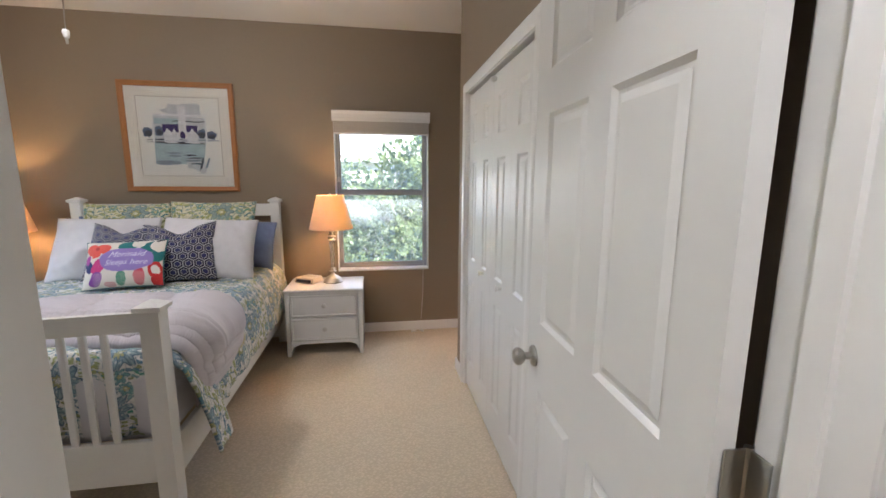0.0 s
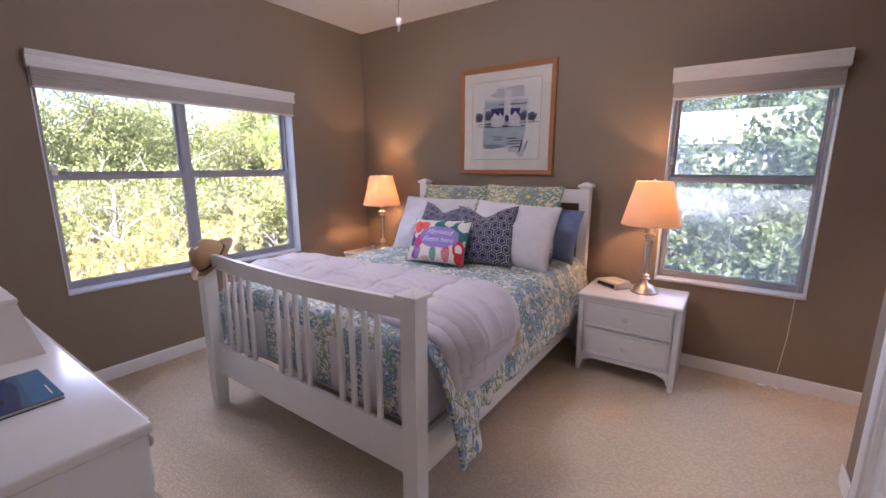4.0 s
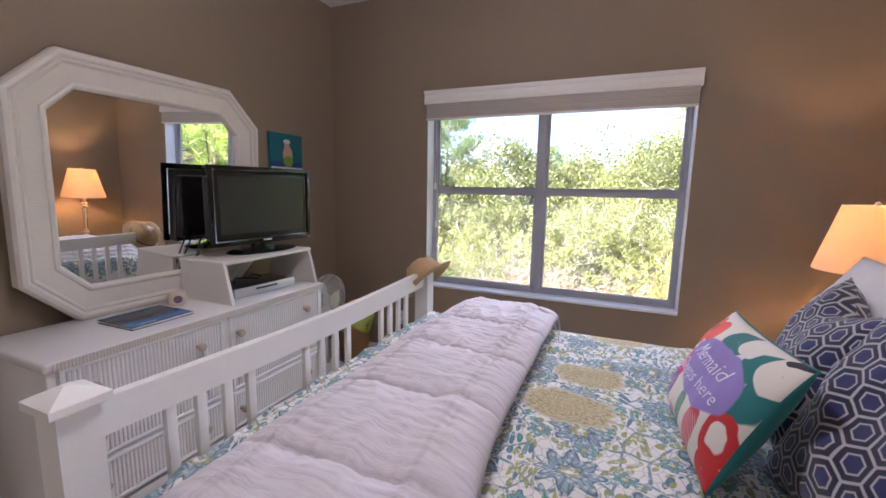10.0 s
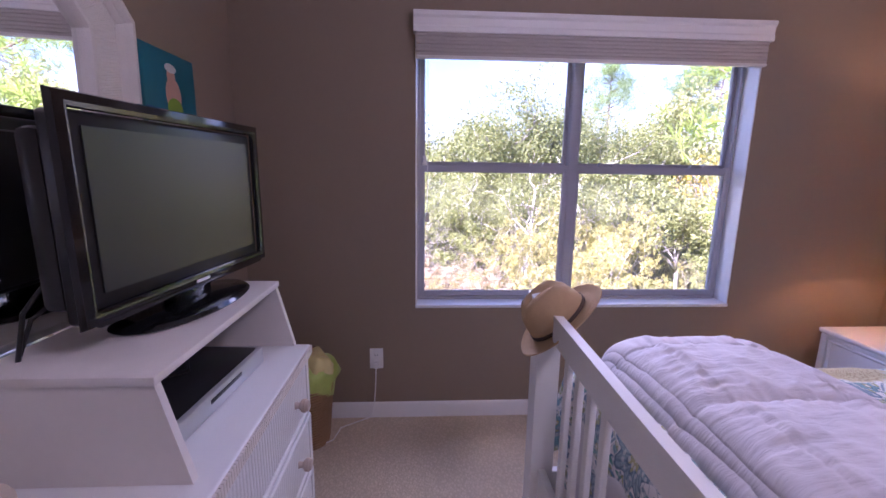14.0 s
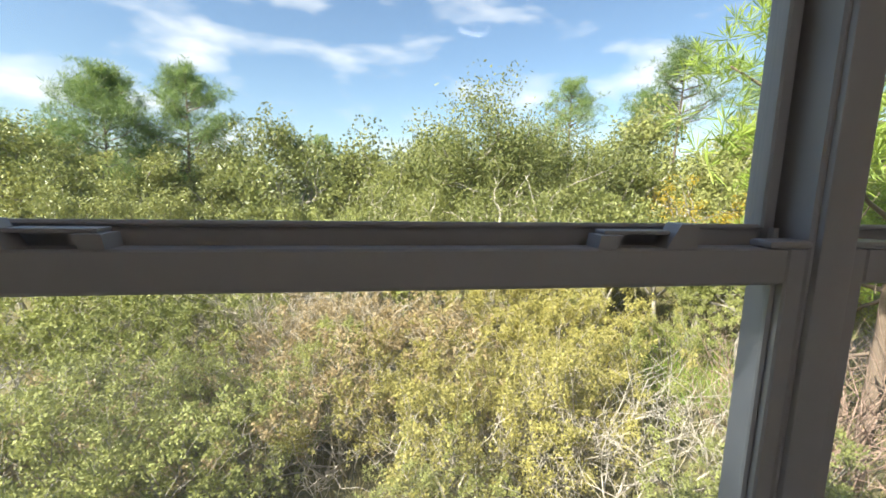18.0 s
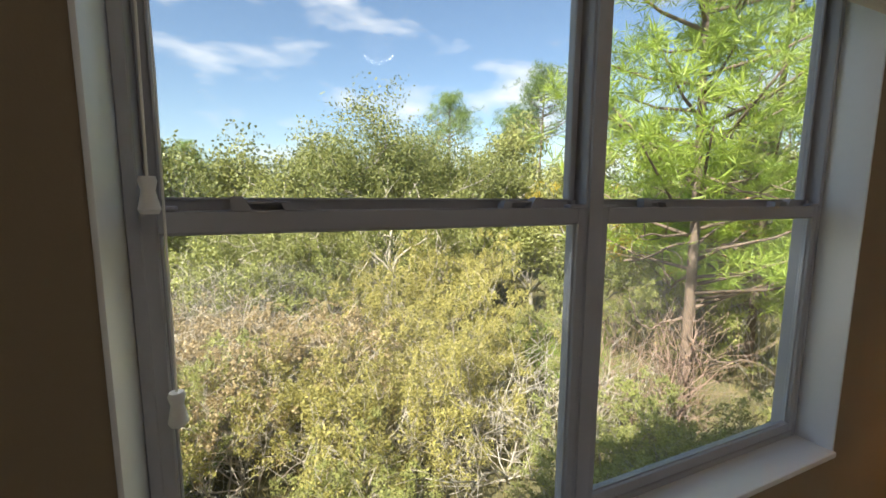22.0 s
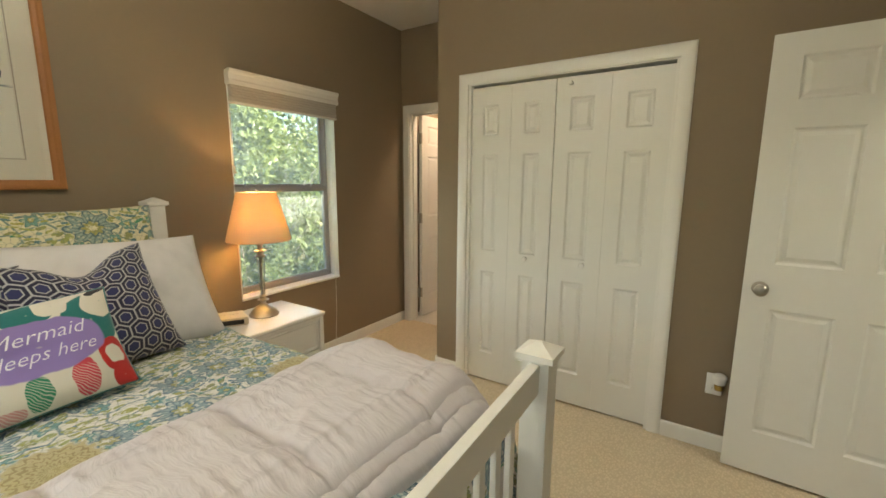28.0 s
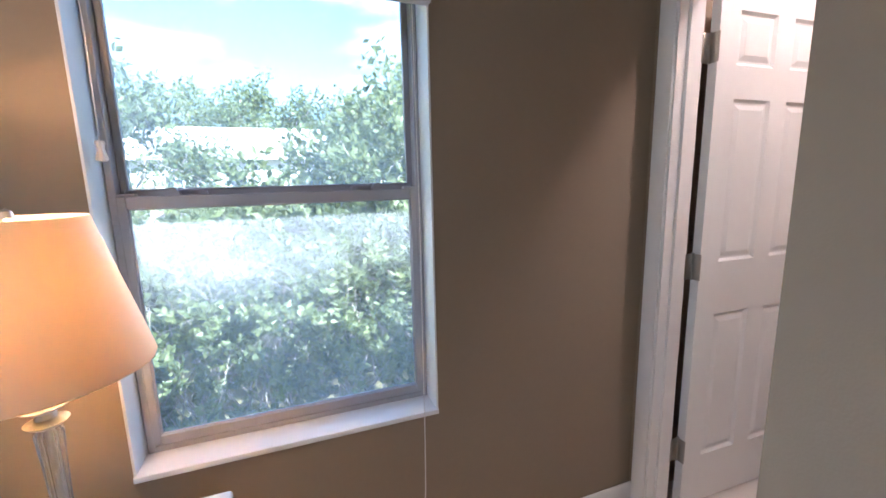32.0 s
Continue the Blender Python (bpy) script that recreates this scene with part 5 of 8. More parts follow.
def table_lamp(x, y, z, watts, label):
    """A crystal and pewter column lamp with a tapered shade, switched on."""
    lp = empty("table_lamp", label, "table lamp", pose(x, y, z), "bedside lamps")
    part("base", lathe([(0.0, 0.0), (0.086, 0.0), (0.088, 0.006), (0.083, 0.014), (0.078, 0.018), (0.070, 0.032), (0.050, 0.050), (0.030, 0.060), (0.018, 0.072), (0.012, 0.088), (0.0, 0.09)], 40), PEWTER, lp, "stepped pewter foot")
    part("collar", lathe([(0.012, 0.086), (0.030, 0.094), (0.033, 0.099), (0.018, 0.106), (0.014, 0.112), (0.026, 0.120), (0.016, 0.128), (0.012, 0.132)], 28), PEWTER, lp)
    part("column", lathe([(0.010, 0.13), (0.014, 0.134), (0.017, 0.20), (0.021, 0.30), (0.024, 0.352), (0.018, 0.36), (0.0, 0.36)], 8), CRYSTAL, lp, "faceted clear column", smooth=False)
    part("stem", lathe([(0.006, 0.13), (0.006, 0.40)], 12), PEWTER, lp)
    part("collar", lathe([(0.010, 0.358), (0.026, 0.366), (0.034, 0.374), (0.018, 0.382), (0.015, 0.392), (0.036, 0.402), (0.038, 0.406), (0.016, 0.414), (0.014, 0.434), (0.022, 0.446), (0.020, 0.456), (0.0, 0.458)], 28), PEWTER, lp, "ringed brass collar")
    part("socket", lathe([(0.0, 0.456), (0.016, 0.456), (0.018, 0.500), (0.014, 0.512), (0.0, 0.512)], 16), PEWTER, lp)
    part("bulb", lathe([(0.012, 0.512), (0.020, 0.53), (0.030, 0.56), (0.026, 0.59), (0.0, 0.602)], 20), BULB, lp, "lit warm bulb")
    sh = part("shade", lathe([(0.184, 0.470), (0.185, 0.474), (0.112, 0.755), (0.111, 0.758)], 48), SHADE, lp, "tapered cream linen shade", smooth=True)
    sh.modifiers.new("thick", "SOLIDIFY").thickness = 0.0015
    bm = bmesh.new()
    for a in (0, 2.094, 4.189):
        tube([(0.11 * math.cos(a), 0.11 * math.sin(a), 0.745), (0.012 * math.cos(a), 0.012 * math.sin(a), 0.740)], 0.0018, 6, bm)
    part("spider", bm, PEWTER, lp)
    part("finial", lathe([(0.0, 0.738), (0.006, 0.738), (0.006, 0.752), (0.011, 0.758), (0.009, 0.770), (0.0, 0.775)], 14), PEWTER, lp)
    bm = bmesh.new()
    tube([(0.03, 0.0, 0.735), (0.034, 0.0, 0.62), (0.022, 0.0, 0.50)], 0.002, 6, bm)
    tube([(-0.03, 0.0, 0.735), (-0.034, 0.0, 0.62), (-0.022, 0.0, 0.50)], 0.002, 6, bm)
    part("harp", bm, PEWTER, lp)
    li = new("lamp_glow", bpy.data.lights.new("lamp_glow", "POINT"))
    li.location = (x, y, z + 0.625)
    li.data.energy, li.data.color, li.data.shadow_soft_size = watts, LAMP_C, 0.02
    return lp


table_lamp(2.924, -0.268, 0.578, 1.55, "crystal column table lamp with a lit cream shade")
table_lamp(0.482, -0.275, 0.582, 2.4, "crystal and pewter table lamp glowing in the corner")

CREAM = mat("aged_cream_plastic", (0.60, 0.52, 0.40), 0.5, 0, 12, 0.08, 90, 0.03, 200)
clock = empty("clock_radio", "cream plastic clock radio with a dark display", "clock radio", pose(2.715, -0.245, 0.579, 0, 0, -32))
bm = box(-0.10, -0.075, 0.0, 0.10, 0.075, 0.046, 0.008)
for v in bm.verts:
    if v.co.z > 0.03:
        v.co.y += 0.012
        if v.co.y > 0.03:
            v.co.x *= 0.72
part("case", bm, CREAM, clock)
part("display", move(box(-0.078, -0.002, -0.013, 0.078, 0.002, 0.013, 0.001), pose(0, -0.072, 0.022, -14)), BLACK, clock, "dark red-brown display window")
for k in range(5):
    part("button", box(-0.05 + k * 0.022, 0.01, 0.045, -0.036 + k * 0.022, 0.03, 0.049, 0.001), CREAM, clock)

CANDLE = mat("candle_wax", (0.75, 0.72, 0.68), 0.5)
cand = empty("candle_jar", "small white candle in a clear glass jar", "candle", pose(0.315, -0.245, 0.583))
part("wax", lathe([(0.0, 0.003), (0.026, 0.003), (0.026, 0.034), (0.0, 0.034)], 20), CANDLE, cand)
part("jar", lathe([(0.0, 0.0), (0.029, 0.0), (0.030, 0.004), (0.030, 0.056), (0.028, 0.056), (0.028, 0.004), (0.0, 0.003)], 24), CRYSTAL, cand, "clear glass jar")
PRINT1 = mat("coral_print_card", (0.55, 0.30, 0.24), 0.4, 0, 40, 0.6)
books = empty("notepad_box", "white box of cards with a coral print", "box", pose(0.675, -0.335, 0.583, 0, 0, 6))
part("tray", box(-0.075, -0.075, 0.0, 0.075, 0.075, 0.022, 0.003), TRIM, books)
part("cover", box(-0.066, -0.066, 0.0215, 0.066, 0.030, 0.0245, 0.001), PRINT1, books, "coral and grey printed card")

# ---------------------------------------------------------------- framed picture
PINE = mat("honey_pine", (0.36, 0.145, 0.042), 0.45, 0, 9, 0.25, 120, 0.12, 160)
MATB = mat("cream_mat_board", (0.72, 0.68, 0.60), 0.8, 0, 10, 0.03)
MATLINE = mat("grey_ruled_line", (0.36, 0.33, 0.29), 0.8)
PAPER = mat("watercolour_paper", (0.74, 0.72, 0.66), 0.85, 0, 14, 0.05, 120, 0.1, 300)
PX0, PX1, PZ0, PZ1 = 1.243, 2.129, 1.360, 2.262
pic = empty("framed_picture", "framed watercolour of two white houses by water", "picture", pose((PX0 + PX1) / 2, -0.002, (PZ0 + PZ1) / 2))
hw, hh = (PX1 - PX0) / 2, (PZ1 - PZ0) / 2
prof = [(0.0, 0.0), (0.0, 0.026), (0.006, 0.030), (0.016, 0.030), (0.024, 0.024), (0.036, 0.022), (0.042, 0.016), (0.042, 0.0)]
part("frame", sweep(prof, [(-hw, 0, -hh), (hw, 0, -hh), (hw, 0, hh), (-hw, 0, hh)], close=True, normal=(0, -1, 0)), PINE, pic, "honey-stained pine frame", smooth=False)
bm = bmesh.new()
for x0, z0, x1, z1 in ((-hw + 0.04, -hh + 0.04, -0.315, hh - 0.04), (0.315, -hh + 0.04, hw - 0.04, hh - 0.04), (-0.315, -hh + 0.04, 0.315, -0.315), (-0.315, 0.325, 0.315, hh - 0.04)):
    add_box(bm, x0, -0.010, z0, x1, -0.002, z1)
part("mat", bm, MATB, pic, "cream mat board", smooth=False)
for x0, z0, x1, z1 in ((-0.322, -0.322, 0.322, -0.318), (-0.322, 0.328, 0.322, 0.332), (-0.322, -0.318, -0.318, 0.328), (0.318, -0.318, 0.322, 0.328)):
    part("mat_line", box(x0, -0.0108, z0, x1, -0.0098, z1), MATLINE, pic, "thin ruled line on the mat", smooth=False)
part("print", box(-0.32, -0.005, -0.32, 0.32, -0.002, 0.33), PAPER, pic, smooth=False)
INK = [mat(n, c, 0.85, 0, 22, 0.55, 130) for n, c in (("wash_slate", (0.22, 0.26, 0.30)), ("wash_dark", (0.05, 0.055, 0.075)), ("wash_violet", (0.035, 0.02, 0.11)), ("wash_white", (0.72, 0.70, 0.68)), ("wash_pale", (0.50, 0.51, 0.52)), ("wash_water", (0.36, 0.45, 0.47)), ("wash_blue", (0.10, 0.13, 0.20)))]


def blob(bm, pts, y, slot):
    f = bm.faces.new([bm.verts.new((x, y, z)) for x, z in pts])
    f.material_index = slot


def ragged(cx, cz, rx, rz, n, amp, seed):
    out = []
    for k in range(n):
        a = 2 * math.pi * k / n
        r = 1 + amp * noise.noise(Vector((math.cos(a) * 2, math.sin(a) * 2, seed)))
        out.append((cx + rx * r * math.cos(a), cz + rz * r * math.sin(a)))
    return out


bm = bmesh.new()
for k, (slot, pts) in enumerate((
        (4, ragged(0.031, 0.202, 0.145, 0.076, 28, 0.6, 1)),
        (4, [(-0.201, 0.187), (-0.008, 0.191), (-0.008, -0.044), (-0.205, -0.044)]),
        (4, [(0.048, 0.173), (0.207, 0.166), (0.203, -0.042), (0.048, -0.044)]),
        (5, [(-0.196, 0.110), (-0.013, 0.110), (-0.013, 0.157), (-0.196, 0.157)]),
        (5, [(-0.207, -0.042), (0.193, -0.044), (0.178, -0.157), (0.143, -0.210), (-0.025, -0.222), (-0.212, -0.222)]),
        (0, ragged(-0.111, -0.209, 0.098, 0.020, 24, 0.4, 9)),
        (4, ragged(0.104, -0.218, 0.072, 0.050, 26, 0.5, 7)),
        (3, [(-0.008, 0.257), (0.054, 0.257), (0.051, 0.042), (-0.004, 0.042)]),
        (3, [(-0.196, 0.174), (0.210, 0.174), (0.210, 0.191), (-0.196, 0.191)]),
        (1, [(-0.058, 0.139), (-0.008, 0.141), (-0.008, 0.133), (-0.056, 0.131)]),
        (1, [(0.048, 0.141), (0.120, 0.134), (0.207, 0.140), (0.207, 0.132), (0.120, 0.126), (0.049, 0.131)]),
        (6, ragged(-0.251, 0.042, 0.039, 0.040, 18, 0.5, 2)),
        (1, ragged(-0.250, 0.030, 0.027, 0.024, 16, 0.6, 22)),
        (6, ragged(-0.161, 0.050, 0.036, 0.042, 18, 0.5, 5)),
        (1, ragged(-0.160, 0.039, 0.024, 0.026, 16, 0.6, 25)),
        (6, ragged(0.169, 0.037, 0.043, 0.039, 18, 0.5, 6)),
        (1, ragged(0.170, 0.025, 0.031, 0.023, 16, 0.6, 26)),
        (6, ragged(0.245, 0.025, 0.040, 0.034, 18, 0.5, 3)),
        (1, ragged(0.246, 0.014, 0.028, 0.018, 16, 0.6, 23)),
        (2, ragged(0.017, 0.019, 0.021, 0.031, 14, 0.5, 15)),
        (4, ragged(0.017, -0.019, 0.281, 0.014, 34, 0.7, 4)),
        (1, ragged(-0.116, -0.018, 0.137, 0.007, 30, 0.8, 14)),
        (0, ragged(0.140, -0.018, 0.154, 0.005, 30, 0.8, 17)),
        (1, ragged(-0.005, -0.042, 0.203, 0.010, 30, 0.8, 18)),
        (2, [(-0.136, 0.107), (-0.011, 0.110), (-0.011, 0.044), (-0.134, 0.040)]),
        (2, [(0.050, 0.103), (0.140, 0.099), (0.132, 0.052), (0.050, 0.047)]),
        (3, [(-0.129, -0.025), (-0.013, -0.025), (-0.013, 0.037), (-0.031, 0.047), (-0.047, 0.076), (-0.062, 0.044), (-0.075, 0.052), (-0.103, 0.076), (-0.125, 0.031)]),
        (3, [(0.048, -0.025), (0.134, -0.025), (0.134, 0.026), (0.120, 0.042), (0.095, 0.078), (0.071, 0.044), (0.048, 0.026)]),
        (4, [(-0.116, 0.000), (-0.106, 0.000), (-0.106, 0.026), (-0.116, 0.026)]),
        (4, [(-0.091, 0.000), (-0.081, 0.000), (-0.081, 0.026), (-0.091, 0.026)]),
        (4, [(-0.062, 0.000), (-0.052, 0.000), (-0.052, 0.026), (-0.062, 0.026)]),
        (4, [(-0.038, 0.000), (-0.028, 0.000), (-0.028, 0.026), (-0.038, 0.026)]),
        (4, [(0.065, 0.000), (0.075, 0.000), (0.075, 0.026), (0.065, 0.026)]),
        (4, [(0.089, 0.000), (0.099, 0.000), (0.099, 0.026), (0.089, 0.026)]),
        (4, [(0.114, 0.000), (0.124, 0.000), (0.124, 0.026), (0.114, 0.026)]),
        (3, [(-0.215, -0.044), (-0.201, -0.044), (-0.201, 0.121), (-0.215, 0.121)]),
        (3, [(0.198, -0.042), (0.210, -0.042), (0.210, 0.157), (0.198, 0.157)]),
        (3, ragged(-0.080, -0.038, 0.056, 0.008, 16, 0.6, 19)),
        (3, ragged(0.093, -0.038, 0.061, 0.008, 16, 0.6, 21)),
        (0, ragged(-0.072, -0.129, 0.059, 0.007, 16, 0.9, 31)),
        (0, ragged(-0.060, -0.152, 0.048, 0.009, 16, 0.9, 33)),
        (1, ragged(0.065, -0.145, 0.056, 0.006, 14, 0.9, 40)),
        (1, ragged(0.104, -0.168, 0.061, 0.006, 14, 0.9, 41)),
        (0, ragged(0.088, -0.190, 0.066, 0.009, 14, 0.9, 42)),
        (1, ragged(0.115, -0.216, 0.050, 0.006, 14, 0.9, 43)),
        (1, [(0.126, -0.278), (0.143, -0.278), (0.172, -0.170), (0.156, -0.170)]),
        (0, [(0.172, -0.252), (0.192, -0.252), (0.221, -0.168), (0.205, -0.168)]),
        (4, ragged(0.159, -0.279, 0.028, 0.027, 14, 0.5, 50)))):
    blob(bm, pts, -0.0056 - 0.00005 * k, slot)
part("painting", bm, INK, pic, "loose watercolour of houses and their reflection", smooth=False)
PGLASS = glass_mat("picture_glass", (0.98, 0.98, 0.98), 0.045)
part("glass", box(-hw + 0.03, -0.0145, -hh + 0.03, hw - 0.03, -0.0125, hh - 0.03), PGLASS, pic, smooth=False).visible_shadow = False

# ---------------------------------------------------------------- ceiling fan
FANX, FANY = 1.95, -1.70
fan = empty("ceiling_fan", "white ceiling fan with a lit frosted bowl", "ceiling fan", pose(FANX, FANY, CEIL_Z))
part("canopy", lathe([(0.0, -0.002), (0.075, -0.002), (0.072, -0.03), (0.03, -0.06), (0.0, -0.06)], 28), TRIM, fan)
part("rod", lathe([(0.012, -0.05), (0.012, -0.14)], 14), TRIM, fan)
part("motor", lathe([(0.0, -0.13), (0.06, -0.135), (0.115, -0.16), (0.125, -0.20), (0.115, -0.245), (0.07, -0.27), (0.0, -0.27)], 36), TRIM, fan)
for k in range(5):
    a = 72 * k + 20
    bm = bmesh.new()
    pts = [(0.17, -0.05), (0.24, -0.062), (0.55, -0.07), (0.62, -0.055), (0.635, 0.0), (0.62, 0.055), (0.55, 0.07), (0.24, 0.062), (0.17, 0.05)]
    lo = [bm.verts.new((x, y, -0.004 + 0.2 * y)) for x, y in pts]
    hi = [bm.verts.new((x, y, 0.004 + 0.2 * y)) for x, y in pts]
    for i in range(len(pts)):
        j = (i + 1) % len(pts)
        bm.faces.new((lo[i], lo[j], hi[j], hi[i]))
    bm.faces.new(lo)
    bm.faces.new(hi)
    bl = part("blade", move(bm, pose(0, 0, -0.245, 0, 0, a)), TRIM, fan, smooth=False)
    part("blade_iron", move(box(0.09, -0.02, -0.006, 0.20, 0.02, 0.0, 0.002), pose(0, 0, -0.25, 0, 0, a)), BRASSY, bl)
part("light_kit", lathe([(0.0, -0.27), (0.06, -0.27), (0.075, -0.30), (0.10, -0.325), (0.104, -0.335), (0.0, -0.335)], 32), BRASSY, fan)
FROST = bpy.data.materials.new("lit_frosted_bowl")
FROST.use_nodes = True
fb = FROST.node_tree.nodes["Principled BSDF"]
fb.inputs["Base Color"].default_value = (0.85, 0.78, 0.66, 1)
fb.inputs["Emission Color"].default_value = (1.0, 0.66, 0.34, 1)
FAN_E = 0.6
fb.inputs["Emission Strength"].default_value = FAN_E
part("bowl", lathe([(0.115, -0.335), (0.118, -0.345), (0.116, -0.395), (0.092, -0.44), (0.050, -0.466), (0.0, -0.474)], 36), FROST, fan, "glowing frosted glass bowl", smooth=True).visible_shadow = False
for dx, dy, zz in ((0.0, 0.015, -0.665), (0.006, 0.010, -0.60)):
    c = part("pull_chain", tube([(dx, dy, -0.44), (dx + 0.003, dy, -0.54), (dx, dy, zz)], 0.0022, 6), BRASSY, fan, "beaded pull chain")
    if zz < -0.65:
        part("pull_knob", move(lathe([(0.0, 0.0), (0.005, 0.0), (0.006, 0.022), (0.011, 0.026), (0.015, 0.05), (0.012, 0.058), (0.0, 0.06)], 16), pose(dx, dy, zz - 0.045)), TRIM, c, "white and dark pull knob")
fl = new("fan_glow", bpy.data.lights.new("fan_glow", "POINT"))
fl.location = (FANX, FANY, CEIL_Z - 0.39)
fl.data.energy, fl.data.color, fl.data.shadow_soft_size = 5.2, (1.0, 0.93, 0.84), 0.11

# ---------------------------------------------------------------- the dresser and what stands on it
DX0, DX1, DY0, DY1, DZ = 0.800, 2.172, -3.445, -2.972, 0.781
WOODK = mat("whitewashed_wood_knob", (0.46, 0.37, 0.30), 0.6, 0, 40, 0.2, 200)
dresser = empty("dresser", "white six-drawer dresser with reeded drawer fronts", "dresser", pose(0, 0, 0))
for x0, x1 in ((DX0 + 0.004, DX0 + 0.032), (DX1 - 0.032, DX1 - 0.004)):
    part("side_panel", box(x0, DY0, 0.0, x1, DY1 - 0.004, DZ - 0.035, 0.006), DRESS, dresser)
part("body", box(DX0 + 0.034, DY0 + 0.01, 0.10, DX1 - 0.034, DY1 - 0.031, DZ - 0.036), DRESS, dresser)
part("divider", box(1.478, DY1 - 0.03, 0.146, 1.512, DY1 - 0.008, DZ - 0.036, 0.003), DRESS, dresser)
part("plinth_rail", box(DX0 + 0.033, DY1 - 0.03, 0.095, DX1 - 0.033, DY1 - 0.008, 0.145, 0.004), DRESS, dresser)
part("top", box(DX0 - 0.006, DY0 - 0.004, DZ - 0.034, DX1 + 0.006, DY1 + 0.010, DZ, 0.010, 3), DRESS, dresser)
WRAP = mat("whitewashed_wicker", (0.66, 0.60, 0.54), 0.6, 0, 20, 0.15, 300, 0.5, 300)
bm = bmesh.new()
k = DX0
while k < DX1 - 0.02:
    add_box(bm, k, DY1 + 0.002, DZ - 0.031, k + 0.0085, DY1 + 0.0135, DZ - 0.003)
    k += 0.0105
part("edge_wrapping", bm, WRAP, dresser, "wicker-wrapped front edge", smooth=False)
for s, x in ((1, DX0 + 0.032), (-1, DX1 - 0.032)):
    bm = bmesh.new()
    arc = [(0.0, 0.0), (0.0, -0.09), (0.012, -0.08), (0.018, -0.045), (0.040, -0.022), (0.075, -0.012), (0.095, 0.0)]
    lo = [bm.verts.new((x + s * a, DY1 - 0.028, 0.097 + b)) for a, b in arc]
    hi = [bm.verts.new((x + s * a, DY1 - 0.008, 0.097 + b)) for a, b in arc]
    for i in range(len(arc)):
        j = (i + 1) % len(arc)
        bm.faces.new((lo[i], lo[j], hi[j], hi[i]))
    bm.faces.new(lo)
    bm.faces.new(hi)
    part("bracket", bm, DRESS, dresser, "scrolled corner bracket")


def reeded_front(x0, x1, z0, z1, y):
    """A drawer front: rounded frame round a field of fine upright reeds."""
    dr = part("drawer", box(x0, y - 0.018, z0, x1, y - 0.002, z1, 0.003), DRESS, dresser)
    fr = [(0.0, 0.0), (0.0, 0.007), (0.005, 0.011), (0.012, 0.011), (0.017, 0.007), (0.018, 0.0)]
    yy = y - 0.002
    part("moulding", sweep(fr, [(x1 - 0.003, yy, z0 + 0.003), (x0 + 0.003, yy, z0 + 0.003), (x0 + 0.003, yy, z1 - 0.003), (x1 - 0.003, yy, z1 - 0.003)], close=True, normal=(0, 1, 0)), DRESS, dr, "rounded drawer frame", smooth=40)
    n = int((x1 - x0 - 0.046) / 0.0150)
    step = (x1 - x0 - 0.046) / n
    bm = bmesh.new()
    pr = [(0.0, 0.0), (0.001, 0.003), (step * 0.32, 0.006), (step * 0.68, 0.006), (step - 0.001, 0.003), (step, 0.0)]
    lo = [bm.verts.new((u, v, z0 + 0.022)) for u, v in pr]
    hi = [bm.verts.new((u, v, z1 - 0.022)) for u, v in pr]
    for i in range(len(pr) - 1):
        bm.faces.new((lo[i], lo[i + 1], hi[i + 1], hi[i]))
    reed = part("reed", bm, DRESS, dr, smooth=50)
    for k in range(n):
        o = reed if k == 0 else new("reed", reed.data)
        o.parent, o.location = dr, (x0 + 0.023 + k * step, yy, 0)
    prof = [(0.0, 0.0), (0.012, 0.0), (0.009, 0.008), (0.010, 0.014), (0.019, 0.022), (0.020, 0.032), (0.014, 0.040), (0.0, 0.042)]
    for kx in (x0 + 0.139 if x0 < 1.4 else x0 + 0.131, x1 - 0.048 if x0 < 1.4 else x1 - 0.090):
        part("knob", move(lathe(prof, 18), pose(kx, yy + 0.004, (z0 + z1) / 2, -90)), WOODK, dr, "whitewashed wooden knob")


for x0, x1 in ((0.828, 1.481), (1.509, 2.140)):
    for z in (0.165, 0.364, 0.563):
        reeded_front(x0, x1, z, z + 0.192, DY1)

# octagonal mirror leaning on the wall
MFRAME = mat("whitewashed_wicker_frame", (0.70, 0.66, 0.60), 0.55, 0, 12, 0.10, 220, 0.5, 260)
SILVER = mat("mirror_silver", (0.92, 0.93, 0.92), 0.0, 1.0)
mir = empty("octagonal_mirror", "large octagonal mirror in a whitewashed wicker frame", "mirror", pose(1.478, -3.438, 0.782, -1.64, 0, -1.46))


def octagon(w, h, c, y):
    """Corners of an octagon, w wide and from z = 0 to h, corners cut by c."""
    a = w / 2
    return [(a - c, y, 0), (-a + c, y, 0), (-a, y, c), (-a, y, h - c), (-a + c, y, h), (a - c, y, h), (a, y, h - c), (a, y, c)]


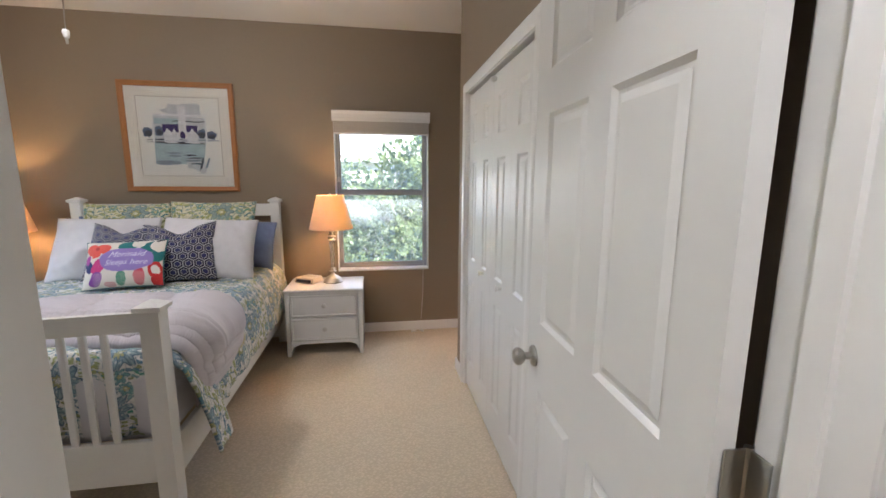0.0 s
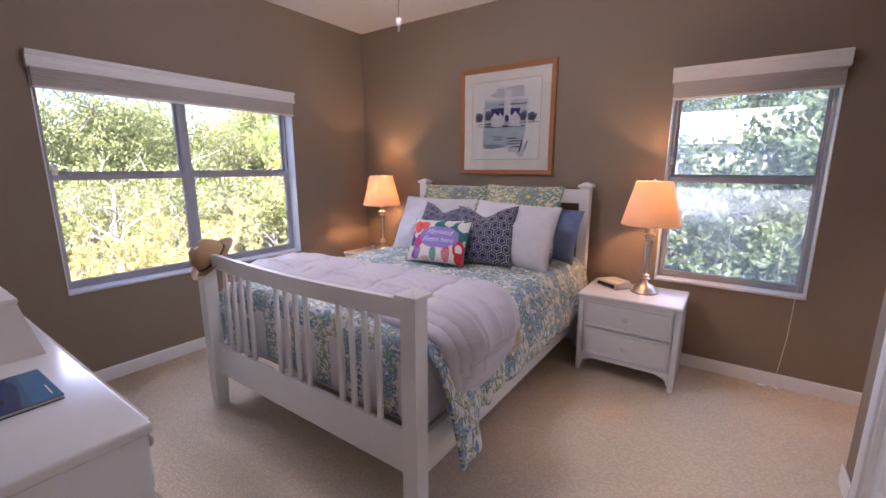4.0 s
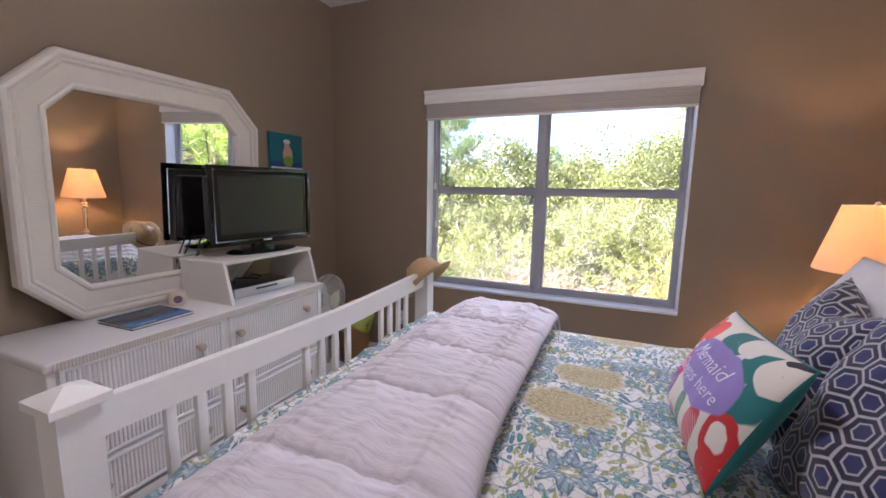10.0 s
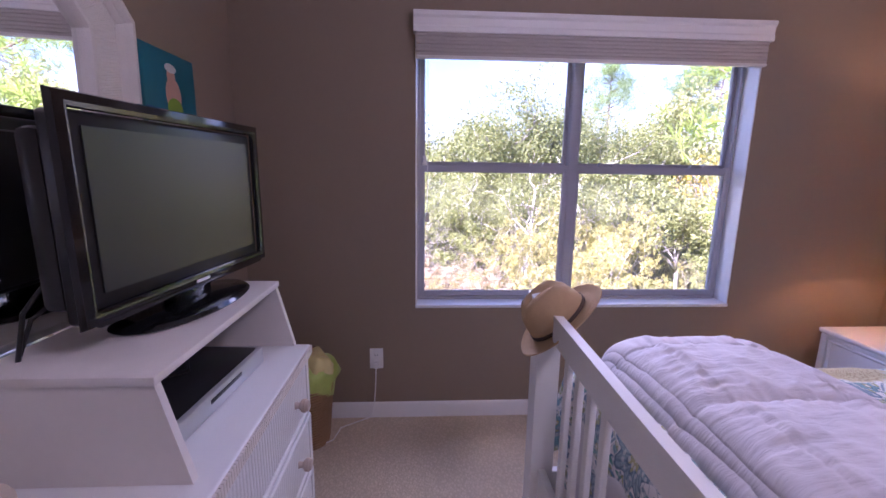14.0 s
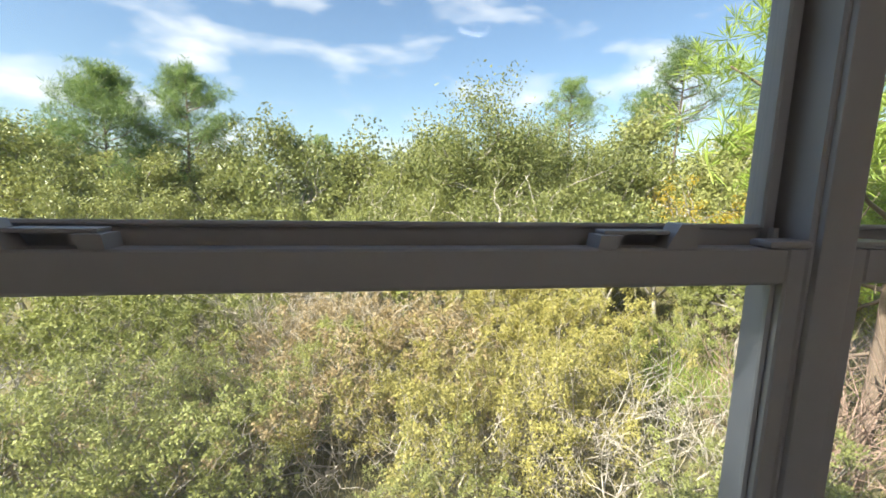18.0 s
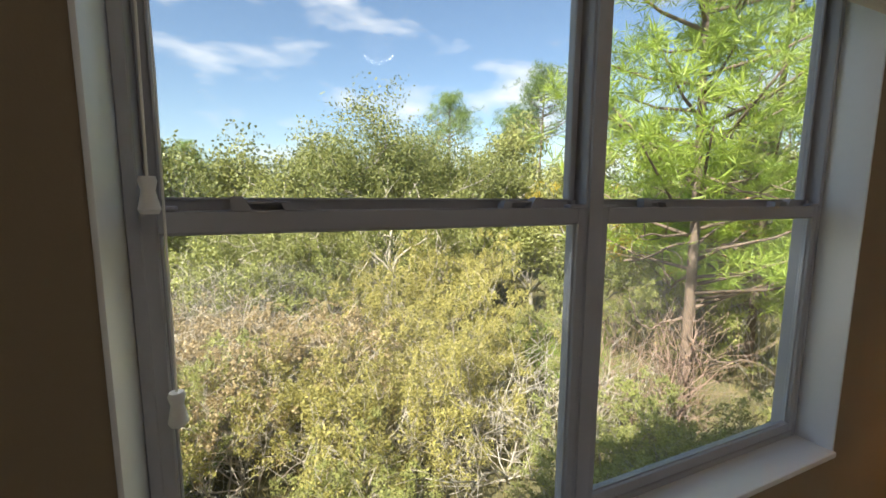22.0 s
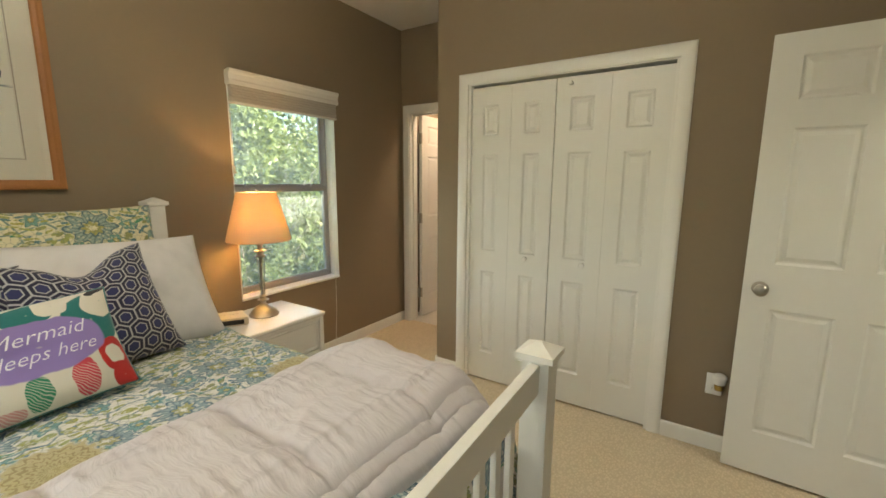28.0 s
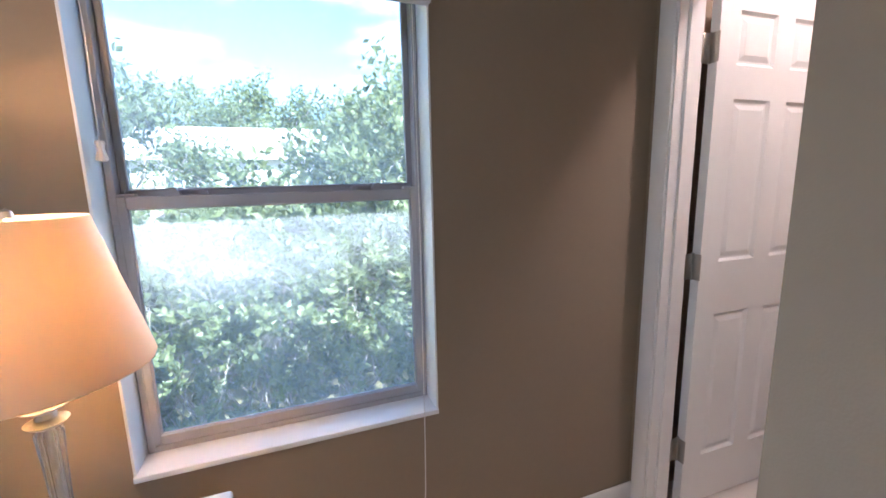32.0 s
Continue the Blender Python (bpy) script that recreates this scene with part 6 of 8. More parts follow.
OCT = octagon(1.144, 1.124, 0.185, 0)
prof = [(0.0, 0.0), (0.0, 0.052), (0.010, 0.066), (0.024, 0.070), (0.032, 0.064), (0.036, 0.056), (0.044, 0.062), (0.052, 0.056), (0.056, 0.048), (0.120, 0.038), (0.124, 0.046), (0.134, 0.048), (0.142, 0.042), (0.148, 0.030), (0.148, 0.0)]
for i in range(8):
    a, b = Vector(OCT[i]), Vector(OCT[(i + 1) % 8])
    pa, pb = Vector(OCT[i - 1]), Vector(OCT[(i + 2) % 8])
    bm = bmesh.new()
    nrm = Vector((0, 1, 0))
    rings = []
    for p, d0, d1 in ((a, (a - pa).normalized(), (b - a).normalized()), (b, (b - a).normalized(), (pb - b).normalized())):
        s0, s1 = nrm.cross(d0), nrm.cross(d1)
        side = (s0 + s1).normalized()
        side *= 1 / side.dot(s1)
        rings.append([bm.verts.new(p + side * q + nrm * o) for q, o in prof])
    for k in range(len(prof) - 1):
        if k != 8:
            bm.faces.new((rings[0][k], rings[0][k + 1], rings[1][k + 1], rings[1][k]))
    # the wicker field: fine ribs laid across the side
    ribs = int((b - a).length / 0.0065)
    last = (rings[0][8], rings[0][9])
    for q in range(1, 2 * ribs + 1):
        f_ = q / (2 * ribs)
        row = (rings[1][8], rings[1][9]) if q == 2 * ribs else tuple(bm.verts.new(rings[0][w].co.lerp(rings[1][w].co, f_) + nrm * (0.0014 * (q % 2) + 0.0006 * noise.noise(Vector((q * 0.7, w, i))))) for w in (8, 9))
        bm.faces.new((last[0], last[1], row[1], row[0]))
        last = row
    bm.faces.new(rings[0])
    bm.faces.new(rings[1])
    part("frame_side", bm, MFRAME, mir, smooth=30)
inner = octagon(1.144 - 0.27, 1.124 - 0.27, 0.185 - 0.08, 0.026)
bm = bmesh.new()
fr_ = [bm.verts.new((x, 0.026, z + 0.135)) for x, y, z in inner]
bk_ = [bm.verts.new((x, 0.016, z + 0.135)) for x, y, z in inner]
bm.faces.new(fr_)
bm.faces.new(bk_)
for i in range(8):
    bm.faces.new((fr_[i], fr_[(i + 1) % 8], bk_[(i + 1) % 8], bk_[i]))
part("mirror_glass", bm, SILVER, mir, "clear silvered glass", smooth=False)

# television riser
hutch = empty("tv_riser", "white open-fronted riser shelf on the dresser", "riser", pose(0, 0, DZ + 0.001))
WLAM = mat("white_laminate", (0.72, 0.67, 0.62), 0.45, 0, 4, 0.06, 40, 0.03, 120)
for x0, x1, t in ((0.797, 0.805, -1), (1.422, 1.424, 1)):
    bm = bmesh.new()
    pts = [(x0, -3.010, 0.0), (x0, -3.375, 0.0), (x1, -3.375, 0.198), (x1, -3.056, 0.198)]
    a = [bm.verts.new(p) for p in pts]
    b = [bm.verts.new((p[0] - 0.018 * t, p[1], p[2])) for p in pts]
    for k in range(4):
        bm.faces.new((a[k], a[(k + 1) % 4], b[(k + 1) % 4], b[k]))
    bm.faces.new(a)
    bm.faces.new(b)
    part("side", bm, WLAM, hutch, smooth=False)
part("top", box(0.800, -3.378, 0.198, 1.428, -3.052, 0.216, 0.003), WLAM, hutch)

# television
SCREEN = mat("dark_lcd_screen", (0.030, 0.032, 0.028), 0.28, 0, 3, 0.05)
GLOSSB = mat("piano_black", (0.010, 0.010, 0.011), 0.08, 0, 4, 0.1)
tv = empty("television", "black flat-screen television on an oval foot", "television", pose(1.041, -3.172, DZ + 0.218, 0, 0, 173.3))
TW, TH0, TH1 = 0.300, 0.052, 0.452
part("cabinet", box(-TW, 0.0, TH0, TW, 0.058, TH1, 0.010, 3), BLACK, tv)
bm = bmesh.new()
add_box(bm, -0.30, 0.055, TH0 + 0.025, 0.30, 0.105, TH1 - 0.03, 0.016)
part("back_cover", bm, BLACK, tv)
fr = [(0.0, 0.0), (0.002, 0.012), (0.010, 0.016), (0.026, 0.012), (0.030, 0.0)]
part("bezel", sweep(fr, [(TW, 0.0, TH0 + 0.034), (TW, 0.0, TH1), (-TW, 0.0, TH1), (-TW, 0.0, TH0 + 0.034)][::-1], close=True, normal=(0, -1, 0)), GLOSSB, tv, "glossy black bezel", smooth=40)
part("chin", box(-TW, -0.014, TH0, TW, 0.002, TH0 + 0.036, 0.006), GLOSSB, tv, "glossy lower strip")
part("screen", box(-TW + 0.028, -0.004, TH0 + 0.062, TW - 0.028, -0.001, TH1 - 0.028), SCREEN, tv, smooth=False)
part("badge", box(-0.026, -0.0155, TH0 + 0.014, 0.026, -0.0135, TH0 + 0.022), LETTER, tv, "small pale maker's badge", smooth=False)
part("neck", box(-0.07, 0.010, 0.010, 0.07, 0.050, TH0 + 0.03, 0.010), GLOSSB, tv)
bm = lathe([(0.0, 0.0), (0.105, 0.0), (0.110, 0.005), (0.104, 0.013), (0.05, 0.021), (0.0, 0.023)], 40)
for v in bm.verts:
    v.co.x *= 2.0
    v.co.y = v.co.y * 1.0 + 0.03
part("foot", bm, GLOSSB, tv, "oval glossy foot")
bm = bmesh.new()
tube([(-0.26, 0.10, 0.16), (-0.31, 0.13, 0.08), (-0.345, 0.12, -0.02), (-0.36, 0.09, -0.12), (-0.35, 0.06, -0.20), (-0.34, 0.04, -0.226)], 0.0045, 8, bm)
tube([(-0.22, 0.10, 0.12), (-0.29, 0.14, 0.06), (-0.325, 0.14, -0.01), (-0.335, 0.11, -0.10), (-0.33, 0.08, -0.19), (-0.345, 0.07, -0.226)], 0.0045, 8, bm)
part("cable", bm, BLACK, tv, "black cables hanging behind")

SILVERP = mat("silver_plastic", (0.50, 0.51, 0.52), 0.3, 0.4, 10, 0.06)
dvd = empty("disc_player", "silver disc player on the riser's shelf", "disc player", pose(1.13, -3.20, DZ + 0.002, 0, 0, 176))
part("case", box(-0.20, -0.11, 0.006, 0.20, 0.11, 0.050, 0.004), BLACK, dvd)
bm = box(-0.20, -0.125, 0.004, 0.20, -0.108, 0.052, 0.004)
part("front", bm, SILVERP, dvd, "silver front with a tray slot")
part("tray", box(-0.07, -0.127, 0.030, 0.07, -0.124, 0.040, 0.001), BLACK, dvd)
part("cable_heap", tube([(-0.10, 0.02, 0.055), (-0.06, 0.06, 0.07), (0.0, 0.03, 0.062), (0.05, 0.07, 0.075), (0.09, 0.03, 0.06), (0.03, -0.01, 0.06), (-0.04, 0.02, 0.075)], 0.005, 8), BLACK, dvd, "coiled black cable")

# picture book
COVER = mat("deep_blue_cover", (0.015, 0.045, 0.13), 0.22, 0, 7, 0.6, 30)
mag = empty("picture_book", "large blue picture book lying on the dresser", "book", pose(1.722, -3.178, DZ + 0.001, 0, 0, 1))
part("pages", box(-0.129, -0.114, 0.002, 0.129, 0.114, 0.011, 0.001), PAPER, mag)
part("cover", box(-0.132, -0.117, 0.0110, 0.132, 0.117, 0.0130), COVER, mag, "glossy cover with dark sea shapes", smooth=False)
part("back_cover", box(-0.132, -0.117, 0.0, 0.132, 0.117, 0.002), COVER, mag, smooth=False)
bm = bmesh.new()
for k, (slot, pts) in enumerate((
        (3, [(-0.132, 0.062), (0.132, 0.050), (0.132, 0.117), (-0.132, 0.117)]),
        (1, [(-0.132, 0.040), (-0.03, 0.052), (0.132, 0.030), (0.132, 0.052), (-0.132, 0.066)]),
        (0, [(-0.132, -0.055), (-0.05, -0.005), (0.05, 0.012), (0.132, -0.030), (0.132, -0.070), (0.02, -0.060), (-0.132, -0.090)]),
        (1, [(-0.06, -0.085), (0.132, -0.095), (0.132, -0.117), (-0.10, -0.117)]),
        (2, [(0.02, 0.098), (0.10, 0.097), (0.10, 0.101), (0.02, 0.102)]))):
    blob(bm, pts, 0.00015 * k, slot)
for v in bm.verts:
    v.co = Vector((v.co.x, v.co.z, 0.0134 + v.co.y))
part("cover_art", bm, [mat("cover_black", (0.012, 0.014, 0.02), 0.25), mat("cover_teal", (0.03, 0.12, 0.22), 0.25), LETTER, mat("cover_sky", (0.05, 0.17, 0.34), 0.25, 0, 9, 0.3)], mag, "dark shoreline under a blue sky", smooth=False)

# scented wax jar
jar = empty("gift_soap", "cream wrapped soap with a violet round label", "soap", pose(1.520, -3.275, DZ + 0.001, 0, 0, -28))
bm = lathe([(0.0, 0.0), (0.033, 0.0), (0.040, 0.008), (0.042, 0.028), (0.041, 0.052), (0.035, 0.064), (0.018, 0.070), (0.0, 0.071)], 24)
part("wrapper", bm, mat("cream_tissue", (0.66, 0.58, 0.48), 0.6, 0, 30, 0.1, 200, 0.5, 80), jar)
part("label", move(lathe([(0.0, 0.0), (0.019, 0.0), (0.019, 0.002), (0.0, 0.002)], 20), pose(0, 0.0405, 0.034, -90, 0, 0)), mat("violet_label", (0.16, 0.08, 0.14), 0.5), jar, "round violet label")

# canvases on the south wall
TEAL = mat("teal_acrylic", (0.005, 0.13, 0.18), 0.5, 0, 9, 0.15, 120, 0.25, 200)
CINK = [TEAL] + [mat(n, c, 0.55, 0, 20, 0.12) for n, c in (("canvas_navy", (0.02, 0.05, 0.22)), ("canvas_sand", (0.56, 0.44, 0.36)), ("canvas_skin", (0.62, 0.36, 0.27)), ("canvas_red", (0.50, 0.02, 0.03)), ("canvas_yellow", (0.72, 0.36, 0.03)), ("canvas_white", (0.70, 0.68, 0.66)), ("canvas_green", (0.22, 0.36, 0.03)))]


def canvas(x, z, w, h, shapes, label):
    """A stretched canvas on the south wall with flat painted shapes; shapes run 0..1 from the west bottom corner as seen."""
    c = empty("wall_canvas", label, "painting", pose(x, YS + 0.001, z, 0, 0, 180), "canvases on the dresser wall")
    part("canvas", box(-w / 2, -0.022, -h / 2, w / 2, 0.0, h / 2, 0.003), TEAL, c)
    bm = bmesh.new()
    for k, (slot, pts) in enumerate(shapes):
        blob(bm, [((u - 0.5) * w, (v - 0.5) * h) for u, v in pts], -0.0224 - 0.0003 * k, slot)
    part("brushwork", bm, CINK, c, smooth=False)


def oval(cx, cy, rx, ry, n=20):
    return [(cx + rx * math.cos(2 * math.pi * k / n), cy + ry * math.sin(2 * math.pi * k / n)) for k in range(n)]


canvas(0.543, 1.612, 0.305, 0.255, [
    (1, [(0.01, 0.10), (0.99, 0.10), (0.99, 0.24), (0.01, 0.24)]), (6, [(0.01, 0.01), (0.99, 0.01), (0.99, 0.10), (0.01, 0.10)]),
    (3, oval(0.52, 0.44, 0.15, 0.24)), (3, oval(0.50, 0.68, 0.08, 0.12)), (7, oval(0.53, 0.26, 0.15, 0.15)), (6, oval(0.50, 0.79, 0.11, 0.06))],
    "small teal canvas of a round bather")
canvas(2.407, 1.515, 0.36, 0.345, [
    (1, [(0.01, 0.40), (0.99, 0.40), (0.99, 0.46), (0.01, 0.46)]), (6, [(0.01, 0.34), (0.99, 0.34), (0.99, 0.40), (0.01, 0.40)]), (2, [(0.01, 0.01), (0.99, 0.01), (0.99, 0.34), (0.01, 0.34)]),
    (5, [(0.01, 0.01), (0.99, 0.01), (0.99, 0.09), (0.75, 0.16), (0.35, 0.12), (0.01, 0.15)]),
    (3, oval(0.50, 0.40, 0.22, 0.28)), (4, oval(0.50, 0.47, 0.20, 0.09)), (6, [(0.30, 0.12), (0.68, 0.12), (0.66, 0.36), (0.32, 0.36)])] +
    [(1, [(0.32 + 0.06 * k, 0.12), (0.345 + 0.06 * k, 0.12), (0.345 + 0.06 * k, 0.36), (0.32 + 0.06 * k, 0.36)]) for k in range(6)] +
    [(5, oval(0.48, 0.78, 0.17, 0.05)), (5, oval(0.48, 0.82, 0.09, 0.07))],
    "teal beach canvas of a seated sunbather in yellow hat")

# the corner: a small fan and a waste basket
WHITEP = mat("white_plastic", (0.70, 0.70, 0.68), 0.4, 0, 8, 0.04)
dfan = empty("desk_fan", "white pedestal fan with a round wire guard", "fan", pose(0.42, -3.26, 0.0, 0, 0, 184))
part("base", lathe([(0.0, 0.0), (0.13, 0.0), (0.135, 0.012), (0.11, 0.026), (0.03, 0.045), (0.0, 0.05)], 32), WHITEP, dfan)
part("pole", lathe([(0.014, 0.03), (0.014, 0.51)], 14), WHITEP, dfan)
part("motor", move(lathe([(0.0, -0.03), (0.045, -0.03), (0.05, 0.02), (0.035, 0.09), (0.0, 0.10)], 24), pose(0, 0.02, 0.547, -90)), WHITEP, dfan)
FZ = 0.547
shell = [(0.052, -0.082), (0.130, -0.080), (0.178, -0.055), (0.188, -0.022), (0.176, 0.012), (0.120, 0.034), (0.045, 0.040)]
for sgn, name in ((0, "guard"), (1, "rear_guard")):
    g = bmesh.new()
    rows = shell[:4] if sgn == 0 else shell[3:]
    for k in range(72):
        a = 2 * math.pi * k / 72
        tube([(r * math.cos(a), y, FZ + r * math.sin(a)) for r, y in rows], 0.0013, 4, g)
    for r, y in rows:
        tube([(r * math.cos(0.2618 * k), y, FZ + r * math.sin(0.2618 * k)) for k in range(25)], 0.0024 if r > 0.18 else 0.0016, 5, g)
    part(name, g, WHITEP, dfan, "fine white wire guard")
part("hub", move(lathe([(0.0, 0.0), (0.056, 0.0), (0.054, 0.008), (0.030, 0.013), (0.0, 0.014)], 28), pose(0, -0.080, FZ, 90)), WHITEP, dfan, "round centre cap")
for k in range(3):
    g = bmesh.new()
    a0 = 2.094 * k
    pts = [(0.03, a0 - 0.2), (0.09, a0 - 0.5), (0.14, a0 - 0.2), (0.14, a0 + 0.35), (0.08, a0 + 0.5), (0.03, a0 + 0.3)]
    lo = [g.verts.new((r * math.cos(a), -0.03 - 0.03 * (a - a0), FZ + r * math.sin(a))) for r, a in pts]
    hi = [g.verts.new((r * math.cos(a), -0.027 - 0.03 * (a - a0), FZ + r * math.sin(a))) for r, a in pts]
    for i in range(6):
        g.faces.new((lo[i], lo[(i + 1) % 6], hi[(i + 1) % 6], hi[i]))
    g.faces.new(lo)
    g.faces.new(hi)
    part("blade", g, WHITEP, dfan)

WICKER = mat("brown_wicker", (0.30, 0.17, 0.075), 0.7, 0, 30, 0.3, 200, 0.9, 160)
BAG = mat("lime_plastic_bag", (0.42, 0.52, 0.10), 0.35, 0, 14, 0.2, 60)
BAG2 = mat("yellow_plastic_bag", (0.66, 0.56, 0.22), 0.35, 0, 14, 0.2)
bask = empty("waste_basket", "brown wicker basket lined with a lime bag", "basket", pose(0.195, -3.165, 0.0))
bm = bmesh.new()
for k in range(23):
    z = 0.008 + k * 0.0145
    r = 0.100 + 0.030 * k / 22 + 0.0015 * (k % 2)
    lathe([(r - 0.004, z - 0.007), (r + 0.003, z - 0.004), (r + 0.004, z), (r + 0.003, z + 0.004), (r - 0.004, z + 0.007)], 28, bm)
part("weave", bm, WICKER, bask, "woven brown rings", smooth=50)
part("bottom", lathe([(0.0, 0.002), (0.104, 0.002), (0.104, 0.010), (0.0, 0.010)], 24), WICKER, bask)
bm = lathe([(0.124, 0.27), (0.140, 0.325), (0.158, 0.375), (0.135, 0.420), (0.085, 0.435), (0.03, 0.405), (0.0, 0.40)], 48)
for v in bm.verts:
    v.co += Vector((wrinkle(v.co, 14, 0.02), wrinkle(v.co + Vector((3, 0, 0)), 14, 0.02), wrinkle(v.co + Vector((0, 5, 0)), 10, 0.04)))
part("bag", bm, BAG, bask, "crumpled lime bag", smooth=True)
for name, ox, oy, material, label in (("wrapper", 0.02, 0.055, BAG2, "yellow crumpled wrapper"), ("wrapper", -0.025, -0.035, mat("red_paper", (0.50, 0.05, 0.03), 0.45, 0, 16, 0.3, 70), "red crumpled paper")):
    bm = lathe([(0.0, 0.455), (0.045, 0.470), (0.075, 0.445), (0.085, 0.405)], 30)
    for v in bm.verts:
        v.co += Vector((ox + wrinkle(v.co + Vector((ox * 90, 0, 0)), 16, 0.035), oy + wrinkle(v.co + Vector((3, oy * 50, 0)), 16, 0.035), wrinkle(v.co + Vector((0, 5, ox * 70)), 14, 0.06)))
    part(name, bm, material, bask, label, smooth=True)

# ---------------------------------------------------------------- outdoors
GZ = -3.25


def leaf_mat(name, dark, light, trans=0.35, rough=0.42):
    """Leaf paint that varies from plant to plant and leaf to leaf, with light passing through."""
    m = bpy.data.materials.new(name)
    m.use_nodes = True
    n, l = m.node_tree.nodes, m.node_tree.links
    b = n["Principled BSDF"]
    b.inputs["Roughness"].default_value, b.inputs["Specular IOR Level"].default_value = rough, 0.5
    geo, info = n.new("ShaderNodeNewGeometry"), n.new("ShaderNodeObjectInfo")
    add = n.new("ShaderNodeMath")
    add.operation = "MULTIPLY_ADD"
    add.inputs[1].default_value = 0.65
    sc = n.new("ShaderNodeMath")
    sc.operation = "MULTIPLY"
    sc.inputs[1].default_value = 0.35
    l.new(info.outputs["Random"], sc.inputs[0])
    l.new(geo.outputs["Random Per Island"], add.inputs[0])
    l.new(sc.outputs[0], add.inputs[2])
    mix = n.new("ShaderNodeMix")
    mix.data_type = "RGBA"
    mix.inputs[6].default_value, mix.inputs[7].default_value = (*dark, 1), (*light, 1)
    l.new(add.outputs[0], mix.inputs[0])
    l.new(mix.outputs[2], b.inputs["Base Color"])
    tr = n.new("ShaderNodeBsdfTranslucent")
    l.new(mix.outputs[2], tr.inputs[0])
    ms = n.new("ShaderNodeMixShader")
    ms.inputs[0].default_value = trans
    l.new(b.outputs[0], ms.inputs[1])
    l.new(tr.outputs[0], ms.inputs[2])
    l.new(ms.outputs[0], n["Material Output"].inputs[0])
    return m


OAKLEAF = leaf_mat("oak_leaves", (0.110, 0.135, 0.035), (0.480, 0.480, 0.160), 0.35)
GOLDLEAF = leaf_mat("golden_shrub_leaves", (0.200, 0.180, 0.045), (0.660, 0.590, 0.190), 0.35, 0.6)
GREENLEAF = leaf_mat("green_shrub_leaves", (0.150, 0.170, 0.045), (0.560, 0.570, 0.190), 0.35, 0.6)
NEEDLE = leaf_mat("pine_needles", (0.090, 0.150, 0.040), (0.380, 0.480, 0.150), 0.45)
NEARNEEDLE = leaf_mat("bright_pine_needles", (0.150, 0.250, 0.028), (0.560, 0.660, 0.120), 0.45)
FARLEAF = leaf_mat("far_wood_leaves", (0.110, 0.140, 0.065), (0.290, 0.310, 0.150), 0.45)
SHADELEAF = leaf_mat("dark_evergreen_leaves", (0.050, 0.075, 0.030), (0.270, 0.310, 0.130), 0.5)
YELLOWLEAF = leaf_mat("yellow_turning_leaves", (0.30, 0.22, 0.02), (0.66, 0.48, 0.05), 0.35)
TANLEAF = leaf_mat("dry_tan_leaves", (0.26, 0.185, 0.085), (0.62, 0.49, 0.27), 0.3)
FROND = leaf_mat("palmetto_fronds", (0.090, 0.140, 0.035), (0.280, 0.330, 0.085), 0.4)
BARK = mat("grey_bark", (0.36, 0.32, 0.27), 0.9, 0, 8, 0.3, 60, 0.9, 40)
PINKTWIG = mat("dead_pine_twigs", (0.44, 0.30, 0.23), 0.9, 0, 8, 0.25, 60)
TWIG = mat("bleached_twigs", (0.52, 0.46, 0.38), 0.9, 0, 8, 0.25, 60)
PINEBARK = mat("pine_bark", (0.20, 0.145, 0.105), 0.9, 0, 6, 0.35, 40, 0.9, 30)
GROUND = mat("scrub_ground", (0.17, 0.15, 0.07), 0.95, 0, 0.35, 0.45, 3.0, 0.8, 6)
rng = np.random.default_rng(7)


def quads(name, verts, faces, material):
    me = bpy.data.meshes.new(name)
    me.from_pydata(verts, [], faces)
    me.materials.append(material)
    return new(name, me)


def leaf_arrays(centres, length, width, up=0.25, spread=0.0, r=None):
    """Diamond leaves at the given centres, turned every way: vertices and faces."""
    r = r or rng
    n = len(centres)
    c = np.asarray(centres, float) + r.normal(0, 1, (n, 3)) * spread
    d = r.normal(0, 1, (n, 3))
    d[:, 2] += up
    d /= np.linalg.norm(d, axis=1)[:, None]
    s = np.cross(d, r.normal(0, 1, (n, 3)))
    s /= np.linalg.norm(s, axis=1)[:, None] + 1e-9
    k = np.cross(d, s)
    ln = length * r.uniform(0.6, 1.3, (n, 1))
    w = width * r.uniform(0.7, 1.25, (n, 1))
    v = np.stack([c, c + d * ln * 0.5 + s * w * 0.5 + k * w * 0.12, c + d * ln, c + d * ln * 0.5 - s * w * 0.5 + k * w * 0.12], 1).reshape(-1, 3)
    f = np.arange(4 * n).reshape(n, 4)
    return v, f


def grow(r, base, aim, length, radius, level, twist=0.35, kids=4, out=None, tips=None):
    """Limbs that wander, taper and fork."""
    out = [] if out is None else out
    tips = [] if tips is None else tips
    pts, p, d = [Vector(base)], Vector(base), Vector(aim).normalized()
    steps = 5 if level else 4
    for k in range(steps):
        d = (d + Vector(r.normal(0, twist, 3)) * 0.6 + Vector((0, 0, 0.06))).normalized()
        p = p + d * (length / steps)
        pts.append(p.copy())
    out.append((pts, radius, radius * 0.45))
    if level == 0:
        tips.extend(pts[2:])
        return out, tips
    for k in range(kids):
        f = 0.45 + 0.55 * (k + 1) / kids
        q = pts[min(steps, int(f * steps))]
        side = Vector(r.normal(0, 1, 3))
        side.z = abs(side.z) * 0.5
        grow(r, q, d * 0.7 + side.normalized() * 0.9, length * r.uniform(0.55, 0.8), radius * 0.5, level - 1, twist, kids, out, tips)
    tips.append(pts[-1])
    return out, tips


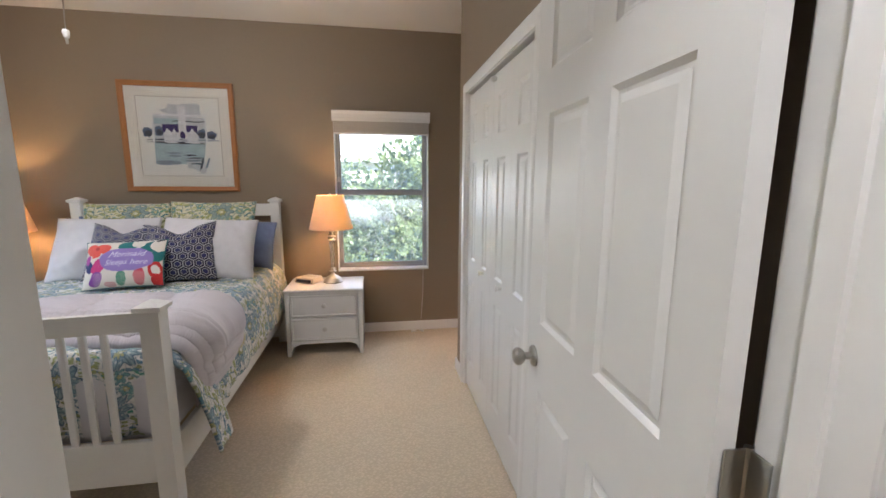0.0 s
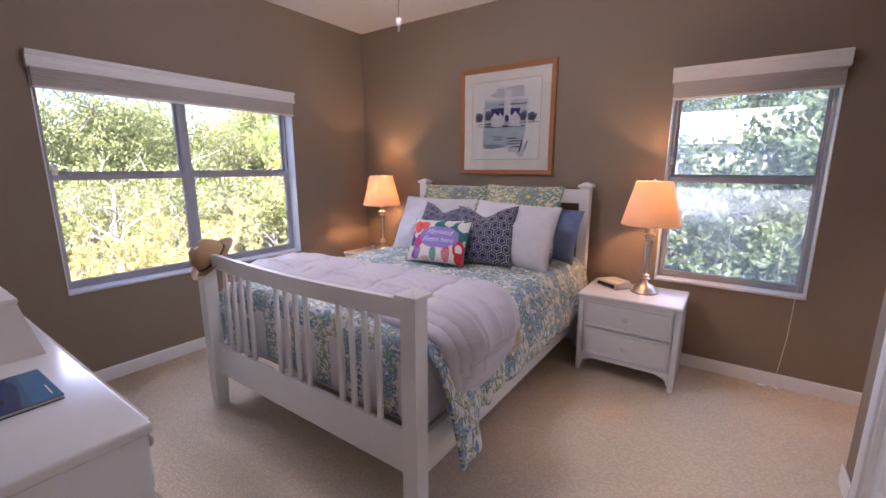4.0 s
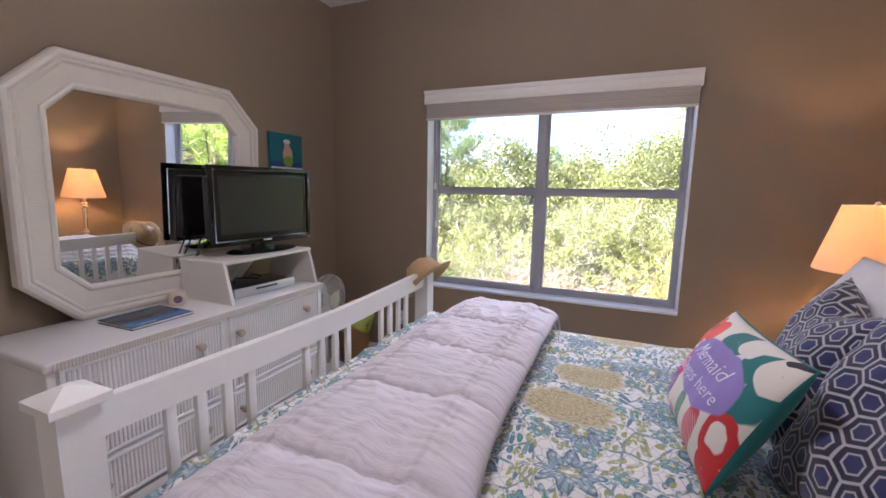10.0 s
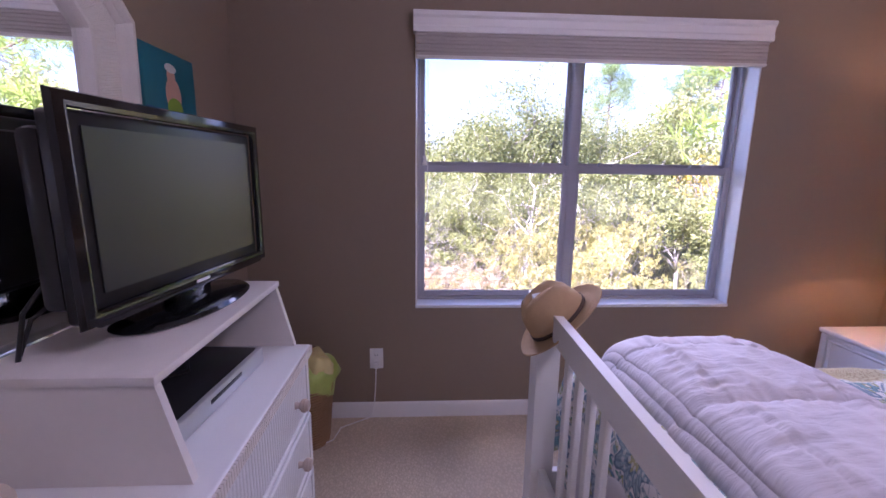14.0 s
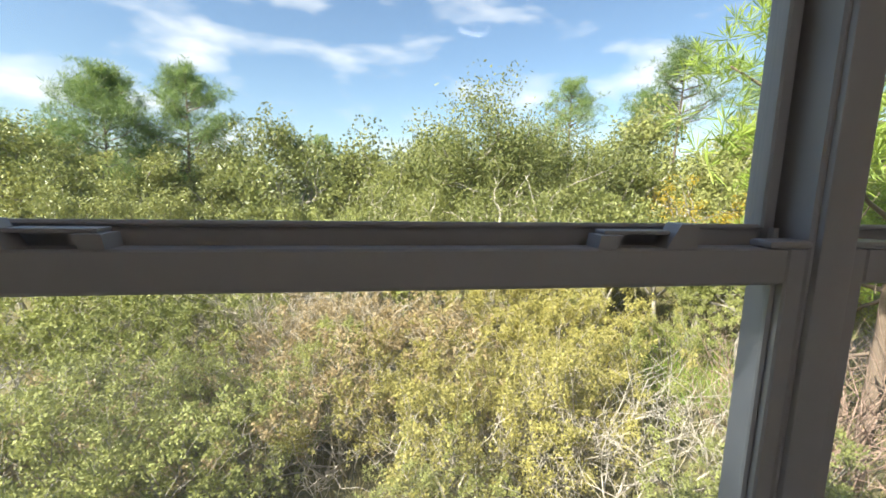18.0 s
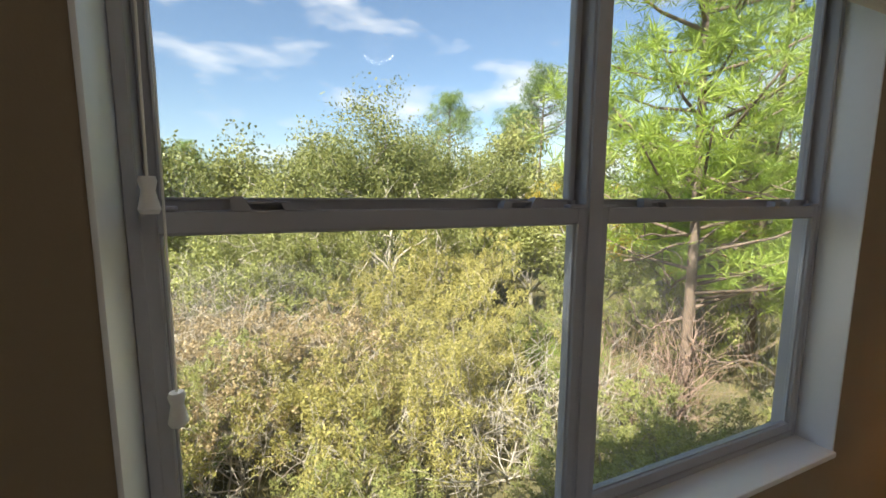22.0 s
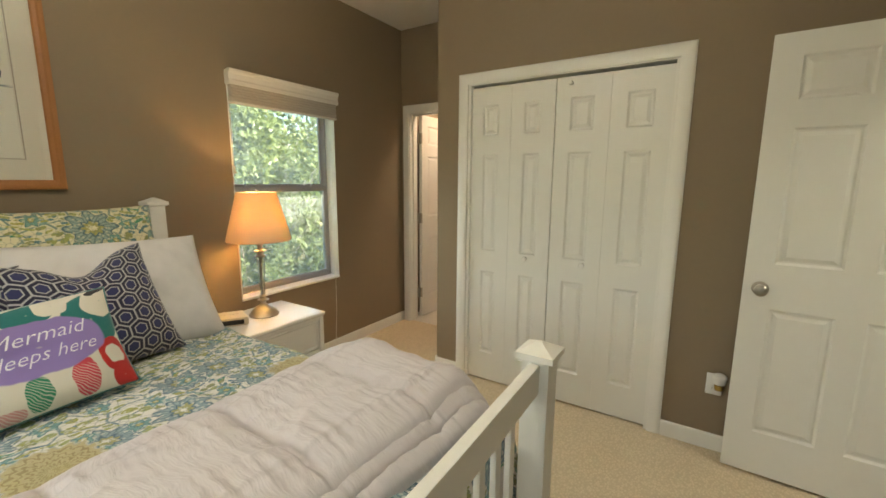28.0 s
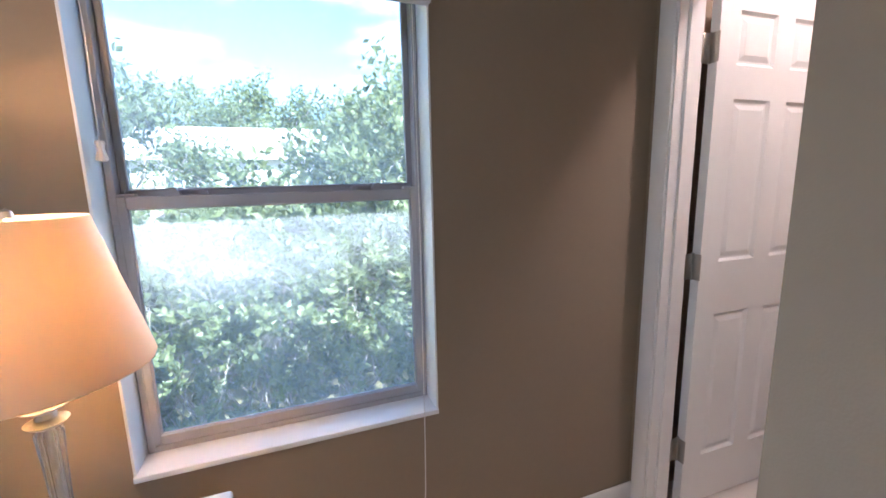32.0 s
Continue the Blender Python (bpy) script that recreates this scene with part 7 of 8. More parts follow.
def limbs_mesh(limbs, segs=6):
    bm = bmesh.new()
    for pts, a, b in limbs:
        tube(pts if a > 0.012 else [pts[0], pts[len(pts) // 2], pts[-1]], a, segs if a > 0.03 else 3, bm, taper=b)
    return bm


def plant(name, label, category, limbs, tips, bark, leaf, count, lspread, llen, lwid, r, group=""):
    """A tree or shrub: its wood, and a crown of single leaves in clumps about the twig ends."""
    ob = empty(name, label, category, pose(0, 0, 0), group)
    part("trunk" if "tree" in name else "wood", limbs_mesh(limbs), bark, ob, smooth=True)
    if count:
        tp = np.array([tuple(t) for t in tips])
        clump = tp[r.integers(0, len(tp), max(1, count // 26))] + np.clip(r.normal(0, lspread * 0.8, (max(1, count // 26), 3)), -lspread, lspread)
        pick = clump[r.integers(0, len(clump), count)]
        v, f = leaf_arrays(pick + np.clip(r.normal(0, lspread * 0.45, (count, 3)), -lspread * 0.7, lspread * 0.7), llen, lwid, r=r)
        cr = quads("crown" if "tree" in name else "foliage", v.tolist(), f.tolist(), leaf)
        cr.parent = ob
    return ob


def oak(seed, h, label, leaf=None, count=9000, llen=0.15, lean=0.1, spread=0.045, bole=0.30, stout=1.0, wood=None):
    r = np.random.default_rng(seed)
    limbs, tips = [], []
    top = Vector((r.normal(0, lean), r.normal(0, lean), h * bole))
    limbs.append(([Vector((0, 0, -0.3)), Vector((0.03, 0.02, h * 0.4 * bole)), top], h * 0.022 * stout, h * 0.015 * stout))
    for k in range(6):
        a = 2 * math.pi * (k + r.uniform(-0.3, 0.3)) / 6
        grow(r, top, (math.cos(a) * 0.8, math.sin(a) * 0.8, r.uniform(0.35, 1.1)), h * r.uniform(0.30, 0.42), h * 0.011 * stout, 2, 0.45, 3, limbs, tips)
    return plant("oak_tree", label, "tree", limbs, tips, wood or BARK, leaf or OAKLEAF, count, h * spread, llen, llen * 0.55, r, "scrub oaks outside")


def pine(seed, h, label, tufts=420, needle=0.30, bare=0.45, dead=0, leaf=None, spread=0.20, limbs_n=34, puff=0.018):
    """A tall pine: straight trunk, bare below, tiers of limbs with needle tufts above."""
    r = np.random.default_rng(seed)
    bend = [Vector((0.02 * h * math.sin(2 * z + seed), 0.02 * h * math.sin(1.4 * z + 2 * seed), z * h)) for z in np.linspace(-0.02, 1.0, 9)]
    limbs, tips = [(bend, h * 0.0105, h * 0.003)], []
    for k in range(limbs_n):
        f = bare + (1 - bare) * (k / (limbs_n - 1))
        i = min(7, int(f * 8))
        p = bend[i].lerp(bend[i + 1], f * 8 - i)
        a = r.uniform(0, 6.28)
        ln = h * (spread * (1 - ((f - bare) / (1 - bare)) ** 1.6) + 0.05) * r.uniform(0.6, 1.2)
        d = Vector((math.cos(a), math.sin(a), 0.25))
        q1, q2 = p + d * ln * 0.5, p + d * ln + Vector((0, 0, 0.12 * ln))
        limbs.append(([p, q1, q2], h * 0.0035, h * 0.0012))
        tips += [q2, q1.lerp(q2, 0.5), q2 + Vector(r.normal(0, 0.12 * ln, 3)), q1 + Vector(r.normal(0, 0.14 * ln, 3))]
    for k in range(dead):
        p = bend[1].lerp(bend[4], r.uniform(0, 1))
        a = r.uniform(0, 6.28)
        grow(r, p, (math.cos(a), math.sin(a), r.uniform(-0.5, 0.2)), h * 0.12, h * 0.0028, 1, 0.5, 4, limbs, [])
    ob = empty("pine_tree", label, "tree", pose(0, 0, 0), "pines outside")
    part("trunk", limbs_mesh(limbs), PINEBARK, ob, smooth=True)
    tp = np.array([tuple(t) for t in tips])
    c = tp[r.integers(0, len(tp), tufts)] + r.normal(0, h * puff, (tufts, 3)) * (1.0, 1.0, 0.6)
    per = 15
    v, f = leaf_arrays(np.repeat(c, per, 0), needle, 0.012 + needle * 0.025, up=0.5, r=r)
    cr = quads("crown", v.tolist(), f.tolist(), leaf or NEEDLE)
    cr.parent = ob
    return ob


def shrub(seed, h, wide, leaf, label, count=6000, llen=0.07, wood=None, stems=9):
    r = np.random.default_rng(seed)
    limbs, tips = [], []
    for k in range(stems):
        a = 2 * math.pi * (k + r.uniform(-0.4, 0.4)) / stems
        o = r.uniform(0.1, 0.4) * wide
        grow(r, (o * math.cos(a), o * math.sin(a), -0.05), (math.cos(a) * wide / h * 0.7, math.sin(a) * wide / h * 0.7, 1.0), h * r.uniform(0.55, 0.85), 0.022, 2, 0.35, 3, limbs, tips)
    return plant("shrub", label, "shrub", limbs, tips, wood or BARK, leaf, count, 0.115, llen, llen * 0.6, r, "shrubs outside")


def bare_bush(seed, h, label, stems=6, wide=0.5, wood=None):
    r = np.random.default_rng(seed)
    limbs, tips = [], []
    for k in range(stems):
        a = r.uniform(0, 6.28)
        grow(r, (0.1 * math.cos(a), 0.1 * math.sin(a), -0.05), (math.cos(a) * wide, math.sin(a) * wide, 1.0), h * r.uniform(0.5, 0.75), 0.020, 2, 0.45, 4, limbs, tips)
    return plant("bare_shrub", label, "shrub", limbs, tips, wood or TWIG, TWIG, 0, 0.1, 0.1, 0.1, r, "leafless shrubs outside")


def palmetto(seed, label):
    r = np.random.default_rng(seed)
    ob = empty("palmetto", label, "palm", pose(0, 0, 0), "palmettos outside")
    bm = bmesh.new()
    for k in range(9):
        a, tilt = r.uniform(0, 6.28), r.uniform(0.4, 1.1)
        tip = Vector((math.cos(a) * tilt, math.sin(a) * tilt, 1.0)).normalized() * r.uniform(0.5, 0.9)
        tube([(0, 0, 0), tip * 0.5, tip], 0.010, 5, bm)
        side = tip.cross(Vector((0, 0, 1))).normalized()
        fwd = tip.normalized()
        for j in range(13):
            b = -1.35 + 2.7 * j / 12
            d = (fwd * math.cos(b) + side * math.sin(b)).normalized()
            w = fwd.cross(side).normalized()
            e = tip + d * 0.42 * (1 - 0.12 * abs(b)) + Vector((0, 0, -0.10))
            m_ = tip + d * 0.24
            n_ = (d.cross(w)).normalized() * 0.020
            vs = [bm.verts.new(q) for q in (tip, m_ + n_, e, m_ - n_)]
            bm.faces.new(vs)
    part("foliage", bm, FROND, ob, smooth=False)
    return ob


def at(r_, yaw, z=GZ, scale=1.0, turn=0.0, ox=0.35, oy=-2.3):
    """A pose r_ metres from the big window, yaw degrees to the left of north."""
    a = radians(yaw)
    return pose(ox - r_ * math.sin(a), oy + r_ * math.cos(a), z, 0, 0, turn) @ Matrix.Scale(scale, 4)


def scatter(kinds, spots):
    """Put each kind at its spots; the first spot takes the original."""
    for ob, places in zip(kinds, spots):
        for k, m in enumerate(places):
            if k == 0:
                ob.matrix_basis = m
            else:
                c = copy_thing(ob, m)
                c.matrix_basis = m


solid("ground", box(-420, -420, GZ - 0.4, 420, 420, GZ), GROUND, "rough scrub ground of grass, sand and litter", "ground", smooth=False)
STUCCO = mat("house_stucco", (0.55, 0.50, 0.43), 0.9, 0, 2, 0.08, 60, 0.5, 120)
# unseen house body and roof, added to block the sun and shade the ground
bm = box(-0.155, -10.0, GZ, 12.0, 0.155, -0.10)
add_box(bm, 5.70, -10.0, -0.10, 12.0, 0.155, CEIL_Z + 0.1)
add_box(bm, -0.155, -10.0, -0.10, 1.8, -3.61, CEIL_Z + 0.1)
add_box(bm, 1.8, -10.0, -0.10, 5.70, -5.4, CEIL_Z + 0.1)
solid("house_exterior", bm, STUCCO, "unseen stucco body of the house, added to cast its shadow", "house", smooth=False)
bm = bmesh.new()
rv = [bm.verts.new(p) for p in ((-0.5, -10.6, CEIL_Z + 0.12), (12.8, -10.6, CEIL_Z + 0.12), (12.8, 0.42, CEIL_Z + 0.12), (-0.5, 0.42, CEIL_Z + 0.12), (4.0, -4.9, CEIL_Z + 2.4), (8.0, -4.9, CEIL_Z + 2.4))]
for q in ((0, 1, 2, 3), (0, 1, 5, 4), (2, 3, 4, 5), (0, 3, 4), (1, 2, 5)):
    bm.faces.new([rv[i] for i in q])
solid("roof", bm, mat("roof_shingle", (0.10, 0.09, 0.085), 0.9, 0, 3, 0.2, 30, 0.6, 20), "unseen hipped shingle roof, added to cast its shadow", "roof", smooth=False)

R = np.random.default_rng(21)
oak_big = oak(101, 9.1, "spreading scrub oak with pale gnarled limbs", count=40000, llen=0.11, spread=0.066)
oak_mid = oak(102, 7.2, "rounded scrub oak with olive leaves", count=9500, llen=0.19, spread=0.064)
oak_low = oak(103, 5.0, "low dense scrub oak among shrubs", count=9000, llen=0.130, spread=0.064)
oak_gold = oak(104, 5.6, "small oak with leaves turning yellow", YELLOWLEAF, 3000, 0.085)
oak_fork = oak(106, 5.2, "forked scrub oak with pale gnarled trunk", count=9500, llen=0.085, spread=0.055, bole=0.36, stout=1.25, wood=TWIG, lean=0.35)
scatter([oak_fork, oak_big, oak_mid, oak_low, oak_gold], [
    [at(12.8, 75.0), at(13.2, 66.5, turn=130, scale=0.85), at(13.0, 83.5, turn=220, scale=0.82), at(14.2, 91, turn=60, scale=0.85)],
    [at(17, 75.5)],
    [at(18.5, 86.5, turn=40, scale=0.93), at(19, 67, turn=120, scale=0.92), at(24, 101, turn=220, scale=1.10), at(22, 94, turn=330, scale=0.92), at(26, 58.5, turn=15, scale=1.26),
     at(25, 47, turn=70, scale=1.1), at(27, 108.5, turn=190, scale=0.95), at(28, 124, turn=260, scale=0.98), at(27, 131, turn=90, scale=1.0), at(33, 71, turn=10, scale=1.2),
     at(21, 37, turn=200, scale=1.0), at(30, 82, turn=300, scale=1.12), at(25, 28, turn=150, scale=1.1), at(26, 117, turn=100, scale=0.85), at(20.5, 58, turn=45, scale=0.85), at(21, 78, turn=75, scale=0.9), at(22, 110, turn=15, scale=0.72), at(23, 124, turn=310, scale=0.75), at(21, 48, turn=205, scale=0.85)],
    [at(15.2, 61, turn=60), at(14.6, 54, turn=10, scale=0.85), at(16.5, 97, turn=160, scale=0.8), at(17.5, 106, turn=280, scale=0.85), at(15.6, 83, turn=210, scale=0.92), at(20, 118, turn=330, scale=0.9), at(14.0, 45, turn=130, scale=0.75), at(18.5, 128, turn=20, scale=0.9)],
    [at(14.5, 49.5)]])
pine_far = pine(201, 10.3, "tall pine with layered dark green crown", tufts=2600, needle=0.46, bare=0.10, spread=0.37, limbs_n=70, puff=0.036)
pine_tier = pine(204, 10.8, "tiered pine with bare dead lower limbs", tufts=1700, needle=0.46, bare=0.32, dead=8, spread=0.30, limbs_n=48, puff=0.028)
pine_near = pine(202, 11.5, "bright green pine with dead lower branches", tufts=2600, needle=0.27, bare=0.22, dead=10, leaf=NEARNEEDLE, spread=0.19, limbs_n=60)
pine_slim = pine(203, 13.8, "slender pine rising over the scrub", tufts=620, needle=0.52, bare=0.66, spread=0.17, puff=0.026)
scatter([pine_far, pine_tier, pine_near, pine_slim], [
    [at(30, 120.5), at(42, 129, turn=170, scale=0.85)],
    [at(29, 113.3)],
    [at(8.9, 36), at(13.5, 27, turn=130, scale=1.05)],
    [at(40, 65.2), at(33, 53.6, turn=200, scale=1.0), at(42, 56.5, turn=90, scale=0.93), at(46, 98, turn=40, scale=0.68), at(44, 45, turn=10)]])
gold_a = shrub(301, 2.5, 1.7, GOLDLEAF, "golden-leaved shrub in a rounded dome", 10500, 0.060, TWIG)
gold_b = shrub(302, 1.5, 1.2, GOLDLEAF, "low yellowing shrub in the scrub", 5600, 0.054, TWIG)
green_a = shrub(303, 1.8, 1.3, GREENLEAF, "dense green shrub below the window", 6400, 0.060)
green_b = shrub(304, 2.6, 1.4, GREENLEAF, "tall leafy green shrub in the scrub", 4800, 0.082)
tan_a = shrub(305, 1.8, 1.3, TANLEAF, "dry tan shrub showing its bare twigs", 3600, 0.062, TWIG)
spots = [[], [], [], [], []]
spots[0] = [at(10.4, 69), at(9.6, 64.5, turn=50, scale=0.95), at(9.3, 73.5, turn=90, scale=0.85), at(11.6, 62, turn=170, scale=0.9), at(8.0, 67, turn=250, scale=0.8), at(12.5, 79, turn=30, scale=0.8), at(7.4, 60, turn=120, scale=0.7)]
for k in range(16):
    spots[1].append(at(R.uniform(5.6, 8.6), 60 + 2.2 * k + R.uniform(-2, 2), turn=R.uniform(0, 360), scale=R.uniform(0.65, 1.0)))
for k in range(11):
    spots[4].append(at(R.uniform(8.2, 10.8), 80 + 2.5 * k + R.uniform(-2, 2), turn=R.uniform(0, 360), scale=R.uniform(0.7, 1.1)))
for k in range(6):
    spots[3].append(at(R.uniform(11.0, 13.5), 78 + 3.6 * k, turn=R.uniform(0, 360), scale=R.uniform(0.8, 1.1)))
for k in range(20):
    spots[2].append(at(R.uniform(5.4, 8.4), 101 + 1.7 * k + R.uniform(-2, 2), turn=R.uniform(0, 360), scale=R.uniform(0.6, 0.95)))
for k in range(12):
    spots[3].append(at(R.uniform(9.0, 13.5), 106 + 2.4 * k + R.uniform(-2, 2), turn=R.uniform(0, 360), scale=R.uniform(0.6, 0.95)))
for k in range(11):
    spots[2].append(at(R.uniform(4.4, 7.2), 20 + 2.6 * k, turn=R.uniform(0, 360), scale=R.uniform(0.5, 0.8)))
for k in range(7):
    spots[3].append(at(R.uniform(12.5, 16.5), 26 + 3 * k, turn=R.uniform(0, 360), scale=R.uniform(0.6, 0.9)))
for k in (0, 1, 4, 5, 6, 7, 8, 9, 10, 11):
    spots[(3, 2, 3)[k % 3]].append(at(R.uniform(13.5, 17.0), 62 + 4.6 * k + R.uniform(-2, 2), turn=R.uniform(0, 360), scale=R.uniform(0.8, 1.15)))
for k in range(8):
    spots[4].append(at(R.uniform(6.4, 8.4), 96 + 4.0 * k + R.uniform(-2, 2), turn=R.uniform(0, 360), scale=R.uniform(0.6, 0.9)))
spots[2] += [at(9.5, 58, turn=40, scale=0.8), at(12.6, 51.5, turn=140, scale=0.75), at(4.6, 74, turn=20, scale=0.55), at(4.9, 88, turn=210, scale=0.5)]
scatter([gold_a, gold_b, green_a, green_b, tan_a], spots)
bare_a = bare_bush(401, 3.2, "leafless pale grey sapling")
bare_b = bare_bush(402, 1.7, "tangle of bleached bare branches", 9, 1.2)
bare_c = bare_bush(403, 2.6, "dead pinkish brush under the pine", 9, 0.8, PINKTWIG)
scatter([bare_a, bare_b, bare_c], [
    [at(9.2, 101), at(10.0, 104.5, turn=40), at(9.6, 98, turn=90, scale=0.9), at(13, 110, turn=140), at(12, 92, turn=10), at(11, 95.5, turn=200, scale=0.85)],
    [at(7.0, 64, scale=1.1), at(6.2, 58, turn=80, scale=1.2), at(7.4, 86, turn=60, scale=1.2), at(7.8, 92, turn=120, scale=1.2), at(9.0, 88, turn=200, scale=1.3), at(6.4, 77, turn=30, scale=1.0), at(7.2, 50, turn=20, scale=1.2), at(9.4, 103, turn=310, scale=1.1), at(6.6, 98, turn=140, scale=0.9), at(8.2, 46, turn=240, scale=1.1), at(7.0, 106, turn=60, scale=1.0), at(7.6, 113, turn=190, scale=1.1), at(6.6, 121, turn=280, scale=0.9), at(8.6, 96, turn=30, scale=1.3)],
    [at(8.2, 39), at(8.0, 36, turn=70, scale=0.9), at(9.2, 42, turn=150, scale=0.8)]])
palm = palmetto(501, "saw palmetto with fan-shaped fronds")
scatter([palm], [[at(7.4, 98.5), at(9.8, 82, turn=60), at(8.0, 94, turn=100), at(11.5, 78, turn=10, scale=1.1), at(12.0, 108, turn=220), at(11.0, 116, turn=40), at(6.8, 101, turn=150, scale=0.9)]])

# a pale neighbouring house beyond the trees
NB = mat("cream_siding", (0.74, 0.72, 0.68), 0.8, 0, 1.5, 0.05, 20)
nb = empty("neighbour_house", "pale sided house half hidden behind the trees", "house", pose(0.8, 27.0, GZ))
part("wall", box(-5.5, 0, 0, 5.5, 7.0, 6.2), NB, nb, smooth=False)
bm = bmesh.new()
rv = [bm.verts.new(p) for p in ((-6.1, -0.6, 6.2), (6.1, -0.6, 6.2), (6.1, 7.6, 6.2), (-6.1, 7.6, 6.2), (-6.1, 3.5, 8.3), (6.1, 3.5, 8.3))]
for q in ((0, 1, 2, 3), (0, 1, 5, 4), (2, 3, 4, 5), (0, 3, 4), (1, 2, 5)):
    bm.faces.new([rv[i] for i in q])
part("roof", bm, mat("pale_metal_roof", (0.62, 0.61, 0.60), 0.5, 0, 2, 0.06), nb, smooth=False)
part("fascia", box(-6.1, -0.66, 6.02, 6.1, -0.60, 6.24), TRIM, nb, smooth=False)
for x in (-3.4, 0.0, 3.4):
    wn_ = part("window", box(x - 0.5, -0.03, 3.6, x + 0.5, 0.0, 5.0, 0.01), TRIM, nb, smooth=False)
    part("pane", box(x - 0.43, -0.036, 3.67, x + 0.43, -0.029, 4.93), mat("dark_pane", (0.05, 0.06, 0.07), 0.1), wn_, smooth=False)

# trees north of the house, seen through the small window
north_a = oak(111, 7.2, "shaded evergreen oak close to the house", SHADELEAF, 8000, 0.23, spread=0.06)
north_b = shrub(311, 3.4, 1.8, SHADELEAF, "tall evergreen shrub by the house", 5000, 0.15)
NP = [(2.4, 9.5, 0, 0.60), (6.0, 9.0, 90, 0.95), (9.0, 11.5, 200, 1.1), (-2.2, 13.5, 40, 1.1), (12.5, 15.0, 140, 1.2), (9.5, 18.0, 10, 1.3), (-5.0, 36.0, 70, 1.65), (1.0, 36.5, 180, 1.7), (7.0, 36.0, 250, 1.6)]
scatter([north_a, north_b], [
    [pose(x, y, GZ, 0, 0, t) @ Matrix.Scale(s, 4) for x, y, t, s in NP],
    [pose(x, y, GZ, 0, 0, t) @ Matrix.Scale(s, 4) for x, y, t, s in ((3.6, 6.4, 0, 1.0), (5.4, 6.0, 120, 0.9), (7.4, 7.2, 200, 1.05), (1.4, 6.8, 300, 0.95), (-0.6, 8.0, 60, 0.9), (9.5, 8.5, 20, 1.1), (2.6, 4.6, 140, 0.8), (4.4, 4.4, 50, 0.75), (6.2, 4.8, 260, 0.8), (0.6, 5.0, 10, 0.75), (8.4, 5.6, 100, 0.85), (4.9, 7.6, 310, 1.05), (2.4, 8.0, 170, 1.0), (6.4, 9.6, 80, 1.1), (0.2, 10.2, 230, 0.95))]])

# distant woods and grass: too many to count
pts = []
for k in range(190):
    a = radians(R.uniform(-75, 165))
    d = R.uniform(48, 85)
    h = R.uniform(8.0, 13.0)
    c = np.array([-d * math.sin(a), d * math.cos(a), GZ])
    q = R.normal(0, 1, (420, 3))
    q *= (R.uniform(0, 1, (420, 1)) ** 0.4) / np.linalg.norm(q, axis=1)[:, None]
    q = q * (3.4, 3.4, h * 0.46) + c + (0, 0, h * 0.54)
    pts.append(q[q[:, 2] > GZ])
for k in range(130):
    a, d = radians(-60 + 1.75 * k), R.uniform(26, 34)
    h = R.uniform(4.8, 6.6)
    q = R.normal(0, 1, (260, 3))
    q *= (R.uniform(0, 1, (260, 1)) ** 0.4) / np.linalg.norm(q, axis=1)[:, None]
    q = q * (1.6, 1.6, h * 0.55) + (-d * math.sin(a), d * math.cos(a) - 2.3, GZ + h * 0.45)
    pts.append(q[q[:, 2] > GZ])
v, f = leaf_arrays(np.concatenate(pts), 0.44, 0.32, r=R)
tagged(quads("distant_woods", v.tolist(), f.tolist(), FARLEAF), "distant belt of mixed green woods", "woods", "", "stuff")
n = 9000
d, a = R.uniform(10.2, 15.5, n), np.radians(R.uniform(43, 56, n))
v, f = leaf_arrays(np.stack([0.35 - d * np.sin(a), -2.3 + d * np.cos(a), np.full(n, GZ)], 1), 0.14, 0.016, up=2.0, r=R)
tagged(quads("lawn", v.tolist(), f.tolist(), leaf_mat("fresh_lawn", (0.16, 0.26, 0.03), (0.40, 0.52, 0.09))), "patch of bright green lawn grass", "grass", "", "stuff")
n = 40000
d = np.sqrt(R.uniform(4.0 ** 2, 22.0 ** 2, n))
a = np.radians(R.uniform(15, 155, n))
g = np.stack([-d * np.sin(a), -1.8 + d * np.cos(a), np.full(n, GZ)], 1)
keep = g[:, 0] < -0.5
g = g[keep]
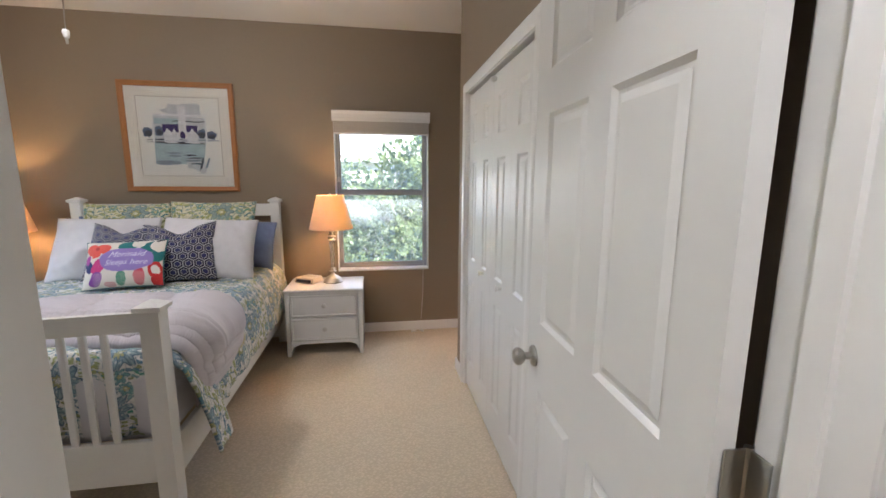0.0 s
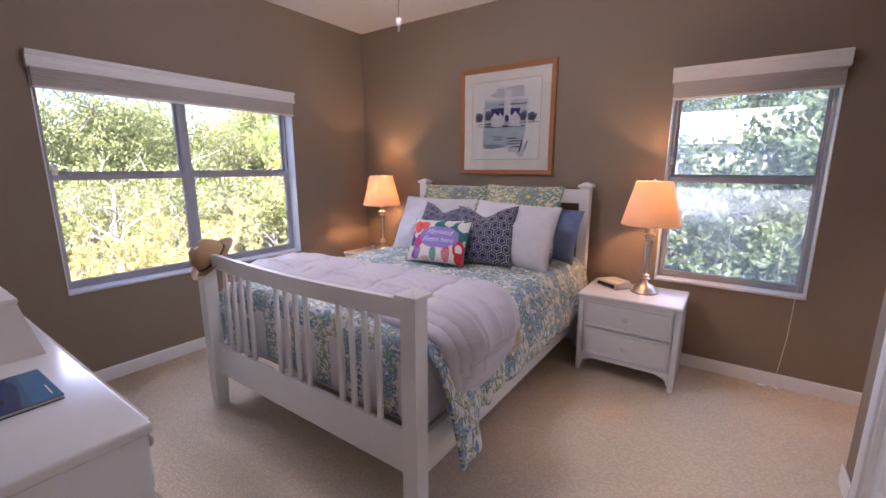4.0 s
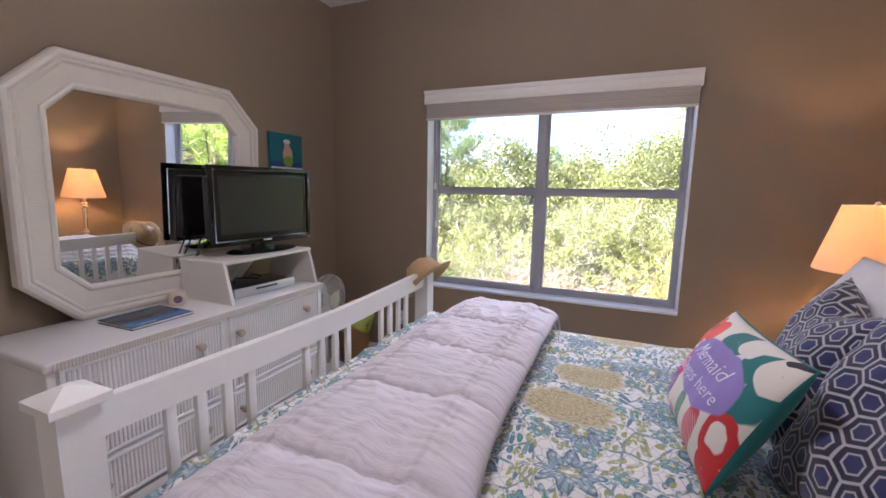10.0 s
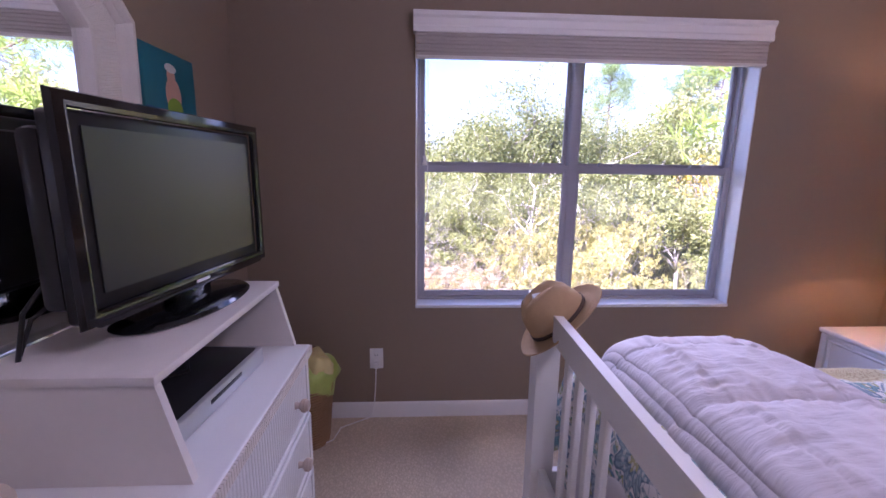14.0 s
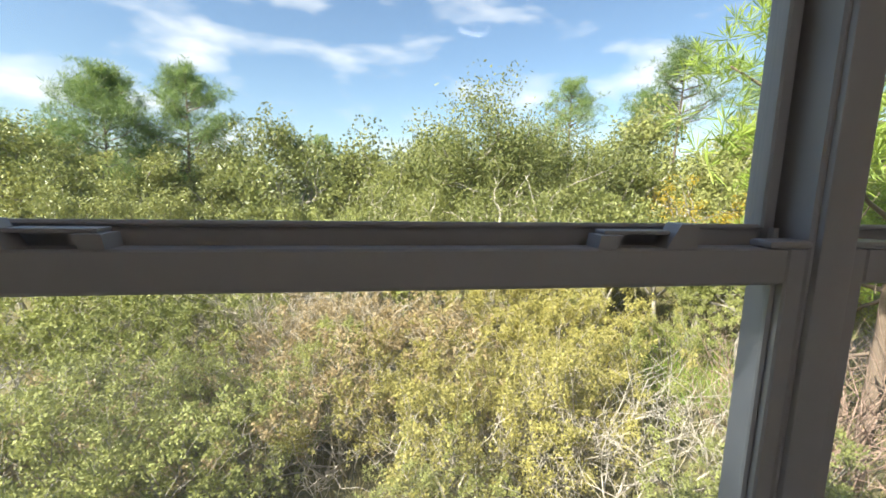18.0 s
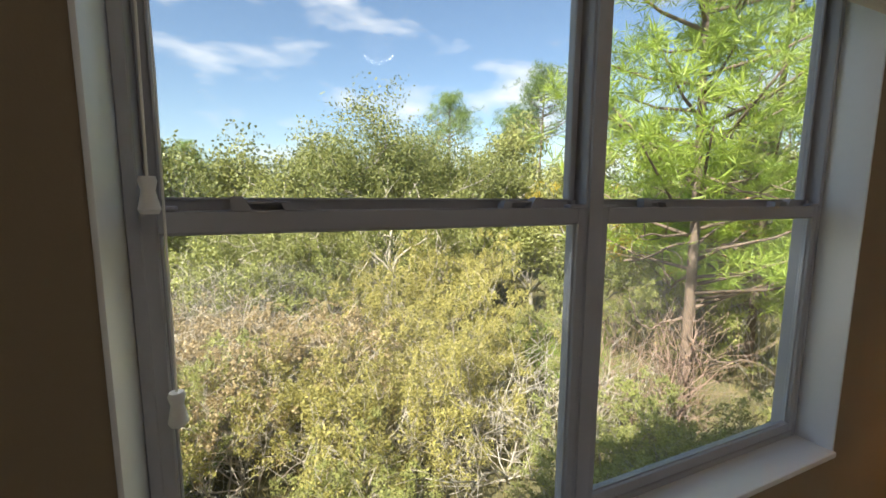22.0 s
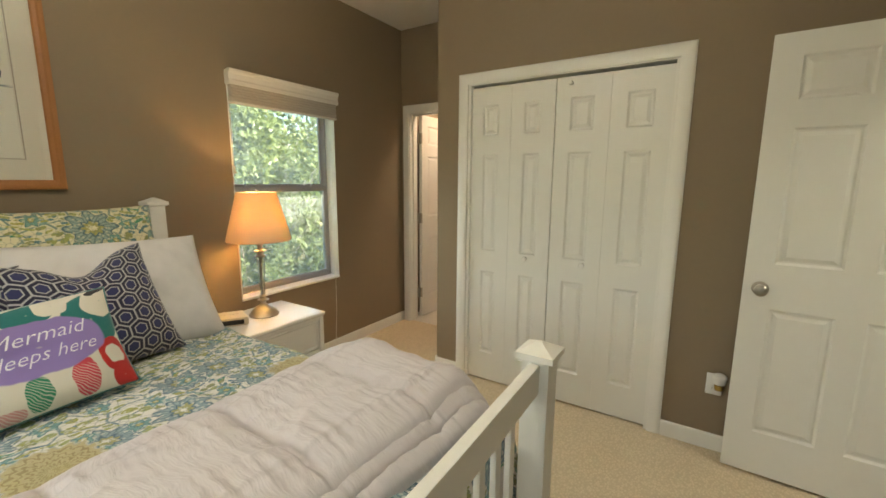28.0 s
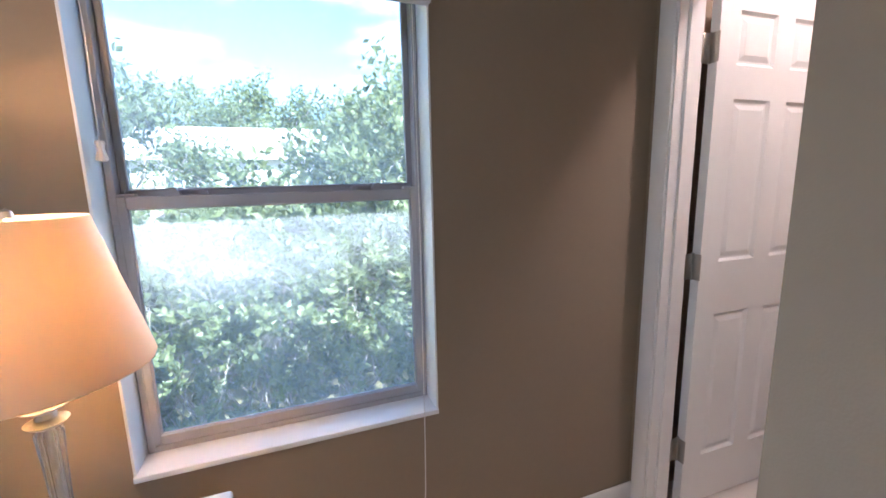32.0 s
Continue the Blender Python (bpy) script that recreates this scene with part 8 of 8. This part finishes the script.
v, f = leaf_arrays(g, 0.30, 0.014, up=3.0, r=R)
tagged(quads("grass", v.tolist(), f.tolist(), leaf_mat("dry_grass", (0.24, 0.22, 0.07), (0.55, 0.46, 0.20))), "tufts of dry yellow-green grass", "grass", "", "stuff")

# clouds far off over the trees
cloudm = bpy.data.materials.new("thin_cloud")
cloudm.use_nodes = True
cn, cl_ = cloudm.node_tree.nodes, cloudm.node_tree.links
cn.remove(cn["Principled BSDF"])
em, tp_, mx_ = cn.new("ShaderNodeEmission"), cn.new("ShaderNodeBsdfTransparent"), cn.new("ShaderNodeMixShader")
em.inputs[0].default_value, em.inputs[1].default_value = (1.0, 0.97, 0.95, 1), 0.55
gp, ns_, rp = cn.new("ShaderNodeNewGeometry"), cn.new("ShaderNodeTexNoise"), cn.new("ShaderNodeMapRange")
mp = cn.new("ShaderNodeMapping")
mp.inputs["Scale"].default_value = (1.0, 1.0, 2.6)
mp.inputs["Location"].default_value = (620.0, 240.0, 100.0)
cl_.new(gp.outputs["Position"], mp.inputs[0])
cl_.new(mp.outputs[0], ns_.inputs["Vector"])
ns_.inputs["Scale"].default_value, ns_.inputs["Detail"].default_value, ns_.inputs["Roughness"].default_value = 0.0042, 6, 0.52
rp.inputs[1].default_value, rp.inputs[2].default_value, rp.inputs[3].default_value, rp.inputs[4].default_value = 0.50, 0.72, 0.0, 0.9
cl_.new(ns_.outputs[0], rp.inputs[0])
cl_.new(rp.outputs[0], mx_.inputs[0])
cl_.new(tp_.outputs[0], mx_.inputs[1])
cl_.new(em.outputs[0], mx_.inputs[2])
cl_.new(mx_.outputs[0], cn["Material Output"].inputs[0])
bm = bmesh.new()
ring = []
for k in range(25):
    a = radians(-90 + 10 * k)
    ring.append([bm.verts.new((-900 * math.sin(a), 900 * math.cos(a), z)) for z in (20, 700)])
for p_, q_ in zip(ring, ring[1:]):
    bm.faces.new((p_[0], q_[0], q_[1], p_[1]))
clouds = solid("backdrop", bm, cloudm, "thin white clouds over the woods", "clouds", smooth=True)
clouds.visible_shadow = False
